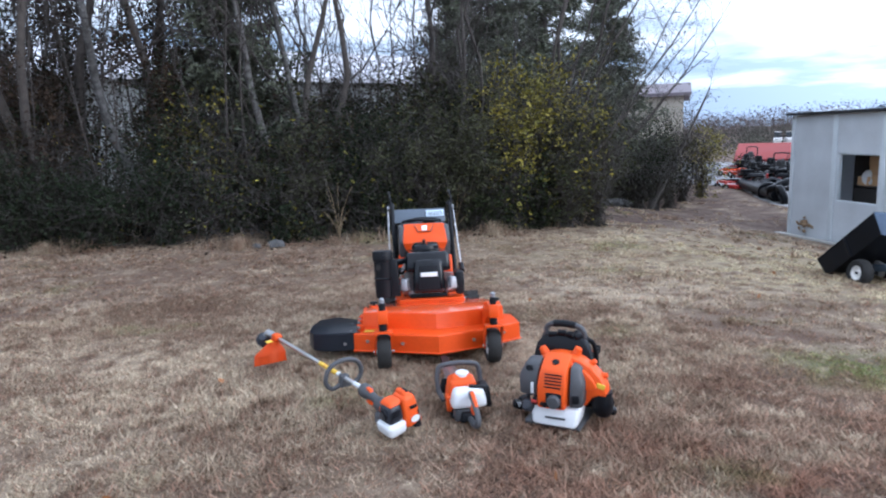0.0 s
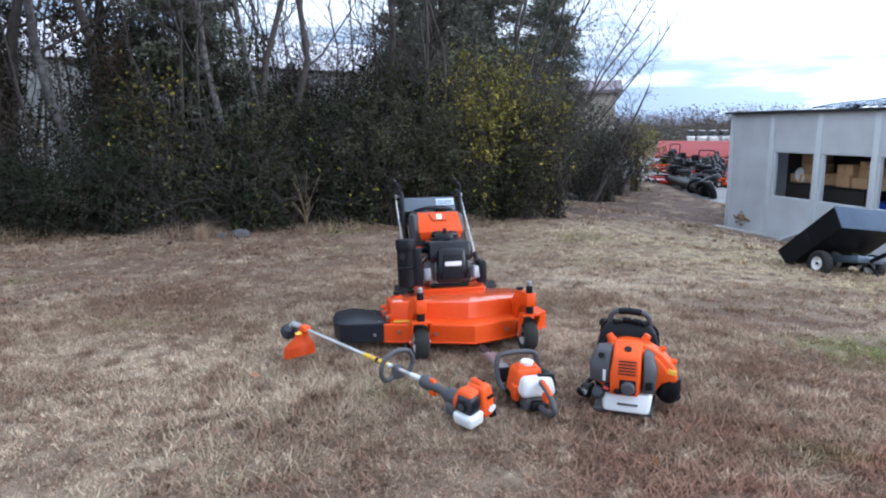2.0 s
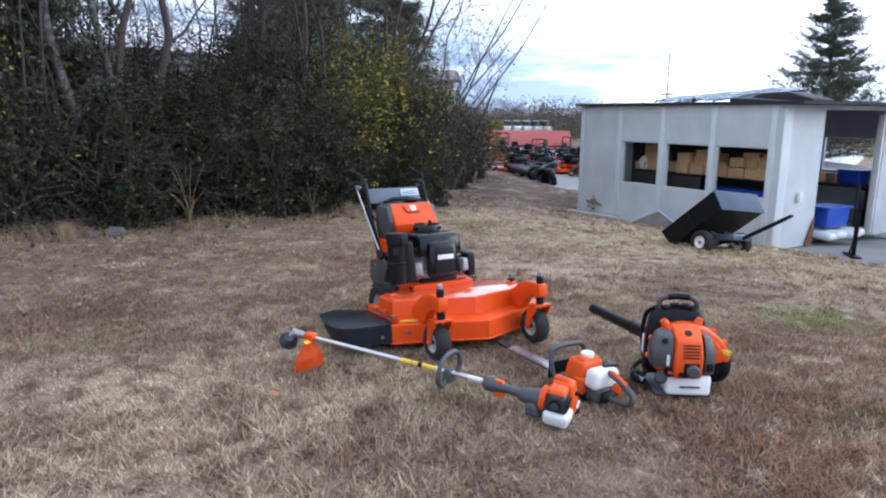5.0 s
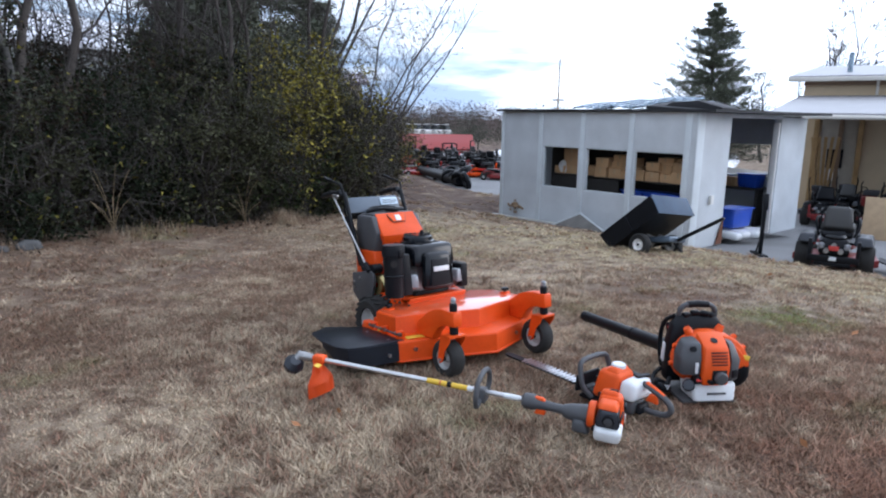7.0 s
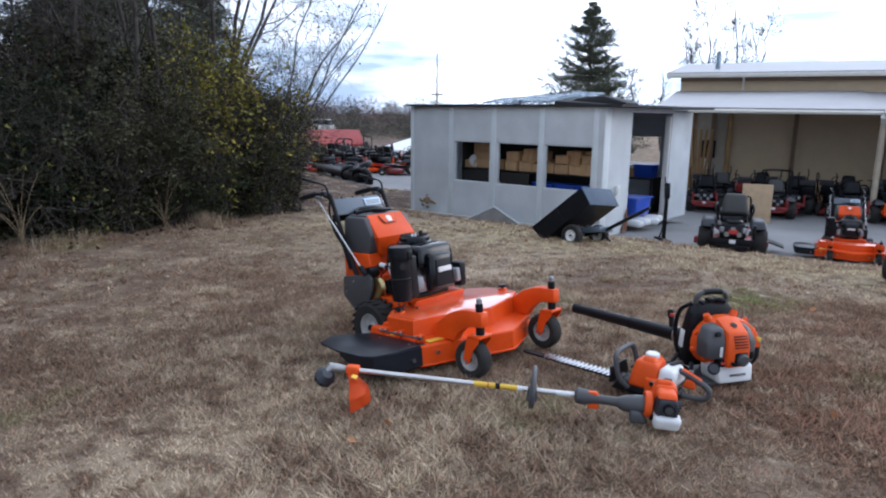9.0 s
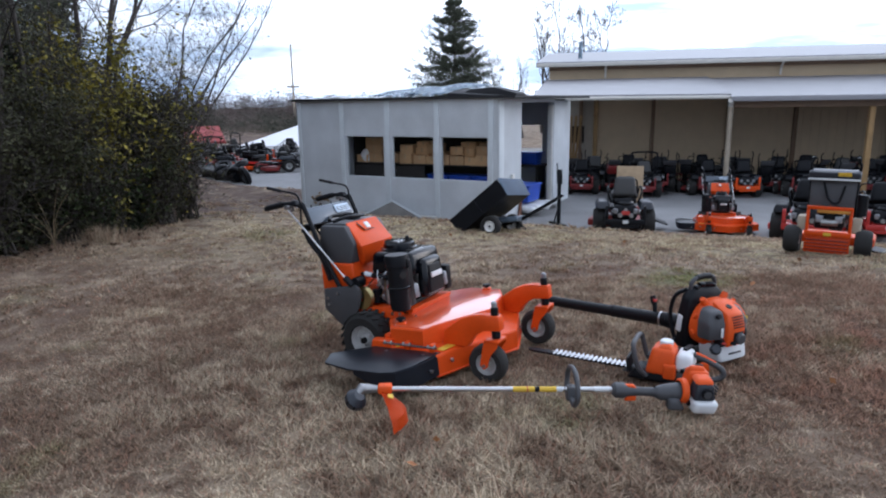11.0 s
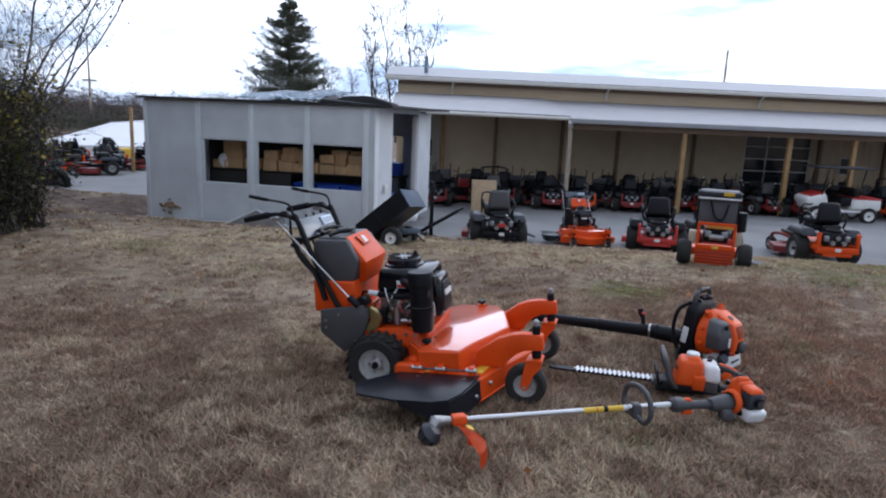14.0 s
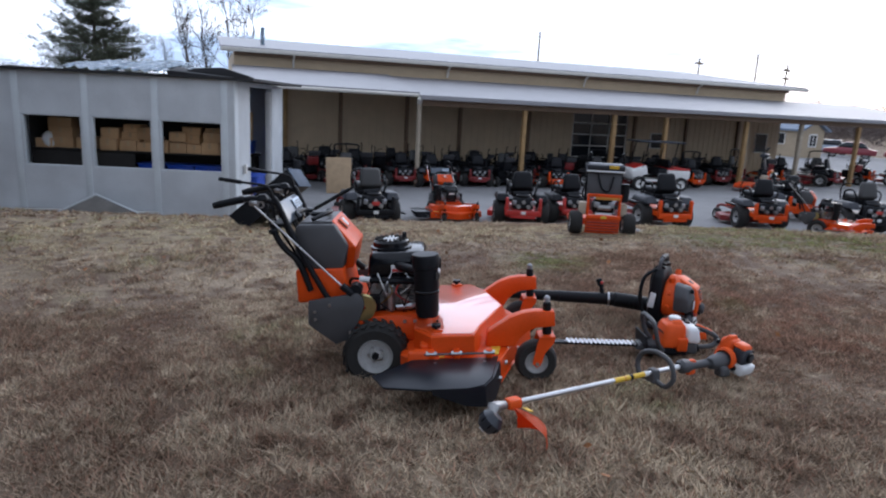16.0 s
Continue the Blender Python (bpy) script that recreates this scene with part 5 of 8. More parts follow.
bar = part("blade_bar", prism([(-0.030, 0.30), (0.030, 0.30), (0.026, 0.92), (0.012, 0.955), (-0.012, 0.955), (-0.026, 0.92)], 0.070, 0.082), BLACK, hg, "dark blade guide bar")
for k in range(17):
    y = 0.315 + 0.0285 * k
    for s in (-1, 1):
        part("blade_tooth", prism([(s * 0.004, y - 0.010), (s * 0.046, y + 0.002), (s * 0.046, y + 0.009), (s * 0.004, y + 0.013)][::s], 0.0835, 0.088), STEEL, bar)
part("blade_spine", box((0, 0.55, 0.0855), (0.012, 0.50, 0.005), 0.001), STEEL, bar)
part("hand_guard", tube(curve([(-0.10, 0.19, 0.075), (-0.125, 0.235, 0.13), (-0.122, 0.262, 0.225), (-0.095, 0.270, 0.258), (0.0, 0.272, 0.266), (0.095, 0.270, 0.256), (0.120, 0.262, 0.220), (0.122, 0.235, 0.13), (0.098, 0.19, 0.075)], 4), 0.015, 10), GREY_PL, hg, "dark grey front handle")
part("guard_plate", wedge(-0.115, 0.115, 0.285, 0.300, 0.080, 0.165, (0.02, 0.02, 0.012, -0.012), 0.005), BLACK, hg)
rh = part("rear_handle", tube(curve([(0.005, -0.01, 0.085), (0.010, -0.09, 0.070), (0.020, -0.175, 0.075), (0.026, -0.212, 0.105), (0.026, -0.195, 0.145), (0.024, -0.12, 0.180), (0.020, -0.045, 0.205)], 5), 0.016, 10), GREY_PL, hg, "grey rear handle loop")
part("handle_insert", tube(curve([(0.022, -0.062, 0.212), (0.026, -0.115, 0.192), (0.028, -0.165, 0.168)], 3), 0.012, 8), ORANGE_PL, rh)
part("trigger", wedge(0.010, 0.030, -0.14, -0.07, 0.118, 0.165, (0, 0, 0.01, 0.02), 0.006), ORANGE_PL, rh)
part("handle_root", wedge(-0.045, 0.055, -0.08, 0.0, 0.05, 0.105, (0.01, 0.01, 0.01, 0), 0.014), BLACK, rh)

# ---- backpack blower ----
bl = thing("backpack_blower", pose(2.347, 2.50, 0.055, 0, 0, -59.5), "orange backpack leaf blower with black tube on dry grass", "leaf blower")
FRONT = pose(0, 0, 0, 90, 0, 0)  # outline (x, z), raised towards -y
part("base_frame", prism([(-0.15, -0.15), (0.15, -0.15), (0.16, 0.13), (-0.16, 0.13)], 0.0, 0.02, bevel=0.006), GREY_PL, bl)
ft = part("fuel_tank", wedge(-0.100, 0.135, -0.185, -0.01, 0.018, 0.122, (-0.016, -0.014, 0.028, 0.0), 0.022), WHITE_PL, bl, "white fuel tank with a dark brand bar")
part("brand_bar", box((0.025, -0.1805, 0.068), (0.105, 0.006, 0.011), 0.001, (-15, 0, 0)), GREY_PL, ft)
part("fuel_cap", lathe([(0.030, -0.01), (0.034, 0.004), (0.034, 0.022), (0.026, 0.030), (0, 0.031)], pose(-0.122, -0.150, 0.105, 62, 0, -28), 16), NAVY, ft)
scroll = [(-0.125, 0.105), (-0.158, 0.155), (-0.168, 0.215), (-0.155, 0.275), (-0.122, 0.325), (-0.070, 0.362), (-0.005, 0.380), (0.065, 0.378), (0.130, 0.358), (0.190, 0.322), (0.235, 0.275), (0.262, 0.225), (0.270, 0.165), (0.185, 0.158), (0.165, 0.105)]
fh = part("fan_housing", prism(scroll, -0.035, 0.078, FRONT, 0.026), ORANGE_PL, bl, "orange scroll-shaped fan housing", 40)
for k, (x, z) in enumerate(((-0.165, 0.185), (-0.150, 0.285), (-0.081, 0.368), (0.096, 0.380), (0.185, 0.335), (0.245, 0.270))):
    a = math.atan2(z - 0.21, x - 0.02)
    big = k in (2, 3)
    part("housing_lug", tube([(x - 0.012 * math.cos(a), -0.01, z - 0.012 * math.sin(a)), (x + (0.026 if big else 0.014) * math.cos(a), -0.01, z + (0.026 if big else 0.014) * math.sin(a))], [0.026, 0.018] if big else [0.018, 0.013], 10), ORANGE_PL, fh)
part("housing_step", prism([(x * 0.84 + 0.004, 0.215 + (z - 0.215) * 0.84) for x, z in scroll[:12]], 0.070, 0.100, FRONT, 0.012), ORANGE_PL, fh)
cv = part("engine_cover", loft([[(-0.066, -0.195, 0.118), (0.078, -0.195, 0.118), (0.090, -0.08, 0.118), (-0.070, -0.08, 0.118)], [(-0.068, -0.200, 0.235), (0.082, -0.200, 0.235), (0.096, -0.07, 0.26), (-0.070, -0.07, 0.26)], [(-0.056, -0.172, 0.322), (0.078, -0.172, 0.322), (0.088, -0.05, 0.385), (-0.062, -0.05, 0.385)]], None, 0.014), ORANGE_PL, bl, "orange engine cover with slots", 30)
for k in range(5):
    part("vent_slot", box((0.018, -0.2005 + 0.005 * k, 0.240 + 0.0155 * k), (0.088, 0.008, 0.0065), 0.001, (-18, 0, 0)), BLACK, cv)
part("cover_recess", lathe([(0, 0), (0.020, 0), (0.020, 0.006), (0, 0.006)], pose(0.014, -0.118, 0.348, 27, 0, 0), 10), BLACK, cv)
part("cover_plateau", wedge(-0.045, 0.07, -0.15, -0.07, 0.335, 0.350, (0.01, 0.01, 0.005, 0.005), 0.005, pose(0, 0.165, -0.052, 0, 0, 0) @ pose(0, -0.11, 0.34, 27, 0, 0) @ pose(0, 0.11, -0.34)), ORANGE_PL, cv)
rs = part("starter_recess", box((0.022, -0.196, 0.170), (0.084, 0.014, 0.080), 0.006), BLACK, bl)
part("starter", lathe([(0.036, 0.0), (0.036, 0.018), (0.028, 0.026), (0.0, 0.028)], pose(0.026, -0.200, 0.168, 90, 0, 0), 22), GREY_PL, rs, "grey round starter")
part("starter_grip", box((-0.028, -0.205, 0.145), (0.035, 0.022, 0.022), 0.006, (0, 20, 0)), BLACK, rs)
part("filter_cover", loft([[(-0.175, -0.150, 0.165), (-0.072, -0.178, 0.165), (-0.072, -0.06, 0.165), (-0.178, -0.05, 0.165)], [(-0.182, -0.150, 0.265), (-0.070, -0.180, 0.265), (-0.068, -0.05, 0.275), (-0.182, -0.05, 0.275)], [(-0.150, -0.120, 0.335), (-0.064, -0.145, 0.345), (-0.064, -0.04, 0.360), (-0.145, -0.04, 0.352)]], None, 0.016), GREY_PL, bl, "grey air filter cover", 30)
part("filter_knob", tube([(-0.118, -0.150, 0.315), (-0.118, -0.168, 0.320)], 0.016, 10), BLACK, bl)
part("spark_label", box((-0.098, -0.176, 0.215), (0.016, 0.006, 0.06), 0.001, (0, 0, -14)), WHITE_PL, bl)
part("throttle_link", wedge(-0.105, -0.06, -0.185, -0.12, 0.125, 0.165, (0.01, 0, 0.01, 0), 0.008), BLACK, bl)
part("link_knob", box((-0.085, -0.187, 0.148), (0.03, 0.014, 0.014), 0.004, (0, 15, 0)), DULL_RED, bl)
part("muffler_cover", loft([[(0.094, -0.170, 0.125), (0.158, -0.145, 0.125), (0.160, -0.05, 0.125), (0.096, -0.05, 0.125)], [(0.098, -0.172, 0.25), (0.166, -0.145, 0.25), (0.168, -0.04, 0.26), (0.098, -0.04, 0.26)], [(0.093, -0.135, 0.335), (0.138, -0.110, 0.325), (0.145, -0.03, 0.345), (0.093, -0.03, 0.362)]], None, 0.014), GREY_PL, bl, "dark grey muffler cover", 30)
part("muffler_outlet", box((0.128, -0.163, 0.175), (0.04, 0.012, 0.045), 0.006, (0, 0, 20)), BLACK, bl)
# harness, padded back frame and carry handle
bp0 = part("back_pad", loft([[(-0.165, 0.035, 0.05), (0.165, 0.035, 0.05), (0.165, 0.125, 0.05), (-0.165, 0.125, 0.05)], [(-0.175, 0.032, 0.26), (0.185, 0.032, 0.26), (0.165, 0.130, 0.26), (-0.165, 0.130, 0.26)], [(-0.150, 0.040, 0.385), (0.150, 0.040, 0.385), (0.140, 0.120, 0.395), (-0.140, 0.120, 0.395)], [(-0.100, 0.055, 0.440), (0.110, 0.055, 0.440), (0.105, 0.110, 0.445), (-0.095, 0.110, 0.445)]], None, 0.022), BLACK, bl, "black padded back frame", 40)
part("frame_patch", box((-0.168, 0.095, 0.215), (0.010, 0.04, 0.11), 0.003, (8, 0, 0)), WHITE_PL, bp0, "pale worn patch")
for s in (-1, 1):
    part("harness_strap", tube(curve([(s * 0.11, 0.10, 0.43), (s * 0.145, 0.165, 0.37), (s * 0.155, 0.185, 0.25), (s * 0.15, 0.165, 0.14), (s * 0.13, 0.13, 0.06)], 5), 0.013, 8), BLACK, bl)
ch0 = part("carry_handle", tube(curve([(-0.098, 0.085, 0.425), (-0.095, 0.082, 0.470), (-0.066, 0.080, 0.495), (0.0, 0.080, 0.502), (0.075, 0.080, 0.494), (0.108, 0.082, 0.466), (0.112, 0.085, 0.425)], 4), 0.015, 10), GREY_PL, bl, "grey carry handle")
part("handle_sleeve", tube([(-0.055, 0.080, 0.498), (0.0, 0.080, 0.503), (0.065, 0.080, 0.497)], 0.019, 12), BLACK, ch0)
for x, y, z, a in ((-0.06, 0.07, 0.44, 20), (0.04, 0.065, 0.45, -25), (0.085, 0.07, 0.44, 40), (-0.01, 0.075, 0.452, 5)):
    part("strap_buckle", box((x, y, z), (0.05, 0.035, 0.022), 0.007, (15, 0, a)), BLACK, ch0)
# outlet elbow and tube
part("warning_label", box((0.236, -0.076, 0.232), (0.045, 0.008, 0.026), 0.001, (0, 18, 12)), YELLOW, fh)
el = part("elbow_hose", tube(curve([(0.228, -0.020, 0.185), (0.230, -0.015, 0.115), (0.222, 0.045, 0.070), (0.190, 0.15, 0.072), (0.145, 0.28, 0.085), (0.085, 0.43, 0.095)], 6), 0.056, 16), BLACK, bl, "black flexible elbow hose")
for k in range(9):
    y = 0.09 + 0.030 * k
    part("hose_ring", lathe([(0.054, -0.006), (0.061, 0.0), (0.054, 0.006)], pose(0.222 - 0.34 * (y - 0.06), y, 0.073 + 0.05 * (y - 0.09), 90, 0, 20), 18), BLACK, el)
tb0, tb1 = Vector((0.085, 0.43, 0.095)), Vector((-0.250, 1.33, 0.050))
tu = part("blower_tube", tube([tb0, tb0.lerp(tb1, 0.04), tb0.lerp(tb1, 0.05), tb0.lerp(tb1, 0.42), tb0.lerp(tb1, 0.43), tb1], [0.052, 0.052, 0.047, 0.044, 0.041, 0.037], 18), BLACK, bl, "long black blower tube")
ALONG = (tb1 - tb0).to_track_quat("Z", "Y").to_matrix().to_4x4()
for k, r, ml in ((0.045, 0.053, STEEL), (0.43, 0.046, BLACK), (0.96, 0.040, BLACK)):
    part("tube_clamp", lathe([(r - 0.006, -0.009), (r, -0.006), (r, 0.006), (r - 0.006, 0.009)], Matrix.Translation(tb0.lerp(tb1, k)) @ ALONG, 18), ml, tu)
gq = tb0.lerp(tb1, 0.10)
gh = part("control_handle", tube([gq + Vector((0.005, 0.0, 0.03)), gq + Vector((0.01, 0.01, 0.085)), gq + Vector((0.018, 0.03, 0.115)), gq + Vector((0.02, 0.045, 0.145))], [0.017, 0.016, 0.024, 0.022], 12), BLACK, tu)
part("kill_switch", box(gq + Vector((0.012, 0.012, 0.122)), (0.03, 0.02, 0.02), 0.005), DULL_RED, gh)
part("control_cable", tube(curve([(-0.17, -0.02, 0.10), (-0.215, -0.06, 0.05), (-0.235, 0.02, 0.035), (-0.21, 0.11, 0.06), (-0.16, 0.13, 0.10)], 5), 0.013, 8), BLACK, bl)
for x, y, z, a in ((-0.215, -0.05, 0.055, 30), (-0.205, 0.02, 0.05, -20), (0.25, 0.075, 0.05, 30)):
    part("hip_buckle", box((x, y, z), (0.075, 0.055, 0.04), 0.014, (10, 20, a)), BLACK, bl)
for k in range(3):
    part("buckle_slot", box((-0.225 + 0.012 * k, -0.078, 0.066), (0.006, 0.004, 0.03), 0.001, (10, 20, 30)), WHITE_PL, bl)

# ---- tipped dump cart ----
CART = pose(8.79, 3.58, -0.44, 0, 7, -27.0)
ct = thing("dump_cart", CART, "black steel dump cart tipped back on dry grass", "cart")
# local x along the axle, y towards the tail of the tub
for s in (-1, 1):
    w = wheel(ct, (s * 0.42, 0, 0.17), 0.17, 0.13, 0.085, "cart_wheel", WHITE_PAINT)
part("axle", tube([(-0.36, 0, 0.185), (0.36, 0, 0.185)], 0.02, 10), BLACK, ct)
tl, tw, td = 1.06, 0.92, 0.28
sides = bmesh.new()
for s in (-1, 1):
    prism([(-tl / 2, 0), (tl / 2 - 0.05, 0), (tl / 2, td), (-tl / 2, td)], s * tw / 2 - 0.006, s * tw / 2 + 0.006, SIDE, bm=sides)
box((0, 0, 0.006), (tw, tl - 0.05, 0.012), bm=sides)
tubp = part("tub", sides, BLACK, ct, "black steel tub")
tubp.matrix_basis = pose(0, 0.13, 0.34, -41, 0, 0)
for s in (-1, 1):
    part("rim", tube([(s * (tw / 2), -tl / 2, td), (s * (tw / 2), tl / 2, td)], 0.012, 8), BLACK, tubp)
    part("side_rib", box((s * (tw / 2 + 0.012), 0, td / 2), (0.02, 0.04, td), 0.006), BLACK, tubp)
for x in (-0.16, 0.16):
    part("axle_bracket", box((x, 0.02, 0.24), (0.06, 0.16, 0.15), 0.006, (12, 0, 0)), ALU, ct)
# navy panel lightened: its sky reflection is mixed into the flat colour
SHEEN_ENAMEL = mat("enamel_with_sky_sheen", (0.075, 0.105, 0.155), 0.55, vary=0.25, spec=0.12)
part("head_panel", box((0, -tl / 2 - 0.006, td / 2), (tw + 0.02, 0.014, td + 0.03), 0.004, (6, 0, 0)), SHEEN_ENAMEL, tubp, "satin blue-grey head panel with sky sheen in its colour")
part("tail_gate", box((0, tl / 2 - 0.02, td / 2), (tw - 0.02, 0.012, td), 0.004, (-9, 0, 0)), BLACK, tubp)
part("bed_frame", box((0, -0.12, 0.27), (0.42, 0.46, 0.09), 0.015, (-10, 0, 0)), mat("galvanised_frame", (0.13, 0.17, 0.22), 0.4, 0.5, vary=0.3), ct)
tg = part("tongue", tube([(0, 0.10, 0.14), (0, -0.35, 0.30), (0, -0.92, 0.66)], 0.028, 10), BLACK, ct, "black draw bar")
part("hitch", box((0, -0.95, 0.68), (0.07, 0.12, 0.035), 0.01, (-32, 0, 0)), BLACK, tg)
part("release_pedal", tube([(0.1, -0.20, 0.26), (0.12, -0.38, 0.12)], 0.014, 8), BLACK, ct)

# ---- woods along the lawn ----
WOOD_EDGE = [(-9, 13.6), (-3, 12.6), (0.4, 11.55), (2.0, 10.8), (3.4, 10.15), (5.0, 9.75), (6.6, 9.6), (7.6, 9.1), (8.4, 8.95), (9.2, 9.5), (9.9, 10.3), (11.2, 11.6), (14, 13.4), (17.5, 15.2), (22, 17)]
WE = np.array(WOOD_EDGE, float)
seg_l = np.hypot(*(WE[1:] - WE[:-1]).T)
cum = np.concatenate([[0], np.cumsum(seg_l)])


def edge_point(s, back):
    """A place s metres along the wood's edge and back metres inside it."""
    s = np.asarray(s, float)
    x, y = np.interp(s, cum, WE[:, 0]), np.interp(s, cum, WE[:, 1])
    i = np.clip(np.searchsorted(cum, s) - 1, 0, len(seg_l) - 1)
    d = (WE[1:] - WE[:-1])[i] / seg_l[i][..., None]
    return x - d[..., 1] * back, y + d[..., 0] * back


def tree_rows(base, h, r, lean=(0, 0), levels=3, first=0.3, nb=9, spread=0.9, rng=RNG, wob=0.05, fine=0.0):
    """Rows of tapered sticks: a wandering trunk with limbs and twigs. Returns trunk rows, twig rows and twig tips."""
    trunk, twigs, tips = [], [], []
    n = 9
    p = np.array(base, float)
    pts, rad = [p], [r]
    for i in range(n):
        step = np.array([lean[0] / n + rng.normal() * wob * h / n * 3, lean[1] / n + rng.normal() * wob * h / n * 3, h / n])
        p = p + step
        pts.append(p)
        rad.append(r * (1 - 0.88 * (i + 1) / n) + 0.004)
    for i in range(n):
        trunk.append((*pts[i], rad[i], *pts[i + 1], rad[i + 1]))

    def limb(p, d, length, rr, lev):
        m = 4
        q = p
        for i in range(m):
            d = d + rng.normal(size=3) * 0.20 + np.array([0, 0, 0.10])
            d = d / np.linalg.norm(d)
            q2 = q + d * length / m
            twigs.append((*q, max(fine, rr * (1 - 0.7 * i / m)), *q2, max(fine * 0.7, rr * (1 - 0.7 * (i + 1) / m))))
            if lev > 0 and i >= 1:
                for _ in range(2):
                    e = d + rng.normal(size=3) * 0.75
                    limb(q2, e / np.linalg.norm(e), length * rng.uniform(0.35, 0.6), rr * 0.45, lev - 1)
            q = q2
        tips.append(q)

    for k in range(nb):
        f = first + (0.97 - first) * (k + rng.uniform(0, 0.8)) / nb
        i = min(int(f * n), n - 1)
        t = f * n - i
        q = pts[i] * (1 - t) + pts[i + 1] * t
        a = rng.uniform(0, 2 * math.pi)
        d = np.array([math.cos(a) * spread, math.sin(a) * spread, rng.uniform(0.5, 1.2)])
        limb(q, d / np.linalg.norm(d), h * rng.uniform(0.14, 0.30) * (1.25 - 0.6 * f), max(0.006, rad[i] * 0.42), levels - 1)
    return trunk, twigs, np.array(tips)


def bare_tree(base, h, r, label, bark=None, lean=(0, 0), nb=9, levels=3, first=0.3, leaves=0, leaf=None, spread=0.9, wob=0.05, fine=0.0):
    e = thing("bare_tree", pose(*base), label, "tree", "bare trees of the wood")
    tk, tw, tips = tree_rows((0, 0, -0.1), h, r, lean, levels, first, nb, spread, wob=wob, fine=fine)
    v, f = sticks(tk, 8)
    soup("trunk", v, f, bark or BARK, e, smooth=True)
    v, f = sticks(tw, 3)
    soup("crown", v, f, TWIG, e, "bare twigs")
    if leaves:
        c = tips[RNG.integers(0, len(tips), leaves)] + RNG.normal(size=(leaves, 3)) * 0.12
        v, f = leaf_cloud(c, (0.03, 0.075), 0.6)
        soup("leaves", v, f, leaf, e)
    return e


gz = lambda x, y: float(ground_z(x, y))
# pale-barked trunks seen clear of the thicket
for x, y, h, r, lean, bk, lab in (
    (4.56, 12.1, 8.5, 0.085, (-1.06, 0.0), BARK_BIRCH, "slender tree with pale flaking bark"),
    (4.97, 12.4, 8.0, 0.08, (-1.5, 0.0), BARK_PALE, "slender leaning grey tree"),
    (4.75, 12.4, 9.0, 0.08, (0.24, 0.0), BARK, "slender grey bare tree"),
    (1.93, 12.6, 8.5, 0.09, (-1.0, 0.0), BARK_PALE, "slender tree with pale flaking bark"),
    (0.45, 13.2, 9.0, 0.085, (0.3, 0.2), BARK, "grey bare tree with ivy round its foot"),
    (0.0, 13.4, 9.0, 0.10, (0.1, 0.0), BARK, "grey bare tree of the wood"),
    (2.4, 13.6, 9.5, 0.10, (0.3, 0.0), BARK, "grey bare tree of the wood"),
    (5.45, 12.4, 9.0, 0.085, (0.8, 0.0), BARK, "grey bare tree with a forked crown"),
    (7.45, 12.3, 8.6, 0.085, (0.75, 0.0), BARK, "thin grey tree in a clump"),
    (7.46, 10.7, 7.6, 0.050, (0.12, 0.2), BARK, "thin grey tree in a clump"),
    (7.58, 10.75, 7.4, 0.045, (0.5, 0.3), BARK, "thin grey tree in a clump"),
    (7.68, 10.7, 7.0, 0.045, (0.9, 0.2), BARK, "thin grey tree leaning out of a clump"),
    (8.9, 10.2, 6.2, 0.055, (0.9, -0.3), BARK, "thin grey tree leaning over the edge"),
    (9.3, 10.6, 6.0, 0.050, (1.9, -0.4), BARK, "thin grey tree leaning over the edge"),
    (9.6, 10.9, 6.6, 0.055, (1.6, -1.0), BARK, "thin grey tree leaning over the edge"),
    (9.9, 11.4, 7.2, 0.060, (1.2, -0.6), BARK, "thin grey tree leaning over the edge"),
    (10.2, 11.6, 6.4, 0.050, (2.6, -1.4), BARK, "thin grey tree leaning over the edge"),
    (1.0, 15.0, 10, 0.12, (0.2, 0.1), BARK, "grey bare tree of the wood"),
    (3.4, 15.6, 10, 0.12, (-0.2, 0.1), BARK, "grey bare tree of the wood"),
    (-1.0, 14.6, 10, 0.12, (0.2, 0.1), BARK, "grey bare tree of the wood"),
    (11.5, 15.0, 8, 0.09, (0.3, 0.1), BARK, "grey bare tree of the wood"),
    (-2.6, 13.6, 9.5, 0.12, (0.2, 0.1), BARK, "grey bare tree of the wood"),
):
    over = "leaning over" in lab
    bare_tree((x, y, gz(x, y)), h, r, lab, bk, lean, nb=7 if over else 9, levels=3, leaves=16 if over else 0, leaf=LEAF_OLIVE, spread=1.5 if over else 0.9)
# arching bare limbs with a few leaves that hang out over the lawn
for x, y, h, lean in ((8.7, 9.6, 4.2, (1.5, -1.6)), (9.0, 9.8, 3.6, (2.0, -1.5)), (8.5, 9.7, 4.8, (0.8, -1.4)), (9.4, 10.2, 4.4, (2.6, -2.2)), (9.8, 10.6, 3.4, (3.0, -2.0)), (9.6, 10.4, 5.2, (2.0, -2.4))):
    bare_tree((x, y, gz(x, y)), h, 0.022, "thin arching tree with a few olive leaves", BARK, lean, nb=18, levels=3, first=0.2, leaves=70, leaf=LEAF_OLIVE, wob=0.06)
# broken leaning tree at the end of the wood and its fallen top
bare_tree((15.9, 13.1, gz(15.9, 13.1)), 3.7, 0.10, "broken bare tree leaning over the track", BARK, (2.3, -0.5), nb=10, levels=3, first=0.1, leaves=300, leaf=LEAF_OLIVE, wob=0.02)
bare_tree((17.2, 14.6, gz(17.2, 14.6)), 3.0, 0.05, "low bare sapling with a few olive leaves", BARK, (1.8, -0.6), nb=8, levels=3, first=0.2, leaves=900, leaf=LEAF_OLIVE)


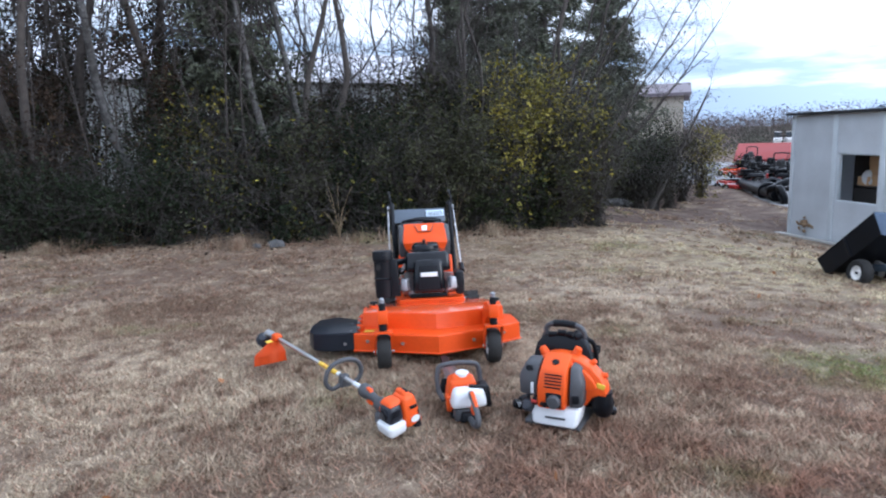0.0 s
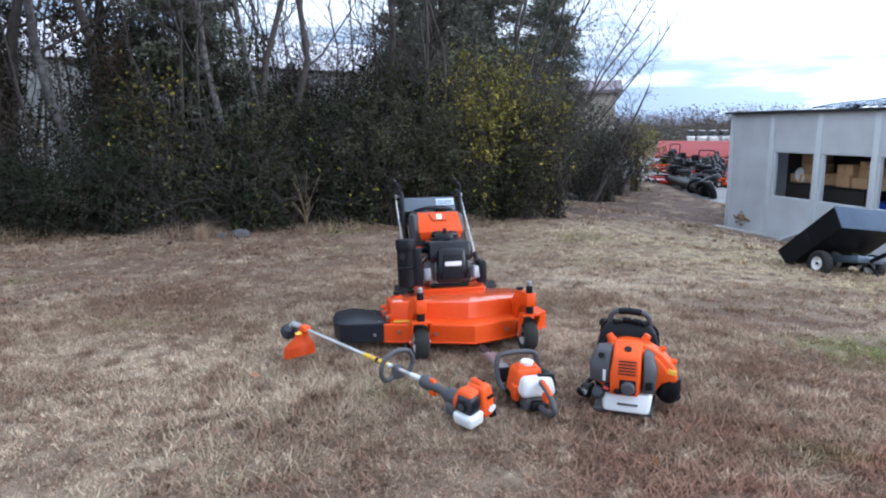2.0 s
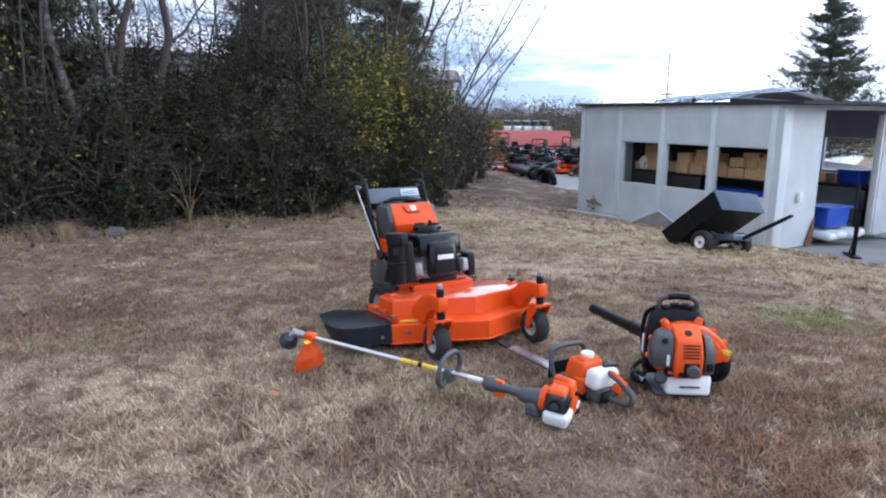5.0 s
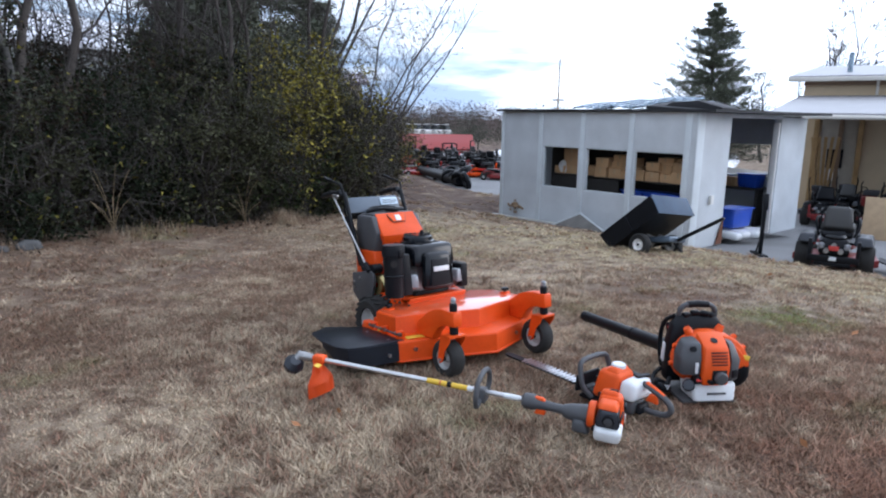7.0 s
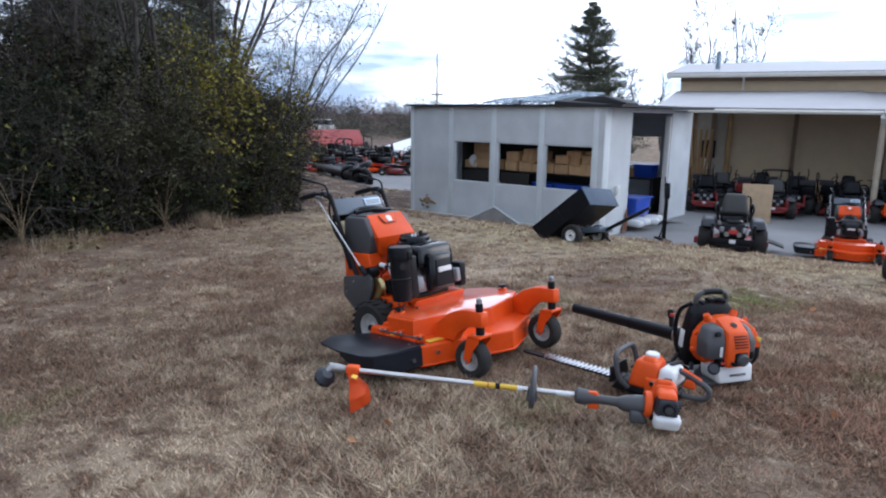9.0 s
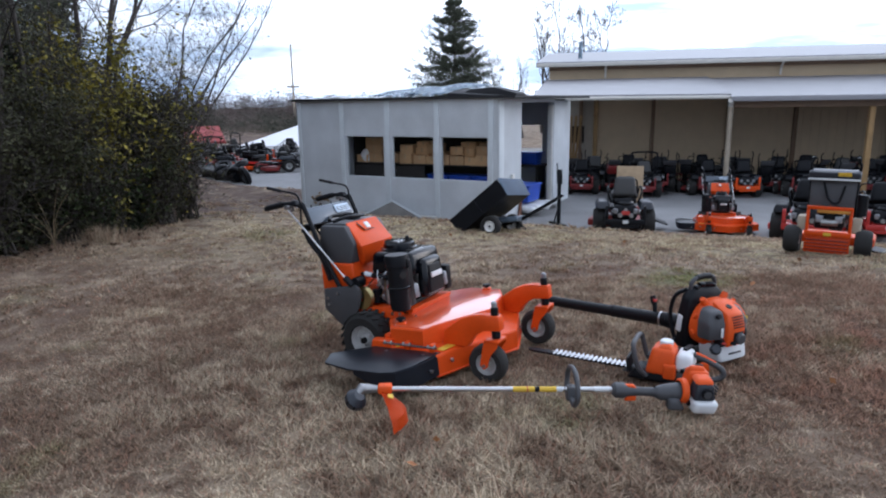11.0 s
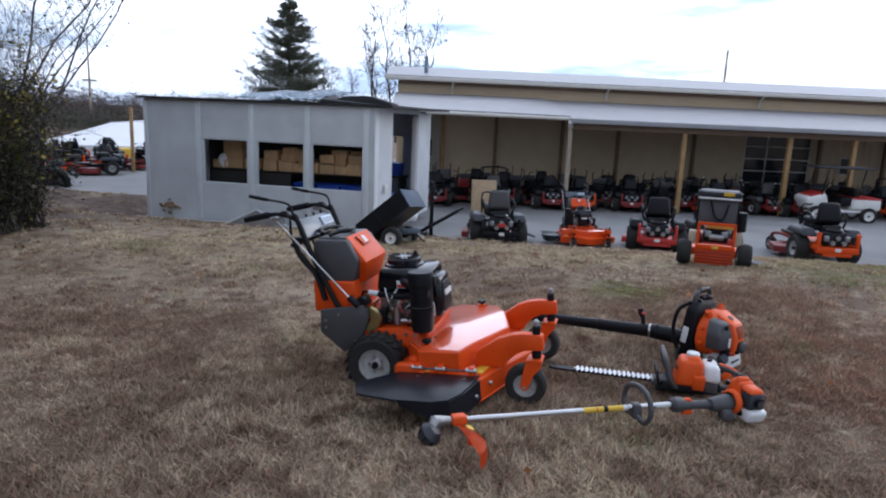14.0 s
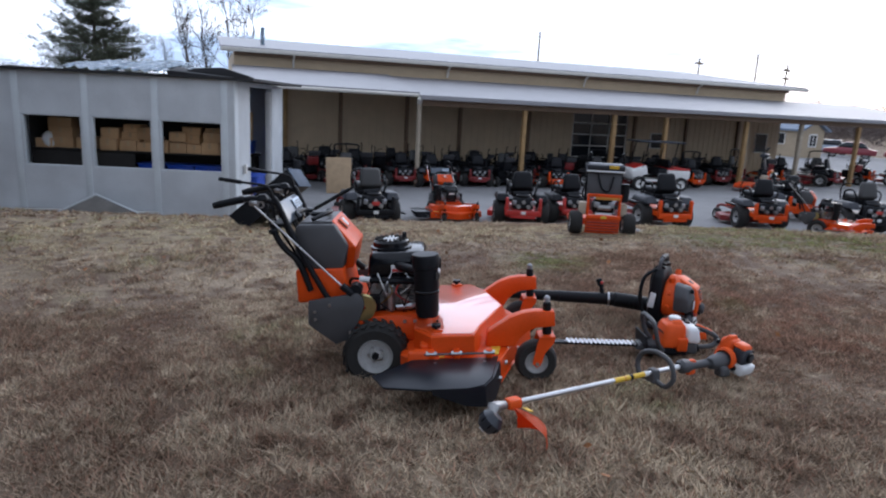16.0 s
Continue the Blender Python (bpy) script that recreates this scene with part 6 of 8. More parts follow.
def shrub(base, h, w, n, leaf, label, stems=26, size=(0.035, 0.08), group="shrubs at the wood's edge"):
    """Many thin arching stems with leaves scattered along and round them."""
    e = thing("shrub", pose(*base), label, "shrub", group)
    rows, nodes = [], []
    for k in range(stems):
        a = RNG.uniform(0, 2 * math.pi)
        out = RNG.uniform(0.15, 1.0) * w
        hh = h * RNG.uniform(0.55, 1.08) * (1.1 - 0.45 * out / w)
        p = np.array([RNG.normal() * 0.12, RNG.normal() * 0.12, -0.05])
        for i in range(7):
            t = (i + 1) / 7
            q = np.array([math.cos(a) * out * t ** 1.3, math.sin(a) * out * t ** 1.3, hh * (t - 0.12 * t * t * t)]) + RNG.normal(size=3) * 0.06 * w
            rows.append((*p, 0.016 * (1.15 - t) + 0.003, *q, 0.016 * (1.02 - t) + 0.003))
            for _ in range(3):
                z = q + RNG.normal(size=3) * np.array([0.28, 0.28, 0.2]) * w * 0.7
                rows.append((*q, 0.005, *z, 0.002))
                nodes.append(z)
            nodes.append(q)
            p = q
    v, f = sticks(rows, 3)
    soup("stem_tangle", v, f, TWIG, e)
    nodes = np.array(nodes)
    wgt = np.clip(nodes[:, 2] / h, 0.15, 1) * (RNG.uniform(0, 1, len(nodes)) < 0.33)
    idx = RNG.choice(len(nodes), n, p=wgt / wgt.sum())
    c = nodes[idx] + RNG.normal(size=(n, 3)) * 0.085 * max(0.7, w)
    c[:, 2] = np.maximum(c[:, 2], 0.03)
    v, f = leaf_cloud(c, size, 0.55)
    soup("leaves", v, f, leaf, e)
    return e


# yellow-green shrub clump on the corner, darker olive ones behind and below
for x, y, h, w, n, lf, lab in (
    (8.5, 10.2, 3.7, 1.3, 2300, LEAF_YELLOW, "tall shrub with thinning yellow-green leaves"),
    (9.1, 10.1, 3.2, 1.2, 2300, LEAF_YELLOW, "tall shrub with thinning yellow-green leaves"),
    (9.6, 10.7, 4.4, 1.4, 2300, LEAF_YELLOW, "tall open shrub with yellow leaves"),
    (8.0, 11.0, 2.6, 1.1, 5200, LEAF_OLIVE, "olive shrub behind yellow ones"),
    (8.9, 10.4, 1.9, 1.0, 4800, LEAF_GREEN, "low green shrub under yellow ones"),
    (7.3, 10.1, 1.5, 0.9, 4200, LEAF_GREEN, "low green shrub at the foot of the wood"),
    (8.4, 9.75, 1.3, 0.8, 3600, LEAF_GREEN, "low green shrub at the foot of the wood"),
    (9.2, 11.2, 3.6, 1.1, 6500, LEAF_OLIVE, "tall olive shrub thinning for winter"),
    (6.9, 10.4, 2.4, 0.9, 5500, LEAF_OLIVE, "olive shrub at the foot of thin trees"),
    (6.4, 10.9, 2.0, 0.9, 4500, LEAF_DARK, "dark evergreen shrub at the wood edge"),
    (5.4, 11.3, 2.2, 1.0, 4500, LEAF_DARK, "dark evergreen shrub at the wood edge"),
    (4.4, 11.5, 1.9, 0.9, 4000, LEAF_OLIVE, "low olive shrub at the wood edge"),
    (3.0, 12.6, 2.6, 1.1, 700, LEAF_YELLOW, "shrub with sparse yellow leaves"),
    (2.0, 12.0, 1.6, 0.9, 4500, LEAF_DARK, "low dark evergreen shrub at the wood edge"),
    (0.9, 12.1, 1.4, 0.9, 5000, LEAF_DARK, "low dark evergreen shrub at the wood edge"),
    (0.0, 12.4, 1.5, 1.0, 5000, LEAF_DARK, "low dark evergreen shrub at the wood edge"),
    (-1.2, 12.9, 1.8, 1.1, 4500, LEAF_DARK, "low dark evergreen shrub at the wood edge"),
    (0.2, 13.0, 3.0, 1.0, 3000, LEAF_BROWN, "shrub still holding brown leaves"),
    (5.0, 12.6, 2.3, 1.2, 4000, LEAF_BROWN, "shrub still holding brown leaves"),
    (6.8, 12.4, 2.4, 1.2, 4500, LEAF_OLIVE, "tall olive shrub at the wood edge"),
    (10.4, 12.2, 3.2, 1.1, 4500, LEAF_OLIVE, "tall olive shrub at the wood edge"),
    (11.5, 12.8, 2.6, 1.1, 4500, LEAF_DARK, "dark evergreen shrub at the wood edge"),
    (13.0, 13.9, 2.3, 1.2, 4200, LEAF_DARK, "dark evergreen shrub at the wood edge"),
    (15.0, 14.8, 2.0, 1.2, 4200, LEAF_OLIVE, "olive shrub among fallen branches"),
    (8.75, 9.35, 2.2, 0.8, 3600, LEAF_OLIVE, "olive shrub on the corner of the wood"),
    (9.3, 9.45, 2.4, 0.9, 4200, LEAF_OLIVE, "olive shrub on the corner of the wood"),
    (9.5, 9.05, 2.5, 1.25, 1500, LEAF_OLIVE, "open shrub arching out over the lawn"),
    (9.2, 9.3, 3.4, 1.1, 900, LEAF_YELLOW, "open shrub with a few yellow leaves"),
    (6.1, 10.5, 2.7, 1.0, 3600, LEAF_OLIVE, "grey-olive shrub among thin trunks"),
    (7.1, 10.2, 3.0, 1.0, 3600, LEAF_OLIVE, "grey-olive shrub among thin trunks"),
    (7.8, 10.0, 2.6, 0.9, 1200, LEAF_YELLOW, "thin shrub with yellow-green leaves"),
    (9.5, 9.9, 3.0, 1.0, 5200, LEAF_OLIVE, "tall olive shrub thinning for winter"),
    (10.0, 10.3, 2.8, 1.1, 5200, LEAF_OLIVE, "tall olive shrub thinning for winter"),
    (10.6, 11.2, 2.6, 1.0, 2600, LEAF_OLIVE, "bare tangled shrub beside the earth track"),
    (11.6, 11.9, 2.4, 1.0, 2200, LEAF_OLIVE, "bare tangled shrub beside the earth track"),
    (12.6, 12.6, 2.6, 1.2, 1800, LEAF_OLIVE, "bare tangled shrub beside the earth track"),
    (14.0, 13.2, 2.6, 1.2, 2000, LEAF_OLIVE, "bare tangled shrub beside the earth track"),
    (15.2, 12.9, 2.8, 1.3, 3200, LEAF_DARK, "dark shrub over fallen branches"),
    (16.6, 13.4, 3.2, 1.3, 3200, LEAF_OLIVE, "dark shrub over fallen branches"),
    (18.0, 14.0, 3.2, 1.4, 3400, LEAF_DARK, "dark shrub over fallen branches"),
    (19.8, 14.8, 3.0, 1.4, 3200, LEAF_BROWN, "shrub holding rusty brown leaves"),
    (21.5, 15.3, 3.0, 1.3, 3000, LEAF_YELLOW, "small tree with yellow-brown leaves"),
    (17.0, 15.6, 1.8, 1.2, 4000, LEAF_DARK, "dark evergreen shrub at the wood edge"),
    (19.0, 16.0, 1.7, 1.2, 3500, LEAF_DARK, "dark evergreen shrub at the wood edge"),
):
    y -= 0.45 if x < 8 else 0.2 if x < 9.0 else 0
    shrub((x, y, gz(x, y)), h, w, n, lf, lab, size=(0.045, 0.10) if lf is LEAF_YELLOW else (0.03, 0.075))


def cedar(base, h, w, n, label):
    """A cone of drooping sprays round a straight trunk, with gaps between the tiers."""
    e = thing("cedar_tree", pose(*base), label, "tree", "evergreen trees")
    v, f = sticks([(0, 0, -0.1, h * 0.022, 0, 0, h * 0.5, h * 0.012), (0, 0, h * 0.5, h * 0.012, 0, 0, h * 0.98, 0.01)], 8)
    soup("trunk", v, f, BARK, e, smooth=True)
    rows, nodes = [], []
    nb = int(70 + h * 8)
    for k in range(nb):
        t = 0.05 + 0.93 * (k / nb) ** 0.9
        L = w * (1 - t) ** 0.95 * RNG.uniform(0.62, 1.12) + 0.10
        a = RNG.uniform(0, 2 * math.pi)
        p = np.array([0, 0, h * t])
        for i in range(5):
            s = (i + 1) / 5
            q = np.array([math.cos(a) * L * s, math.sin(a) * L * s, h * t + L * (0.30 * s - 0.05 * s * s)]) + RNG.normal(size=3) * 0.04 * L
            rows.append((*p, 0.02 * (1.1 - s) * h / 6, *q, 0.02 * (1 - s) * h / 6 + 0.003))
            nodes.append((*q, 0.10 * L + 0.05))
            p = q
    v, f = sticks(rows, 3)
    soup("branchwork", v, f, TWIG, e)
    nodes = np.array(nodes)
    wt = np.tile(np.array([0.5, 0.8, 1.1, 1.3, 1.3]), len(nodes) // 5) * nodes[:, 3]
    i = RNG.choice(len(nodes), n, p=wt / wt.sum())
    c = nodes[i, :3] + RNG.normal(size=(n, 3)) * nodes[i, 3:4] * np.array([1, 1, 0.55])
    v, f = leaf_cloud(c, (0.008 * h + 0.04, 0.013 * h + 0.09), 0.30, 0.35, True)
    soup("needles", v, f, CEDAR, e)
    return e


cedar((15.0, 16.6, gz(15.0, 16.6)), 9.5, 2.9, 42000, "dark green cedar at the end of the wood")
cedar((11.2, 14.6, gz(11.2, 14.6)), 8.0, 2.3, 36000, "tall dark green cedar in the wood")
cedar((9.4, 14.0, gz(9.4, 14.0)), 5.6, 1.5, 16000, "dark green cedar in the wood")
cedar((4.0, 13.6, gz(4.0, 13.6)), 7.2, 1.9, 24000, "dark cedar behind bare trunks")
cedar((18.3, 17.2, gz(18.3, 17.2)), 8.4, 2.7, 40000, "dark green cedar beside the earth track")


def old_cedar(base, h, w, n, label):
    """An old cedar: ragged ascending limbs, each forking into sprays, with sky between them and a sharp leader."""
    e = thing("tall_cedar", pose(*base), label, "tree", "evergreen trees")
    v, f = sticks([(0, 0, -0.1, 0.24, 0, 0, h * 0.55, 0.11), (0, 0, h * 0.55, 0.11, 0.05, 0, h, 0.012)], 8)
    soup("trunk", v, f, BARK, e, smooth=True)
    rows, nodes = [], []
    for k in range(260):
        t = float(np.clip(0.05 + 0.94 * (k / 260) ** 1.15 + RNG.normal() * 0.02, 0.04, 0.99))
        reach = w * (1 - t) ** 0.84 * (0.42 + 0.62 * RNG.uniform() ** 0.8) + 0.05
        a = RNG.uniform(0, 2 * math.pi)
        p = np.array([0, 0, h * t])
        rise = RNG.uniform(-0.05, 0.65)
        for i in range(6):
            u = (i + 1) / 6
            q = np.array([math.cos(a) * reach * u, math.sin(a) * reach * u, h * t + reach * rise * u * u]) + RNG.normal(size=3) * 0.025 * reach
            rows.append((*p, 0.045 * (1.1 - u) * (1 - t) + 0.008, *q, 0.045 * (1 - u) * (1 - t) + 0.006))
            if u > 0.3:
                for _ in range(3):
                    b = a + RNG.choice((-1, 1)) * RNG.uniform(0.5, 1.0)
                    m = reach * RNG.uniform(0.12, 0.26) * (1.25 - 0.6 * u) + 0.06
                    z = q + np.array([math.cos(b) * m, math.sin(b) * m, m * RNG.uniform(0.1, 0.8)])
                    rows.append((*q, 0.010, *z, 0.004))
                    nodes += [(*((q + z) / 2), 0.05 + 0.035 * reach), (*z, 0.04 + 0.03 * reach)]
            nodes.append((*q, 0.03 + 0.03 * reach))
            p = q
    v, f = sticks(rows, 3)
    soup("branchwork", v, f, TWIG, e)
    nodes = np.array(nodes)
    i = RNG.choice(len(nodes), n, p=nodes[:, 3] / nodes[:, 3].sum())
    c = nodes[i, :3] + RNG.normal(size=(n, 3)) * nodes[i, 3:4] * np.array([1.15, 1.15, 0.75])
    v, f = leaf_cloud(c, (0.06, 0.15), 0.30, 0.45, True)
    soup("needles", v, f, CEDAR, e)
    return e


old_cedar((44.6, 5.4, -1.3), 10.2, 4.7, 150000, "tall ragged grey-green cedar standing beyond the shed")

# tangled thicket filling the wood's edge
s = RNG.uniform(0, cum[-1], 26000)
back = RNG.uniform(0.15, 5.0, 26000)
tx, ty = edge_point(s, back)
tz = RNG.uniform(0, 1, 26000) ** 1.2 * np.clip(0.6 + back * 1.0, 0.5, 3.6)
d = RNG.normal(size=(26000, 3)) * np.array([0.25, 0.25, 0.30]) + np.array([0, 0, 0.10])
g0 = ground_z(tx, ty)
rows = np.stack([tx, ty, g0 + tz, np.full_like(tx, 0.008), tx + d[:, 0], ty + d[:, 1], g0 + tz + d[:, 2], np.full_like(tx, 0.003)], 1)
v, f = sticks(rows, 3)
soup("thicket", v, f, TWIG, None, "tangle of bare brown twigs along the wood", "brushwood", "stuff")


def lumps(x, y, z):
    """Uneven masses of foliage with hollows between them, from about -1 to 1."""
    a = np.sin(2.3 * x + 1.4 * np.sin(1.9 * y + 0.7 * z)) * np.sin(2.9 * z + 1.1 * np.sin(1.3 * x))
    b = np.sin(5.1 * x - 2.2 * z + 1.3) * np.sin(4.3 * y + 3.7 * z + 0.8 * np.sin(3.1 * x))
    return 0.6 * a + 0.5 * b


def thicket_leaves(n, lo, hi, top, material, label, s0, s1, size, low=0.0, gap=-0.15):
    s = RNG.uniform(s0, s1, n)
    # leaves gather in clumps
    s = s + 0.5 * np.sin(s * 3.1) * RNG.uniform(0, 1, n)
    b = RNG.uniform(lo, hi, n)
    x, y = edge_point(np.clip(s, 0, cum[-1]), b)
    crest = np.minimum(top, 0.45 + b * 1.6) * (0.86 + 0.14 * np.sin(s * 2.3 + b) + 0.10 * np.sin(s * 5.9 - b * 2))
    z = ground_z(x, y) + low + RNG.uniform(0, 1, n) * np.maximum(crest - low, 0.05)
    z = np.maximum(z, ground_z(x, y) + 0.02)
    ok = lumps(x, y, z) > gap
    v, f = leaf_cloud(np.stack([x, y, z], 1)[ok], size, 0.6, 0.0, True)
    soup("undergrowth", v, f, material, None, label, "undergrowth", "stuff")


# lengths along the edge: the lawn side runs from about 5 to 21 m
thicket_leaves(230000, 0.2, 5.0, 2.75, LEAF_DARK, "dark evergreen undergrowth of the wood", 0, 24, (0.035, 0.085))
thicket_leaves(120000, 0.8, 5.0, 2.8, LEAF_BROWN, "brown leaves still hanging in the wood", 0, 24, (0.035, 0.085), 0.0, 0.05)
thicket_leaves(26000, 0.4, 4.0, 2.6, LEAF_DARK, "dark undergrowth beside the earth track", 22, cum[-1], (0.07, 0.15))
thicket_leaves(30000, 0.1, 3.0, 2.6, LEAF_OLIVE, "olive undergrowth of the wood", 8, cum[-1], (0.04, 0.09), 0.0, 0.1)
thicket_leaves(2400, 0.2, 2.5, 2.8, LEAF_YELLOW, "scattered yellow leaves in the wood", 6, 24, (0.05, 0.10))
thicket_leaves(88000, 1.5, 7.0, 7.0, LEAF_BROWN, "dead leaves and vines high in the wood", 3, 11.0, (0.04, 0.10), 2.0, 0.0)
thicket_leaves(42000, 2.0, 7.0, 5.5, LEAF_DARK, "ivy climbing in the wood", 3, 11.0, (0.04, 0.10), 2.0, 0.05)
thicket_leaves(4000, 2.0, 6.0, 3.2, LEAF_OLIVE, "olive leaves high in the wood", 17.5, 24, (0.06, 0.13), 2.0)
# whips and saplings standing close behind the edge
rows = []
for k in range(220):
    x, y = edge_point(RNG.uniform(2, 13.2) if k < 190 else RNG.uniform(17, 23), RNG.uniform(1.0, 7.0))
    tk, tw, _ = tree_rows((x, y, gz(x, y)), RNG.uniform(4.0, 9.0), RNG.uniform(0.012, 0.035), (RNG.normal() * 0.5, RNG.normal() * 0.4), 2, 0.35, 8)
    rows += tk + tw
v, f = sticks(rows, 3)
soup("saplings", v, f, TWIG, None, "crowded bare saplings inside the wood", "saplings", "stuff")
# fallen leaves and litter along the foot of the wood
n = 1200
s = RNG.uniform(0, cum[-1], n)
x, y = edge_point(s, RNG.normal(size=n) * 0.35 + 0.15)
v, f = leaf_cloud(np.stack([x, y, ground_z(x, y) + 0.02], 1), (0.04, 0.09), 0.6)
soup("leaf_litter", v, f, LEAF_BROWN, None, "fallen brown leaves along the wood", "leaf litter", "stuff")


def rock(base, r, label):
    bm = bmesh.new()
    bmesh.ops.create_icosphere(bm, subdivisions=3, radius=r)
    for v in bm.verts:
        k = 1 + 0.28 * noise.noise(v.co * (2.2 / r) + Vector(base))
        v.co = Vector((v.co.x * k * 1.3, v.co.y * k, v.co.z * k * 0.75))
    return solo("rock", bm, ROCK, label, "rock", "rocks at the wood's edge", m=pose(*base, 0, 0, 40 * base[0]))


for x, y, r in ((3.40, 10.12, 0.11), (3.12, 10.2, 0.07), (9.2, 9.7, 0.15), (9.45, 9.75, 0.10), (14.0, 13.0, 0.18), (14.6, 13.2, 0.22), (15.4, 13.6, 0.2), (16.2, 14.0, 0.18)):
    rock((x, y, gz(x, y) + r * 0.35), r, "pale grey rock half sunk in leaf litter")
# dead weed stalks
for x, y in ((4.42, 9.92), (6.5, 9.55)):
    e = thing("dead_weed", pose(x, y, gz(x, y)), "tall dead straw-coloured weed stalk", "weed", "dead weeds")
    rows = []
    for k in range(9):
        a, hh = RNG.uniform(0, 6.28), RNG.uniform(0.35, 1.0) if x > 5 else RNG.uniform(0.4, 1.15)
        p = np.zeros(3)
        for i in range(5):
            t = (i + 1) / 5
            q = np.array([math.cos(a) * 0.25 * t * t, math.sin(a) * 0.25 * t * t, hh * t * (1 - 0.25 * t * (k % 3 == 0))])
            rows.append((*p, 0.0045, *q, 0.0035))
            p = q
    v, f = sticks(rows, 4)
    soup("dry_tuft", v, f, mat("straw", (0.21, 0.155, 0.09), 0.9), e)

# ---- machines in the yard ----


def rider(name, body, guard, deck_m, seat_m, label, bar=False, bag=False):
    """A zero-turn riding mower, rear towards local -y."""
    e = thing(name, Matrix(), label, "riding mower", "riding mowers in the yard")
    for s in (-1, 1):
        w = wheel(e, (s * 0.49, -0.45, 0.29), 0.29, 0.26, 0.14, "drive_wheel", RIM)
        wheel(e, (s * 0.42, 0.95, 0.15), 0.15, 0.13, 0.07, "caster_wheel", RIM)
        part("caster_arm", tube(curve([(s * 0.22, 0.45, 0.36), (s * 0.34, 0.80, 0.40), (s * 0.42, 0.93, 0.36), (s * 0.42, 0.95, 0.28)], 3), 0.035, 8), deck_m, e)
        part("fender", wedge(s * 0.44 - 0.16, s * 0.44 + 0.16, -0.74, 0.02, 0.58, 0.74, (0.04, 0.04, 0.10, 0.12), 0.05), body, e)
        part("control_lever", tube(curve([(s * 0.28, 0.05, 0.66), (s * 0.30, 0.10, 0.95), (s * 0.27, 0.06, 1.12), (s * 0.10, 0.04, 1.14)], 3), 0.016, 8), BLACK, e)
    part("chassis", box((0, 0.1, 0.38), (0.44, 1.7, 0.12), 0.02), guard, e)
    part("floor_pan", box((0, 0.55, 0.47), (0.62, 0.55, 0.05), 0.02), BLACK, e)
    eg = part("engine", wedge(-0.24, 0.24, -0.92, -0.55, 0.44, 0.70, (0.03, 0.03, 0.05, 0.02), 0.04), BLACK, e)
    part("engine_cover", lathe([(0.17, 0.69), (0.18, 0.73), (0.15, 0.77), (0, 0.78)], pose(0, -0.70, 0), 18), BLACK_GLOSS, eg)
    part("air_cleaner", tube([(-0.20, -0.66, 0.74), (0.14, -0.66, 0.76)], 0.065, 12), BLACK, eg)
    for s in (-1, 1):
        part("cylinder_head", box((s * 0.20, -0.90, 0.58), (0.09, 0.07, 0.10), 0.015, (0, 0, s * 18)), VALVE, eg)
        part("muffler", tube([(s * 0.11, -0.99, 0.50), (s * 0.11, -0.86, 0.50)], 0.045, 10), ALU, eg)
        part("bumper_post", box((s * 0.37, -0.95, 0.50), (0.06, 0.08, 0.40), 0.012), guard, e)
        part("frame_arm", box((s * 0.37, -0.74, 0.40), (0.05, 0.36, 0.10), 0.012), guard, e)
    part("rear_bumper", box((0, -0.97, 0.36), (0.80, 0.06, 0.12), 0.015), guard, e)
    part("bumper_lip", box((0, -0.98, 0.27), (0.56, 0.03, 0.06), 0.01), guard, e)
    part("badge", lathe([(0.045, 0), (0.045, 0.012), (0, 0.014)], pose(0.0, -0.935, 0.60, 90, 0, 0), 12), ALU, e)
    part("rear_plate", box((0, -1.003, 0.37), (0.11, 0.010, 0.07), 0.003), WHITE_PL, e)
    part("deck", prism([(-0.72, 0.10), (-0.62, 0.60), (-0.2, 0.78), (0.2, 0.78), (0.66, 0.58), (0.70, 0.10), (0.4, -0.06), (-0.4, -0.06)], 0.10, 0.24, bevel=0.02), deck_m, e)
    part("chute", box((0.84, 0.30, 0.18), (0.30, 0.42, 0.03), 0.01, (0, 18, 0)), BLACK, e)
    part("seat_base", box((0, -0.22, 0.72), (0.50, 0.50, 0.12), 0.04, seg=2), BLACK, e)
    part("seat", box((0, -0.20, 0.84), (0.54, 0.50, 0.14), 0.06, seg=3), seat_m, e)
    part("backrest", box((0, -0.46, 1.03), (0.50, 0.16, 0.42), 0.075, (-10, 0, 0), seg=4, taper=(0.80, 0.8)), seat_m, e)
    for s in (-1, 1):
        part("arm_rail", tube(curve([(s * 0.27, -0.52, 0.70), (s * 0.34, -0.50, 0.92), (s * 0.33, -0.36, 1.02), (s * 0.32, -0.10, 0.96), (s * 0.30, -0.04, 0.74)], 3), 0.022, 6), BLACK, e)
    if bar:
        part("roll_bar", tube(curve([(-0.42, -0.50, 0.55), (-0.42, -0.54, 1.35), (-0.34, -0.54, 1.52), (0.34, -0.54, 1.52), (0.42, -0.54, 1.35), (0.42, -0.50, 0.55)], 4), 0.03, 8), BLACK, e)
    return e


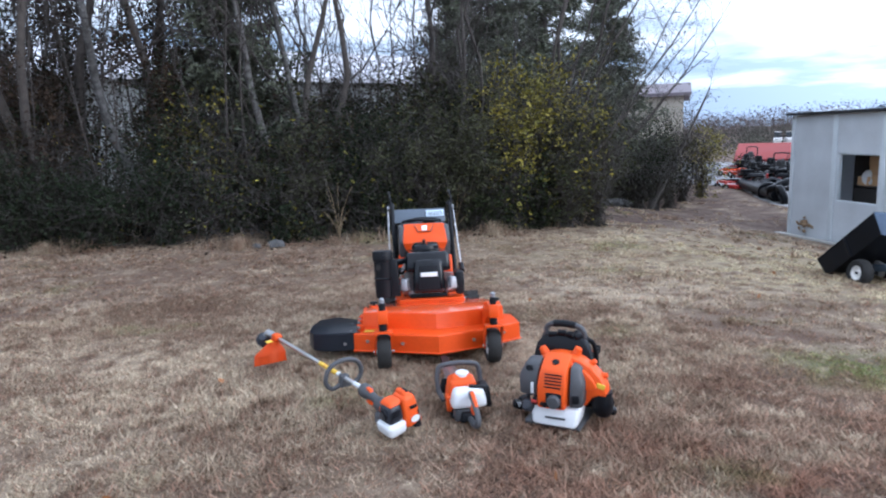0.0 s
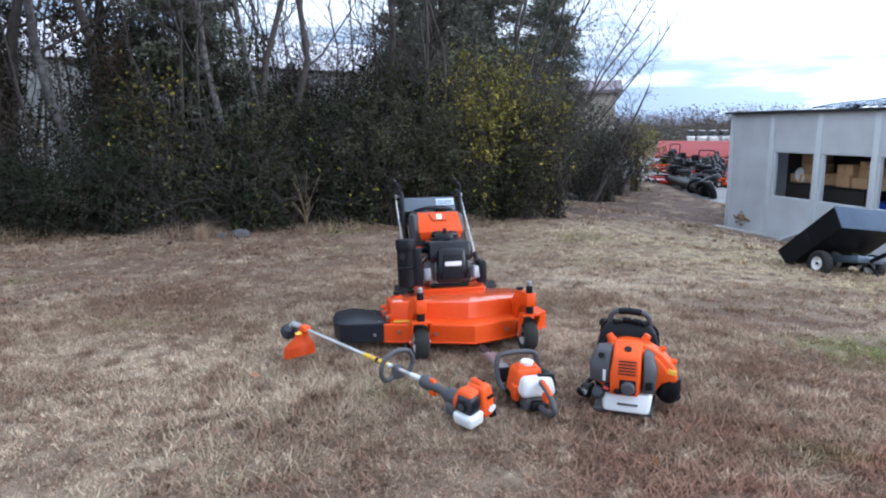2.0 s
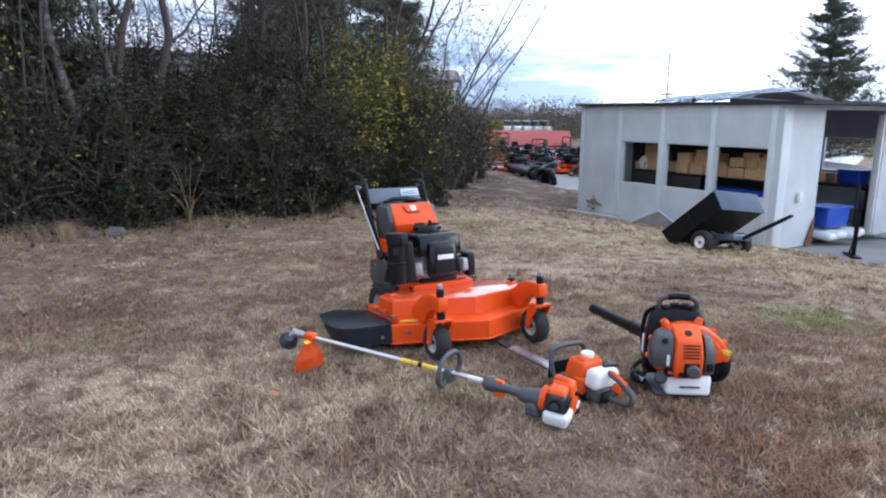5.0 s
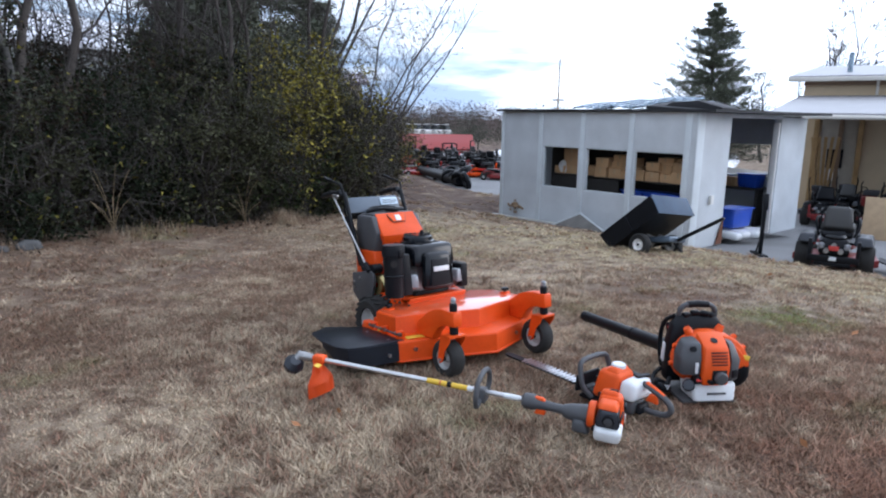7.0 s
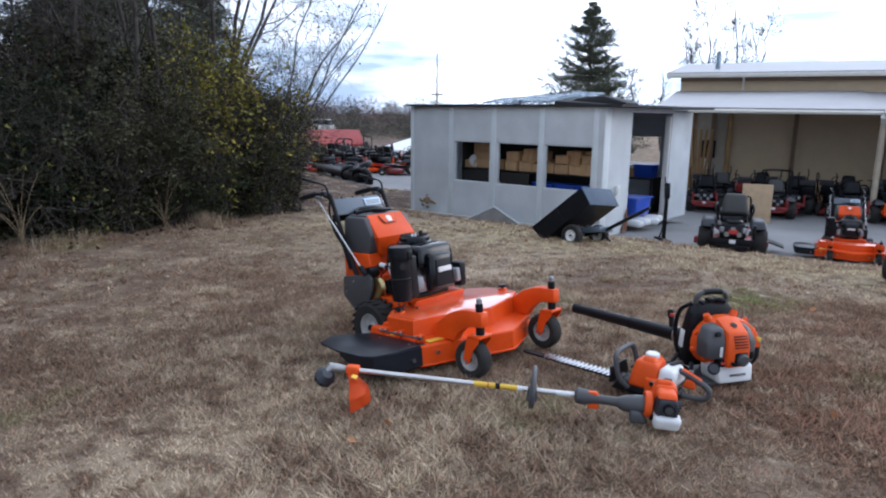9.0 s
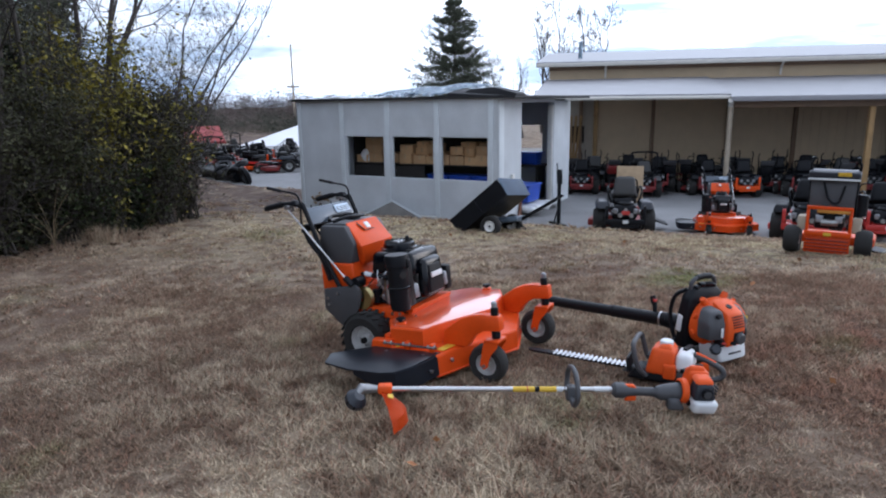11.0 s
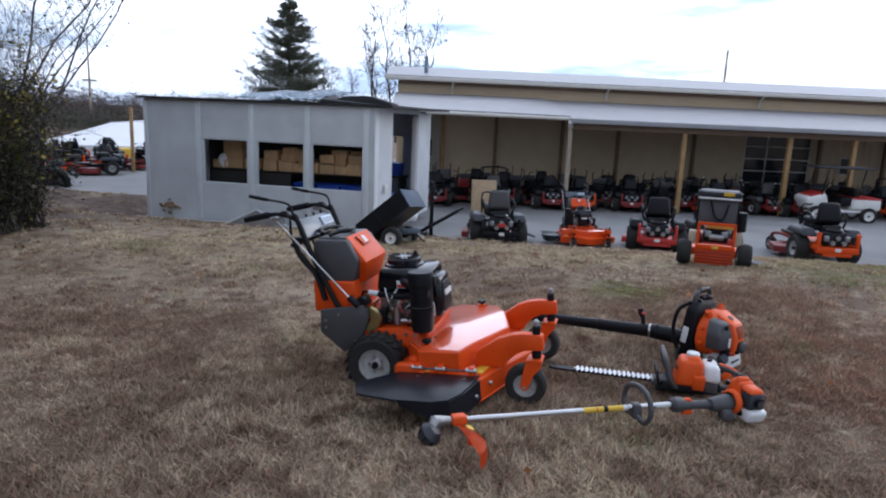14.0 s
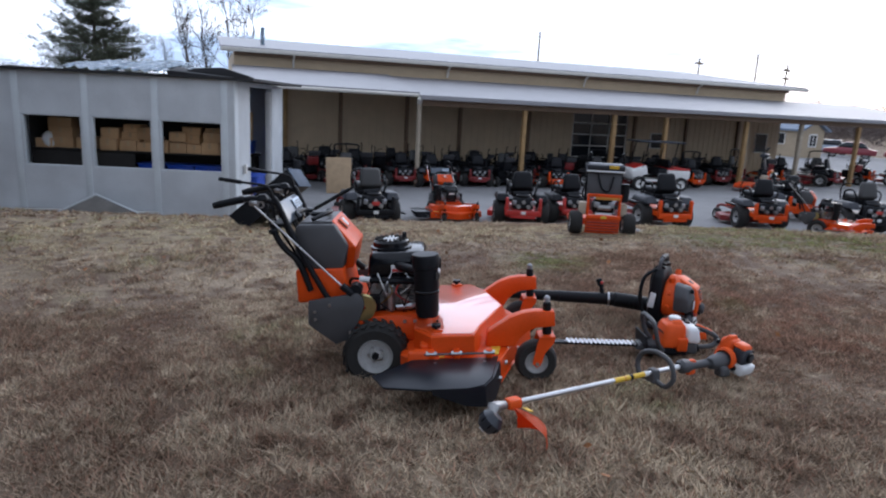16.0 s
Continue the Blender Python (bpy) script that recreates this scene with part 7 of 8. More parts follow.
def walker(name, body, label):
    """A stored walk-behind mower seen from its handlebars."""
    e = thing(name, Matrix(), label, "mower", "stored walk-behind mowers")
    for s in (-1, 1):
        wheel(e, (s * 0.36, -0.2, 0.2), 0.2, 0.15, 0.09, "drive_wheel", RIM)
        wheel(e, (s * 0.36, 0.95, 0.12), 0.12, 0.09, 0.06, "caster_wheel", RIM)
        part("handle_upright", tube(curve([(s * 0.25, -0.05, 0.45), (s * 0.27, -0.45, 0.95), (s * 0.28, -0.55, 1.12), (s * 0.29, -0.62, 1.20)], 3), 0.02, 8), BLACK, e)
    part("deck", prism([(-0.6, 0.2), (-0.5, 0.7), (0.5, 0.7), (0.6, 0.2), (0.4, 0.0), (-0.4, 0.0)], 0.1, 0.26, bevel=0.02), body, e)
    part("engine", box((0, 0.12, 0.52), (0.40, 0.42, 0.36), 0.06, seg=2), BLACK, e)
    part("fuel_tank", box((0, -0.28, 0.82), (0.42, 0.26, 0.34), 0.06, (12, 0, 0), seg=2), body, e)
    part("dash_panel", box((0, -0.50, 1.08), (0.44, 0.06, 0.20), 0.02, (28, 0, 0)), CHARCOAL, e)
    for s in (-1, 1):
        part("control_lever", tube(curve([(s * 0.28, -0.55, 1.12), (s * 0.30, -0.56, 1.30), (s * 0.27, -0.60, 1.42)], 3), 0.018, 8), BLACK, e)
    return e


kinds = [
    rider("riding_mower", NAVY, BLACK, DARK_RED, SEAT, "black riding mower with grey vinyl seat on asphalt"),
    rider("riding_mower", BLACK, RED_PAINT, RED_PAINT, BLACK, "red riding mower with black seat on asphalt"),
    rider("riding_mower", NAVY, ORANGE, DARK_RED, BLACK, "orange and black riding mower on asphalt"),
    rider("riding_mower", BLACK, ORANGE, ORANGE, BLACK, "orange riding mower parked under a canopy"),
    rider("riding_mower", BLACK, DARK_RED, DARK_RED, BLACK, "dark red riding mower parked under a canopy"),
    rider("riding_mower", CHARCOAL, DARK_RED, DARK_RED, SEAT, "grey and red riding mower with roll bar", True),
]
LOT = lambda x, y: max(float(lot_z(np.array(x), np.array(y))), gz(x, y) - 0.02 if x < 14 else -9)


def stand(ob, x, y, rz, k=1.0, z=None):
    ob.matrix_world = pose(x, y, LOT(x, y) if z is None else z, 0, 0, rz) @ Matrix.Diagonal((k, k, k, 1))
    return ob


def again(ob, x, y, rz, k=1.0):
    c = copy_thing(ob, pose(x, y, LOT(x, y), 0, 0, rz))
    c.scale = (k, k, k)
    return c


# front row, tails to the lawn


def fore(x, y):
    """A place a little nearer to the lawn."""
    return -1.3 + 0.945 * (x + 1.3), 5.4 + 0.945 * (y - 5.4)


r1 = stand(kinds[0], *fore(13.4, 0.55), -98, 1.002)
part("name_plate", box((0, -0.965, 0.55), (0.16, 0.012, 0.08), 0.003), DULL_RED, r1)
stand(kinds[1], *fore(12.55, -3.2), -118, 1.0)
stand(kinds[2], *fore(11.4, -6.6), -106, 1.06)
again(kinds[2], *fore(10.6, -9.4), -116, 1.002)
again(kinds[2], *fore(11.6, -11.9), -106, 0.983)
again(kinds[0], *fore(9.6, -12.2), -112, 1.021)
again(kinds[1], *fore(12.6, -4.6), -104, 0.945)
cb = thing("pallet_board", pose(18.9, -0.78, LOT(18.9, -0.78)), "pale plywood board standing among riding mowers", "board")
part("panel", box((0, 0, 0.56), (0.8, 0.03, 1.12), 0.003, (-10, 0, 0)), mat("plywood", (0.50, 0.36, 0.22), 0.8), cb).parent = cb
cb.rotation_euler = (0, 0, radians(-100))
walk_behind(pose(*fore(12.65, -1.6), LOT(*fore(12.65, -1.6)), 0, 0, -99) @ Matrix.Diagonal((1.03, 1.03, 1.03, 1)), "orange walk-behind lawn mower parked on the asphalt")

walk_behind(pose(7.0, -8.5, LOT(7.0, -8.5) - 0.0, 0, 0, -60), "orange walk-behind lawn mower at the end of a row")

# stand-behind machine with a tall screened hood, on the brow of the lawn
SX, SY = 6.03, -0.1
st = thing("stand_on_mower", pose(SX + 0.1, SY - 0.08, gz(SX, SY) - 0.01, 0, 0, -122) @ Matrix.Diagonal((0.66, 0.66, 0.65, 1)), "orange stand-on mower with a tall dark hood", "mower")
for s in (-1, 1):
    wheel(st, (s * 0.55, -0.15, 0.25), 0.25, 0.26, 0.12, "drive_wheel", RIM)
    part("side_box", box((s * 0.42, -0.10, 0.56), (0.14, 0.24, 0.26), 0.02), WOOD_PALE, st)
    part("hood_post", box((s * 0.36, 0.05, 1.02), (0.05, 0.06, 0.86), 0.012), BLACK, st)
    part("frame_post", box((s * 0.33, -0.22, 0.55), (0.05, 0.06, 0.62), 0.01), ORANGE, st)
lg = part("lower_guard", box((0, -0.25, 0.20), (0.70, 0.05, 0.30), 0.01), ORANGE, st)
for k in range(4):
    part("guard_slat", box((0, -0.285, 0.10 + 0.06 * k), (0.66, 0.02, 0.022), 0.004), DARK_RED, lg)
for s in (-1, 1):
    part("control_stalk", tube(curve([(s * 0.36, 0.06, 1.44), (s * 0.38, 0.02, 1.60), (s * 0.34, -0.04, 1.70)], 4), 0.022, 8), BLACK, st)
    part("knob", lathe([(0, -0.03), (0.04, -0.01), (0.04, 0.02), (0, 0.04)], pose(s * 0.34, -0.04, 1.72), 10), BLACK, st)
    part("cylinder_head", box((s * 0.15, -0.24, 0.66), (0.12, 0.08, 0.12), 0.02), VALVE, st)
part("engine_cowl", lathe([(0.20, 0.70), (0.20, 0.76), (0.14, 0.80), (0, 0.81)], pose(0, -0.06, 0), 18), BLACK, st)
part("bumper", box((0, -0.30, 0.40), (0.72, 0.06, 0.09), 0.012), ORANGE, st)
part("warning_label", box((0, -0.335, 0.40), (0.12, 0.006, 0.06), 0.001), YELLOW, st)
part("upper_rail", box((0, -0.26, 0.86), (0.70, 0.06, 0.06), 0.012), ORANGE, st)
part("slotted_panel", box((0.06, -0.27, 0.80), (0.50, 0.04, 0.06), 0.01), mat("amber_panel", (0.55, 0.24, 0.03), 0.45), st)
part("engine", box((0, -0.08, 0.60), (0.46, 0.28, 0.24), 0.04, seg=2), BLACK, st)
part("muffler", tube([(-0.12, -0.24, 0.60), (0.14, -0.24, 0.60)], 0.06, 14), ALU, st)
part("screen", box((0, -0.02, 1.10), (0.70, 0.03, 0.50), 0.01, (-8, 0, 0)), CHARCOAL, st, "dark mesh screen")
hood = part("hood", box((0, 0.02, 1.43), (0.80, 0.26, 0.16), 0.04, (10, 0, 0), seg=2), NAVY, st)
part("hood_label", box((0.16, -0.115, 1.45), (0.20, 0.006, 0.07), 0.001, (10, 0, 0)), YELLOW, hood)
part("hood_trim", box((0, -0.11, 1.355), (0.80, 0.03, 0.035), 0.008), WHITE_PL, hood)
part("canister", tube([(0.46, 0.0, 0.72), (0.46, 0.0, 1.10)], 0.085, 16), BLACK, st)
part("deck", box((0.05, 0.55, 0.20), (1.3, 0.6, 0.16), 0.03), ORANGE, st)
part("chute", prism([(0.6, 0.25), (1.15, 0.30), (1.15, 0.62), (0.6, 0.75)], 0.14, 0.17, pose(0, 0, 0, 0, 8, 0)), BLACK, st)
part("hose", tube(curve([(-0.15, -0.06, 1.30), (-0.05, -0.10, 1.0), (0.10, -0.12, 0.95), (0.18, -0.08, 1.25)], 5), 0.02, 8), BLACK, st)

oc = copy_thing(st, pose(16.2, -17.5, LOT(16.2, -17.5), 0, 0, -60))
oc.scale = (1.1, 1.1, 1.0)

# row under the canopy
walkers = [walker("stored_mower", DARK_RED, "dark red walk-behind mower stored under a canopy"), walker("stored_mower", BLACK, "black walk-behind mower stored under a canopy")]
used = set()
ROW = (4, "w0", 5, "w1", 4, 2, "w1", 4, "w1", 4, 3, "w0", 5, 4, "w1", 4, 2, 5)
for k, q in enumerate(ROW):
    x, y = -4.6 + 1.02 * k, 0.5 + 0.5 * math.sin(k * 2.3) + 0.3 * (k % 2)
    p = BARN @ Vector((x, y, 0))
    rz = -99 + 12 * math.sin(k * 1.7)
    src = walkers[int(q[1])] if isinstance(q, str) else kinds[q]
    if q in used or q in (0, 1, 2):
        again(src, p.x, p.y, rz, 0.97)
    else:
        stand(src, p.x, p.y, rz, 0.97)
        used.add(q)
for k in range(16):
    p = BARN @ Vector((-4.2 + 1.25 * k, 2.6 + 0.4 * math.sin(k * 3.1), 0))
    again((walkers[1], kinds[4], walkers[0], kinds[4], walkers[1])[k % 5], p.x, p.y, -99 + 25 * math.sin(k * 2.9), 0.98)
for k, (x, y) in enumerate(((14.2, 1.4), (15.6, 2.2), (16.9, 0.8), (18.3, 1.8), (19.6, 0.6), (21.0, 2.0), (22.4, 1.0), (23.8, 2.2), (25.2, 0.8))):
    p = BARN @ Vector((x, y, 0))
    again((kinds[4], kinds[5], walkers[0], kinds[3])[k % 4], p.x, p.y, -99 + 30 * math.sin(k * 2.1), 1.05)

for k in range(20):
    p = BARN @ Vector((-4.9 + 1.0 * k, 1.7 + 0.35 * math.sin(k * 1.3), 0))
    again((walkers[1], kinds[4], walkers[1], kinds[0])[(k * 3) % 4], p.x, p.y, -99 + 35 * math.sin(k * 4.1), 0.97)

# white and red utility buggy with a flat roof
bu = thing("utility_buggy", pose(17.9, -13.3, LOT(17.9, -13.3), 0, 0, -18), "white and red utility buggy with flat dark roof", "buggy")
for x in (-0.85, 0.85):
    for s in (-1, 1):
        wheel(bu, (s * 0.55, x, 0.28), 0.28, 0.22, 0.16, "wheel", WHITE_PAINT)
part("rear_body", box((0, -0.75, 0.66), (1.2, 0.95, 0.42), 0.10, seg=3), WHITE_PAINT, bu)
part("stripe", box((0, -0.75, 0.86), (1.22, 0.9, 0.06), 0.02), RED_PAINT, bu)
part("front_cowl", box((0, 0.85, 0.70), (1.1, 0.7, 0.46), 0.12, (-18, 0, 0), seg=3), WHITE_PAINT, bu)
part("cowl_stripe", box((0, 0.86, 0.90), (1.0, 0.5, 0.10), 0.04, (-18, 0, 0), seg=2), RED_PAINT, bu)
part("floor", box((0, 0.1, 0.40), (1.1, 1.6, 0.08), 0.02), WHITE_PAINT, bu)
part("seat", box((0, -0.15, 0.72), (1.0, 0.45, 0.30), 0.06, seg=2), BLACK, bu)
part("backrest", box((0, -0.38, 0.98), (1.0, 0.12, 0.45), 0.05, (-10, 0, 0), seg=2), BLACK, bu)
part("roof", box((0, 0.05, 1.86), (1.2, 1.9, 0.06), 0.02), NAVY, bu)
for s in (-1, 1):
    part("roof_post", tube([(s * 0.52, 0.75, 0.85), (s * 0.52, 0.60, 1.84)], 0.02, 8), BLACK, bu)
    part("roof_post", tube([(s * 0.52, -0.45, 0.85), (s * 0.52, -0.60, 1.84)], 0.02, 8), BLACK, bu)

# heap of old tyres and drainpipes at the edge of the yard
for k, (x, y, z, tilt) in enumerate(((22.1, 12.5, 0.30, 70), (22.6, 13.0, 0.28, 60), (23.2, 13.4, 0.28, 40), (23.6, 13.9, 0.25, 75), (24.3, 14.4, 0.25, 30), (24.9, 15.0, 0.22, 60), (23.0, 13.0, 0.62, 25), (24.0, 14.0, 0.50, 20))):
    ob = solo("old_tyre", lathe([(0.22, -0.11), (0.38, -0.13), (0.44, -0.08), (0.45, 0.0), (0.44, 0.08), (0.38, 0.13), (0.22, 0.11), (0.24, 0.0), (0.22, -0.11)], None, 22), BLACK, "worn black tyre in a heap", "tyre", "heap of tyres")
    ob.matrix_world = pose(x, y, -1.10 + z, tilt, 20 * math.sin(k), 40 + 30 * k) @ Matrix.Scale(0.82, 4)
for k in range(3):
    solo("drain_pipe", tube([(22.4 + 0.3 * k, 12.9 + 0.2 * k, -0.86 + 0.05 * k), (26.0 + 0.3 * k, 16.6 + 0.1 * k, -0.82)], 0.16, 12), BLACK, "black plastic drain pipe lying on the ground", "pipe", "drain pipes")

solo("wooden_post", box((0, 0, 1.3), (0.12, 0.12, 2.6), 0.01), WOOD, "tall yellow pine post standing in the yard", "post", m=pose(27.9, 11.6, -1.1))
ym = thing("yellow_machine", pose(32.6, 13.0, -1.1, 0, 0, 30), "small yellow machine at the back of the yard", "machine")
part("body", box((0, 0, 0.45), (0.9, 0.6, 0.5), 0.08, seg=3), YELLOW, ym)
for s in (-1, 1):
    wheel(ym, (s * 0.4, -0.3, 0.2), 0.2, 0.12, 0.09, "wheel", RIM)
    wheel(ym, (s * 0.4, 0.3, 0.2), 0.2, 0.12, 0.09, "wheel", RIM)

# machines far across the yard
FAR = ((26.2, 16.6, 1), (26.9, 15.5, 4), (27.9, 13.9, 1), (26.6, 12.6, 0), (29.0, 15.2, 1), (31.0, 17.5, 0), (27.2, 14.2, 3), (28.4, 12.9, 2), (29.3, 11.6, 4), (28.0, 16.2, 5), (29.6, 17.6, 3), (30.8, 15.0, 2), (31.6, 19.5, 4), (32.5, 17.0, 5), (33.6, 21.5, 3), (30.2, 13.2, 1), (35.0, 19.5, 1), (36.5, 23.0, 5), (32.0, 13.6, 4))
for x, y, k in FAR:
    c = copy_thing(kinds[k], pose(x, y, -1.1, 0, 0, 60 + 40 * math.sin(x * 3)))
    c.scale = (0.95, 0.95, 0.95)

# ---- distance: buildings, woods and poles ----
hoop = thing("poly_greenhouse", pose(46.4, 13.2, -1.75), "long low white polythene greenhouse beyond the yard", "greenhouse")
prof = [(9.5, 0.0), (9.3, 0.40), (7.2, 1.15), (5.0, 1.98), (2.6, 2.16), (0.0, 2.26), (-2.6, 2.16), (-5.0, 1.98), (-7.2, 1.15), (-9.3, 0.40), (-9.5, 0.0)]
gh = prism(prof, 0.0, 16.0, SIDE)
for v in gh.verts:
    if v.co.x < 0.1:
        v.co.x += 2.4 * v.co.z  # the near end slopes back like a tent
part("cover", gh, POLY, hoop)
for k in range(5):
    part("hoop", tube([(5.6 + 2.5 * k, y * 1.003, z + 0.03) for y, z in prof], 0.04, 6), POLY, hoop)


def house(name, m, w, d, h, rise, wall_m, roof_m, label, wins=()):
    e = thing(name, m, label, "building", "")
    part("wall", prism([(-d / 2, 0), (d / 2, 0), (d / 2, h), (0, h + rise * 0.96), (-d / 2, h)], -w / 2, w / 2, SIDE), wall_m, e)
    o = 0.35
    part("roof", prism([(-d / 2 - o, h - 0.1), (0, h + rise), (d / 2 + o, h - 0.1), (d / 2 + o, h + 0.06), (0, h + rise + 0.16), (-d / 2 - o, h + 0.06)], -w / 2 - o, w / 2 + o, SIDE), roof_m, e)
    for x, z, a, b in wins:
        f = part("window", box((x, -d / 2 - 0.03, z), (a, 0.06, b), 0.01), WHITE_PAINT, e)
        part("pane", box((x, -d / 2 - 0.065, z), (a - 0.14, 0.02, b - 0.14)), GLASSY, f)
    return e


house("red_roofed_building", pose(53, 29.5, -2.55, 0, 0, -62), 7, 7, 1.5, 1.05, WHITE_PAINT, RED_ROOF, "low white building with a red metal roof", [(-2.4, 1.0, 0.9, 0.7), (0, 1.0, 0.9, 0.7), (2.4, 1.0, 0.9, 0.7)])
house("tan_house", pose(27.6, 25.1, -0.6, 0, 0, -53), 7, 6, 3.8, 0.55, mat("tan_siding", (0.50, 0.45, 0.38), 0.8, vary=0.15), mat("purple_grey_shingle", (0.20, 0.17, 0.19), 0.8, vary=0.25), "tan two-storey house behind the trees")
house("metal_warehouse", pose(12, 29, -0.2, 0, 0, 0), 22, 9, 4.1, 1.5, mat("grey_siding", (0.26, 0.27, 0.27), 0.8, vary=0.2), mat("bright_metal_roof", (0.66, 0.66, 0.70), 0.5, 0.1, vary=0.12, scale=0.6), "grey metal warehouse behind the wood", [(-6, 2.4, 1.2, 1), (0, 2.4, 1.2, 1), (6, 2.4, 1.2, 1)])
office = house("site_office", pose(36.0, -48.6, -1.5, 0, 0, 172), 3.4, 2.5, 2.35, 0.75, mat("tan_boards", (0.45, 0.36, 0.25), 0.8, vary=0.15), mat("blue_grey_roof", (0.20, 0.25, 0.33), 0.6, vary=0.15), "small tan site office with a blue-grey roof", [(-0.4, 1.55, 0.9, 1.0)])
gw = part("window", box((1.73, 0, 1.5), (0.06, 0.9, 1.1), 0.01), WHITE_PAINT, office)
for s in (-1, 1):
    part("pane", box((1.765, s * 0.19, 1.5), (0.02, 0.28, 0.9)), GLASSY, gw)


def car(m, paint, label):
    e = thing("parked_car", m, label, "car", "cars beyond the barn")
    for x in (-1.3, 1.3):
        for s in (-1, 1):
            wheel(e, (s * 0.75, x, 0.32), 0.32, 0.2, 0.2, "wheel", ALU)
    part("body", prism([(-2.1, 0.35), (-2.15, 0.8), (-1.3, 0.95), (1.0, 0.95), (2.1, 0.78), (2.15, 0.35)], -0.85, 0.85, SIDE, 0.08), paint, e)
    part("cabin", prism([(-1.5, 0.93), (-1.0, 1.42), (0.4, 1.45), (1.1, 0.93)], -0.72, 0.72, SIDE, 0.06), GLASSY, e)
    part("roof", box((0, -0.3, 1.44), (1.3, 1.35, 0.05), 0.02), paint, e)
    return e


for x, y, p, l in ((35.4, -55.8, CAR_RED, "red saloon car parked beyond the barn"), (39.4, -59.0, CAR_BLUE, "silver-blue saloon car parked beyond the barn"), (31.2, -58.2, DARK_RED, "dark red saloon car parked beyond the barn")):
    car(pose(x, y, -1.5, 0, 0, -59), p, l)


for k in range(5):
    car(pose(87.0 + 0.65 * k, 50.2 - 1.15 * k * 1.05, -1.5, 0, 0, -60 + 8 * k) @ Matrix.Diagonal((0.62, 0.62, 1.5, 1)), WHITE_PAINT, "white van parked far beyond the yard")


def pole(x, y, h, arms, label="tall wooden utility pole with a cross arm"):
    e = thing("utility_pole", pose(x, y, -2), label, "pole", "utility poles")
    part("mast", tube([(0, 0, 0), (0, 0, h)], [0.16 * h / 10, 0.09 * h / 10], 8), WOOD_PALE, e)
    for z in arms:
        part("cross_arm", box((0, 0, z), (h * 0.16, 0.3, h * 0.022), 0.02, (0, 0, -75)), WOOD_PALE, e)
    return e


pole(194.4, 57.6, 21.5, (9.5,))
pole(76.3, -49.4, 13.7, (), "tall plain wooden pole behind the barn")
pole(62.2, -65.0, 10.9, (10.3,))
pole(56.9, -69.4, 11.6, (), "tall plain wooden pole behind the barn")
pole(54.1, -71.5, 10.3, (9.7, 8.7))

# far woods on the low ridge: bare crowns and cedars in one haze of twigs
def far_woods(n, a0, a1, r0, r1, h0, h1, base, material, label, size, clump):
    k = n // clump
    a = np.radians(RNG.uniform(a0, a1, k))
    r = RNG.uniform(r0, r1, k)
    h = RNG.uniform(h0, h1, k)
    w = h * RNG.uniform(0.25, 0.5, k)
    u = RNG.normal(size=(k, clump, 3)) * 0.42
    zz = np.clip(0.5 + u[..., 2] * 0.6, 0.02, 0.85 + 0.15 * RNG.uniform(size=u.shape[:2]))
    x = (np.cos(a) * r)[:, None] + u[..., 0] * w[:, None] * (1.15 - 0.7 * np.abs(zz - 0.5))
    y = (np.sin(a) * r)[:, None] + u[..., 1] * w[:, None] * (1.15 - 0.7 * np.abs(zz - 0.5))
    z = base + zz * h[:, None]
    v, f = leaf_cloud(np.stack([x, y, z], -1).reshape(-1, 3), size, 0.35, 0.8, True)
    soup("far_woods", v, f, material, None, label, "woods", "stuff")


far_woods(300000, -62, 38, 200, 330, 9, 13.0, -5, FAR_WOOD, "bare brown winter woods on a low ridge", (0.3, 0.85), 320)
far_woods(150000, 8, 40, 95, 160, 5, 7.0, -4.5, FAR_WOOD, "bare brown trees beyond the yard", (0.08, 0.26), 800)
far_woods(130000, 4, 36, 85, 130, 4.2, 7.6, -4.5, FAR_GREEN, "dark cedars beyond the yard", (0.08, 0.24), 800)
far_woods(60000, -80, -55, 110, 200, 4, 7, -2.5, FAR_WOOD, "bare brown trees beyond the barn", (0.15, 0.5), 400)
far_woods(20000, 82, 130, 34, 60, 6, 10, -0.5, FAR_WOOD, "bare trees behind the wood", (0.3, 0.9), 120)
for x, y, h, lean in ((80.1, -7.2, 16.0, (0.5, 2.6)), (80.8, -7.6, 17.0, (0.0, -0.6)), (80.3, -8.2, 15.0, (0.4, -4.2)), (81.2, -6.6, 13.5, (0.2, 4.6))):
    bare_tree((x, y, -1.5), h, 0.15, "large bare tree beyond the barn roof", BARK, lean, nb=15, levels=3, first=0.25, spread=0.5, fine=0.018)
bare_tree((74, -3.5, -1.5), 10.5, 0.24, "bare tree beyond the barn roof", BARK, (0, 0), nb=18, levels=2, first=0.3, fine=0.016)
bare_tree((60, 2.0, -1.5), 7.5, 0.14, "bare tree beyond the shed", BARK, (0, 0), nb=18, levels=2, first=0.3, fine=0.016)
bare_tree((64, -0.6, -1.5), 7.0, 0.14, "bare tree beyond the shed", BARK, (0, 0), nb=18, levels=2, first=0.3, fine=0.016)

# ---- grass blades of the lawn ----


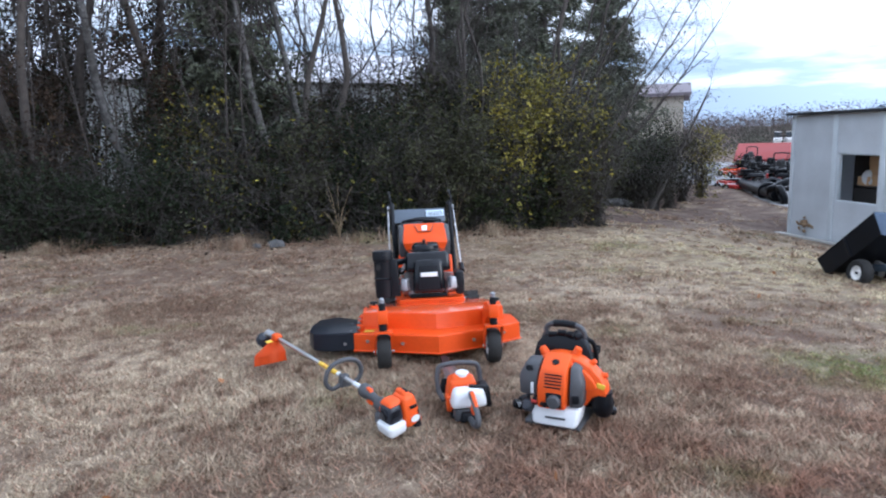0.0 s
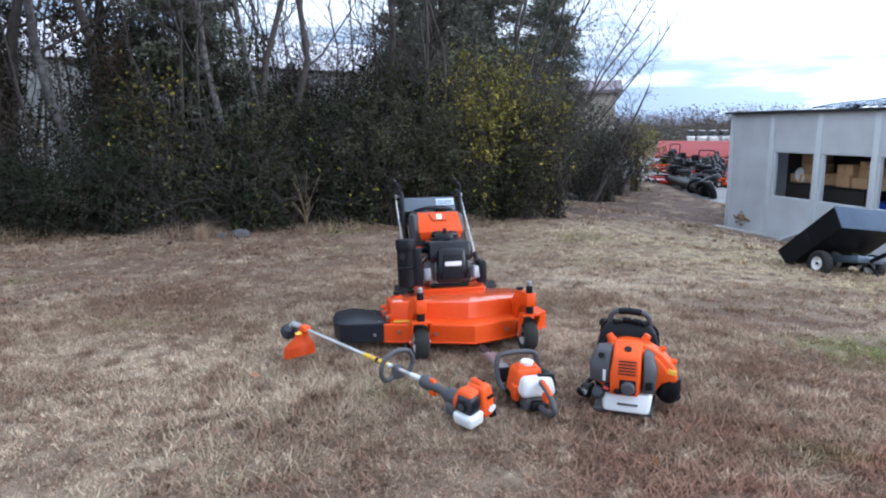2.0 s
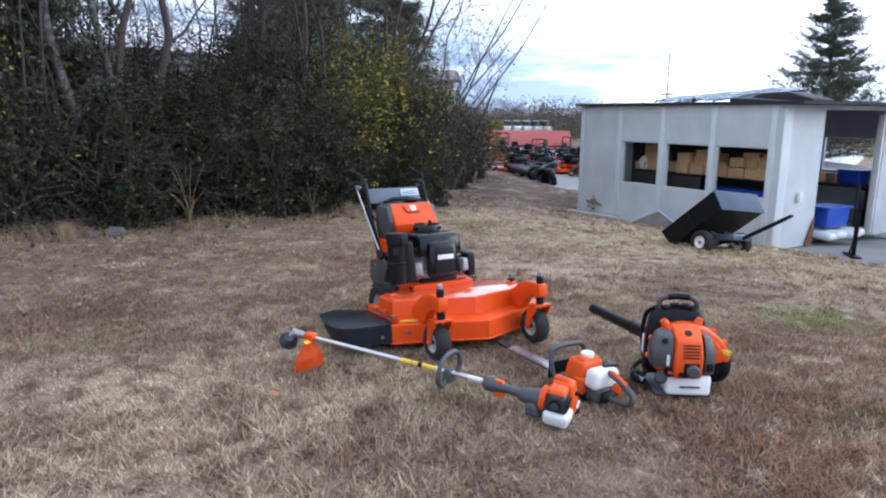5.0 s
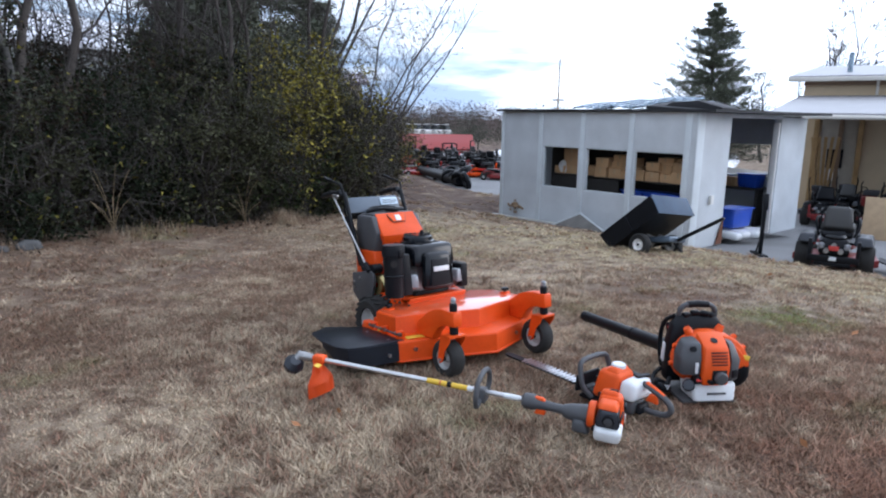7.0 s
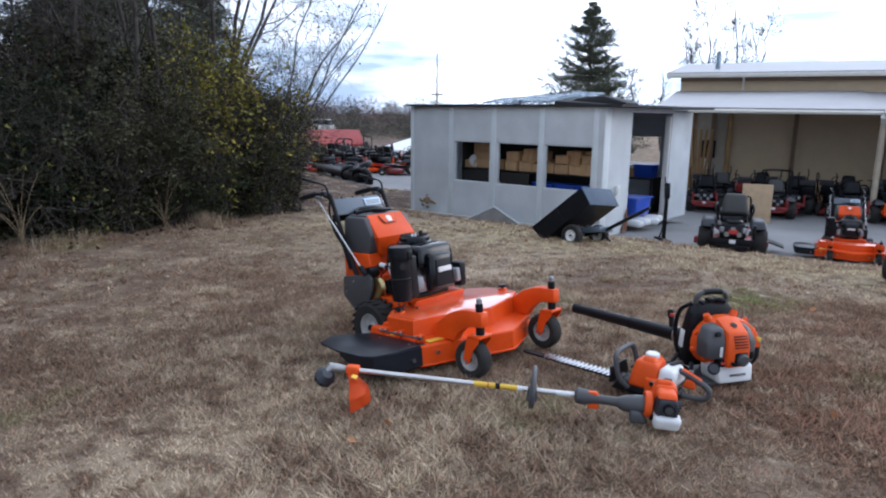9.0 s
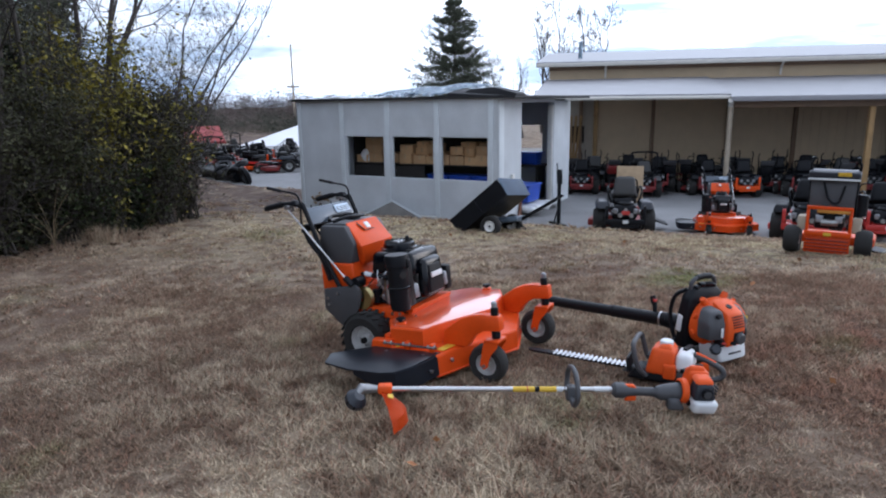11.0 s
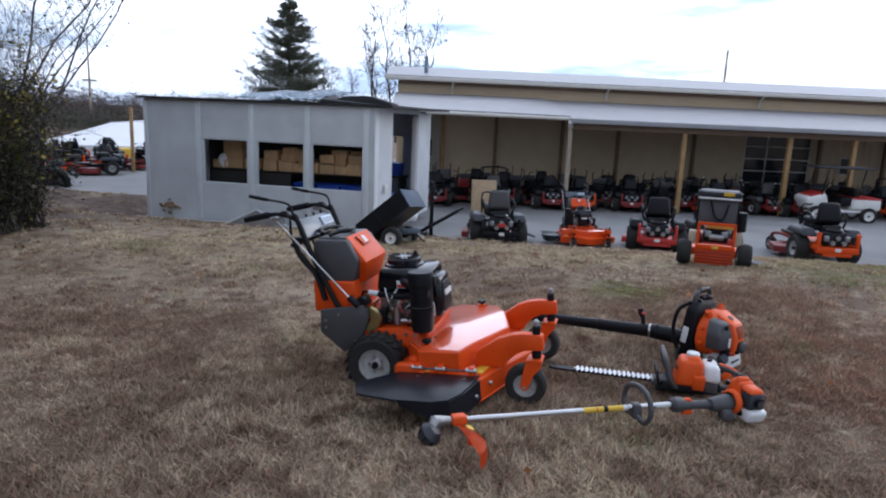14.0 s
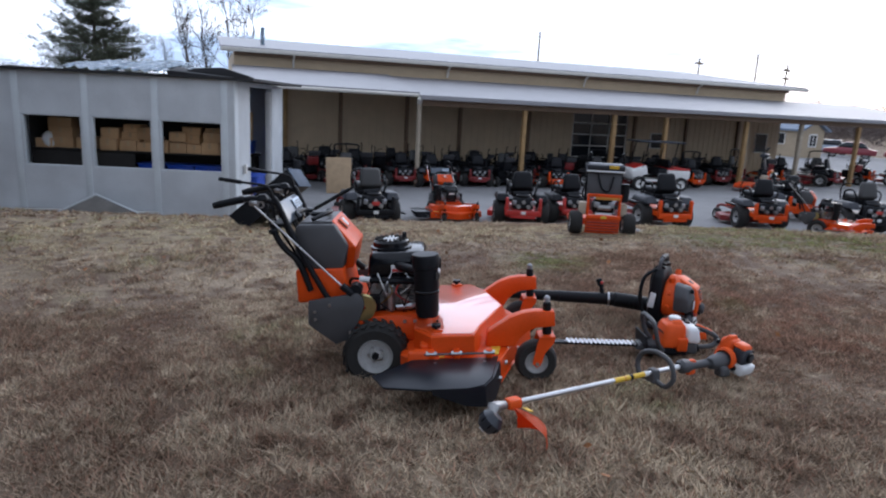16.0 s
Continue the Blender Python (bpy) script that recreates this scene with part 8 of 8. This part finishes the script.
def grass(n, x0, x1, y0, y1, hgt, width, keep):
    m = n // 16
    x, y = RNG.uniform(x0, x1, m), RNG.uniform(y0, y1, m)
    x = (x[:, None] + RNG.normal(size=(m, 16)) * 0.03).ravel()
    y = (y[:, None] + RNG.normal(size=(m, 16)) * 0.03).ravel()
    ok = keep(x, y)
    x, y = x[ok], y[ok]
    n = len(x)
    z = ground_z(x, y) - 0.005
    lush = 0.75 + 0.35 * np.sin(x * 1.7 + 0.8 * np.sin(y * 1.3)) * np.sin(y * 1.9 + 0.5)
    tuft = np.repeat(RNG.uniform(0.35, 1.5, m) ** 1.4, 16)[ok]
    h = hgt * RNG.uniform(0.4, 1.15, n) * tuft * lush
    a = RNG.uniform(0, 2 * math.pi, n)
    lean = RNG.uniform(0.3, 2.2, n) * h
    bx, by = np.cos(a) * lean, np.sin(a) * lean
    wx, wy = -np.sin(a) * width * RNG.uniform(0.6, 1.4, n), np.cos(a) * width * RNG.uniform(0.6, 1.4, n)
    b = np.stack([x, y, z], 1)
    t = np.stack([x + bx, y + by, z + h], 1)
    w = np.stack([wx, wy, np.zeros(n)], 1)
    v = np.stack([b - w * 1.25, b + w * 1.25, t], 1).reshape(-1, 3)
    return v, np.arange(3 * n).reshape(-1, 3)


def on_lawn(x, y):
    worn = (y > 8.3 + 0.4 * np.sin(x * 1.1)) & (x > 9.9 + 0.6 * np.sin(y * 1.7)) & (lumps(0.9 * x, 1.1 * y, 0.4) < 0.05)
    return (x < edge_x(y) - 0.1) & (y < np.interp(x, WE[:, 0], WE[:, 1]) + 0.2) & ~worn


def lawn_band(n, x0, x1, y0, y1, hgt, width, keep, label):
    v, f = grass(n, x0, x1, y0, y1, hgt, width, keep)
    soup("dry_grass", v, f, GRASS, None, label, "grass", "stuff")


inner = lambda x, y: (x > -0.6) & (x < 4.6) & (y > 0.4) & (y < 7.4)
lawn_band(560000, -0.6, 4.6, 0.4, 7.4, 0.036, 0.0041, on_lawn, "short dry straw-coloured lawn grass")
lawn_band(440000, -3, 9, -4, 12, 0.038, 0.0058, lambda x, y: on_lawn(x, y) & ~inner(x, y), "dry straw and brown lawn grass")
lawn_band(110000, 3, 14, -14, 11, 0.05, 0.014, lambda x, y: on_lawn(x, y) & ((x > 9) | (y < -4)), "dry grass on the falling edge of the lawn")
lawn_band(60000, 9.6, 21, 8.7, 14.5, 0.05, 0.010, lambda x, y: (lumps(1.7 * x, 1.9 * y, 1.1) > 0.42) & (y < np.interp(x, WE[:, 0], WE[:, 1]) + 0.3) & ((y > 8.9) | (x < 14)), "thin tufts of dry grass on the earth track")
# taller uncut straw along the foot of the wood
n = 15000
s = RNG.uniform(5, 24, n)
s = s + 0.35 * np.sin(s * 4.3)
x, y = edge_point(s, RNG.normal(size=n) * 0.16 - 0.02)
h, a = RNG.uniform(0.05, 0.26, n) * (0.6 + 0.5 * np.sin(s * 2.7)), RNG.uniform(0, 6.283, n)
b = np.stack([x, y, ground_z(x, y) - 0.01], 1)
w = np.stack([-np.sin(a), np.cos(a), 0 * a], 1) * 0.0045
t = b + np.stack([np.cos(a) * h * 0.45, np.sin(a) * h * 0.45, h], 1)
soup("straw_fringe", np.stack([b - w, b + w, t], 1).reshape(-1, 3), np.arange(3 * n).reshape(-1, 3), GRASS, None, "uncut straw along the foot of the wood", "grass", "stuff")
# fallen leaves on the lawn
n = 26
x, y = RNG.uniform(-1, 9, n), RNG.uniform(0.5, 10.5, n)
v, f = leaf_cloud(np.stack([x, y, ground_z(x, y) + 0.045], 1), (0.04, 0.07), 0.7)
soup("fallen_leaves", v, f, mat("russet_leaf", (0.30, 0.13, 0.05), 0.8, island=0.4), None, "brown leaves lying on the lawn", "leaf litter", "stuff")
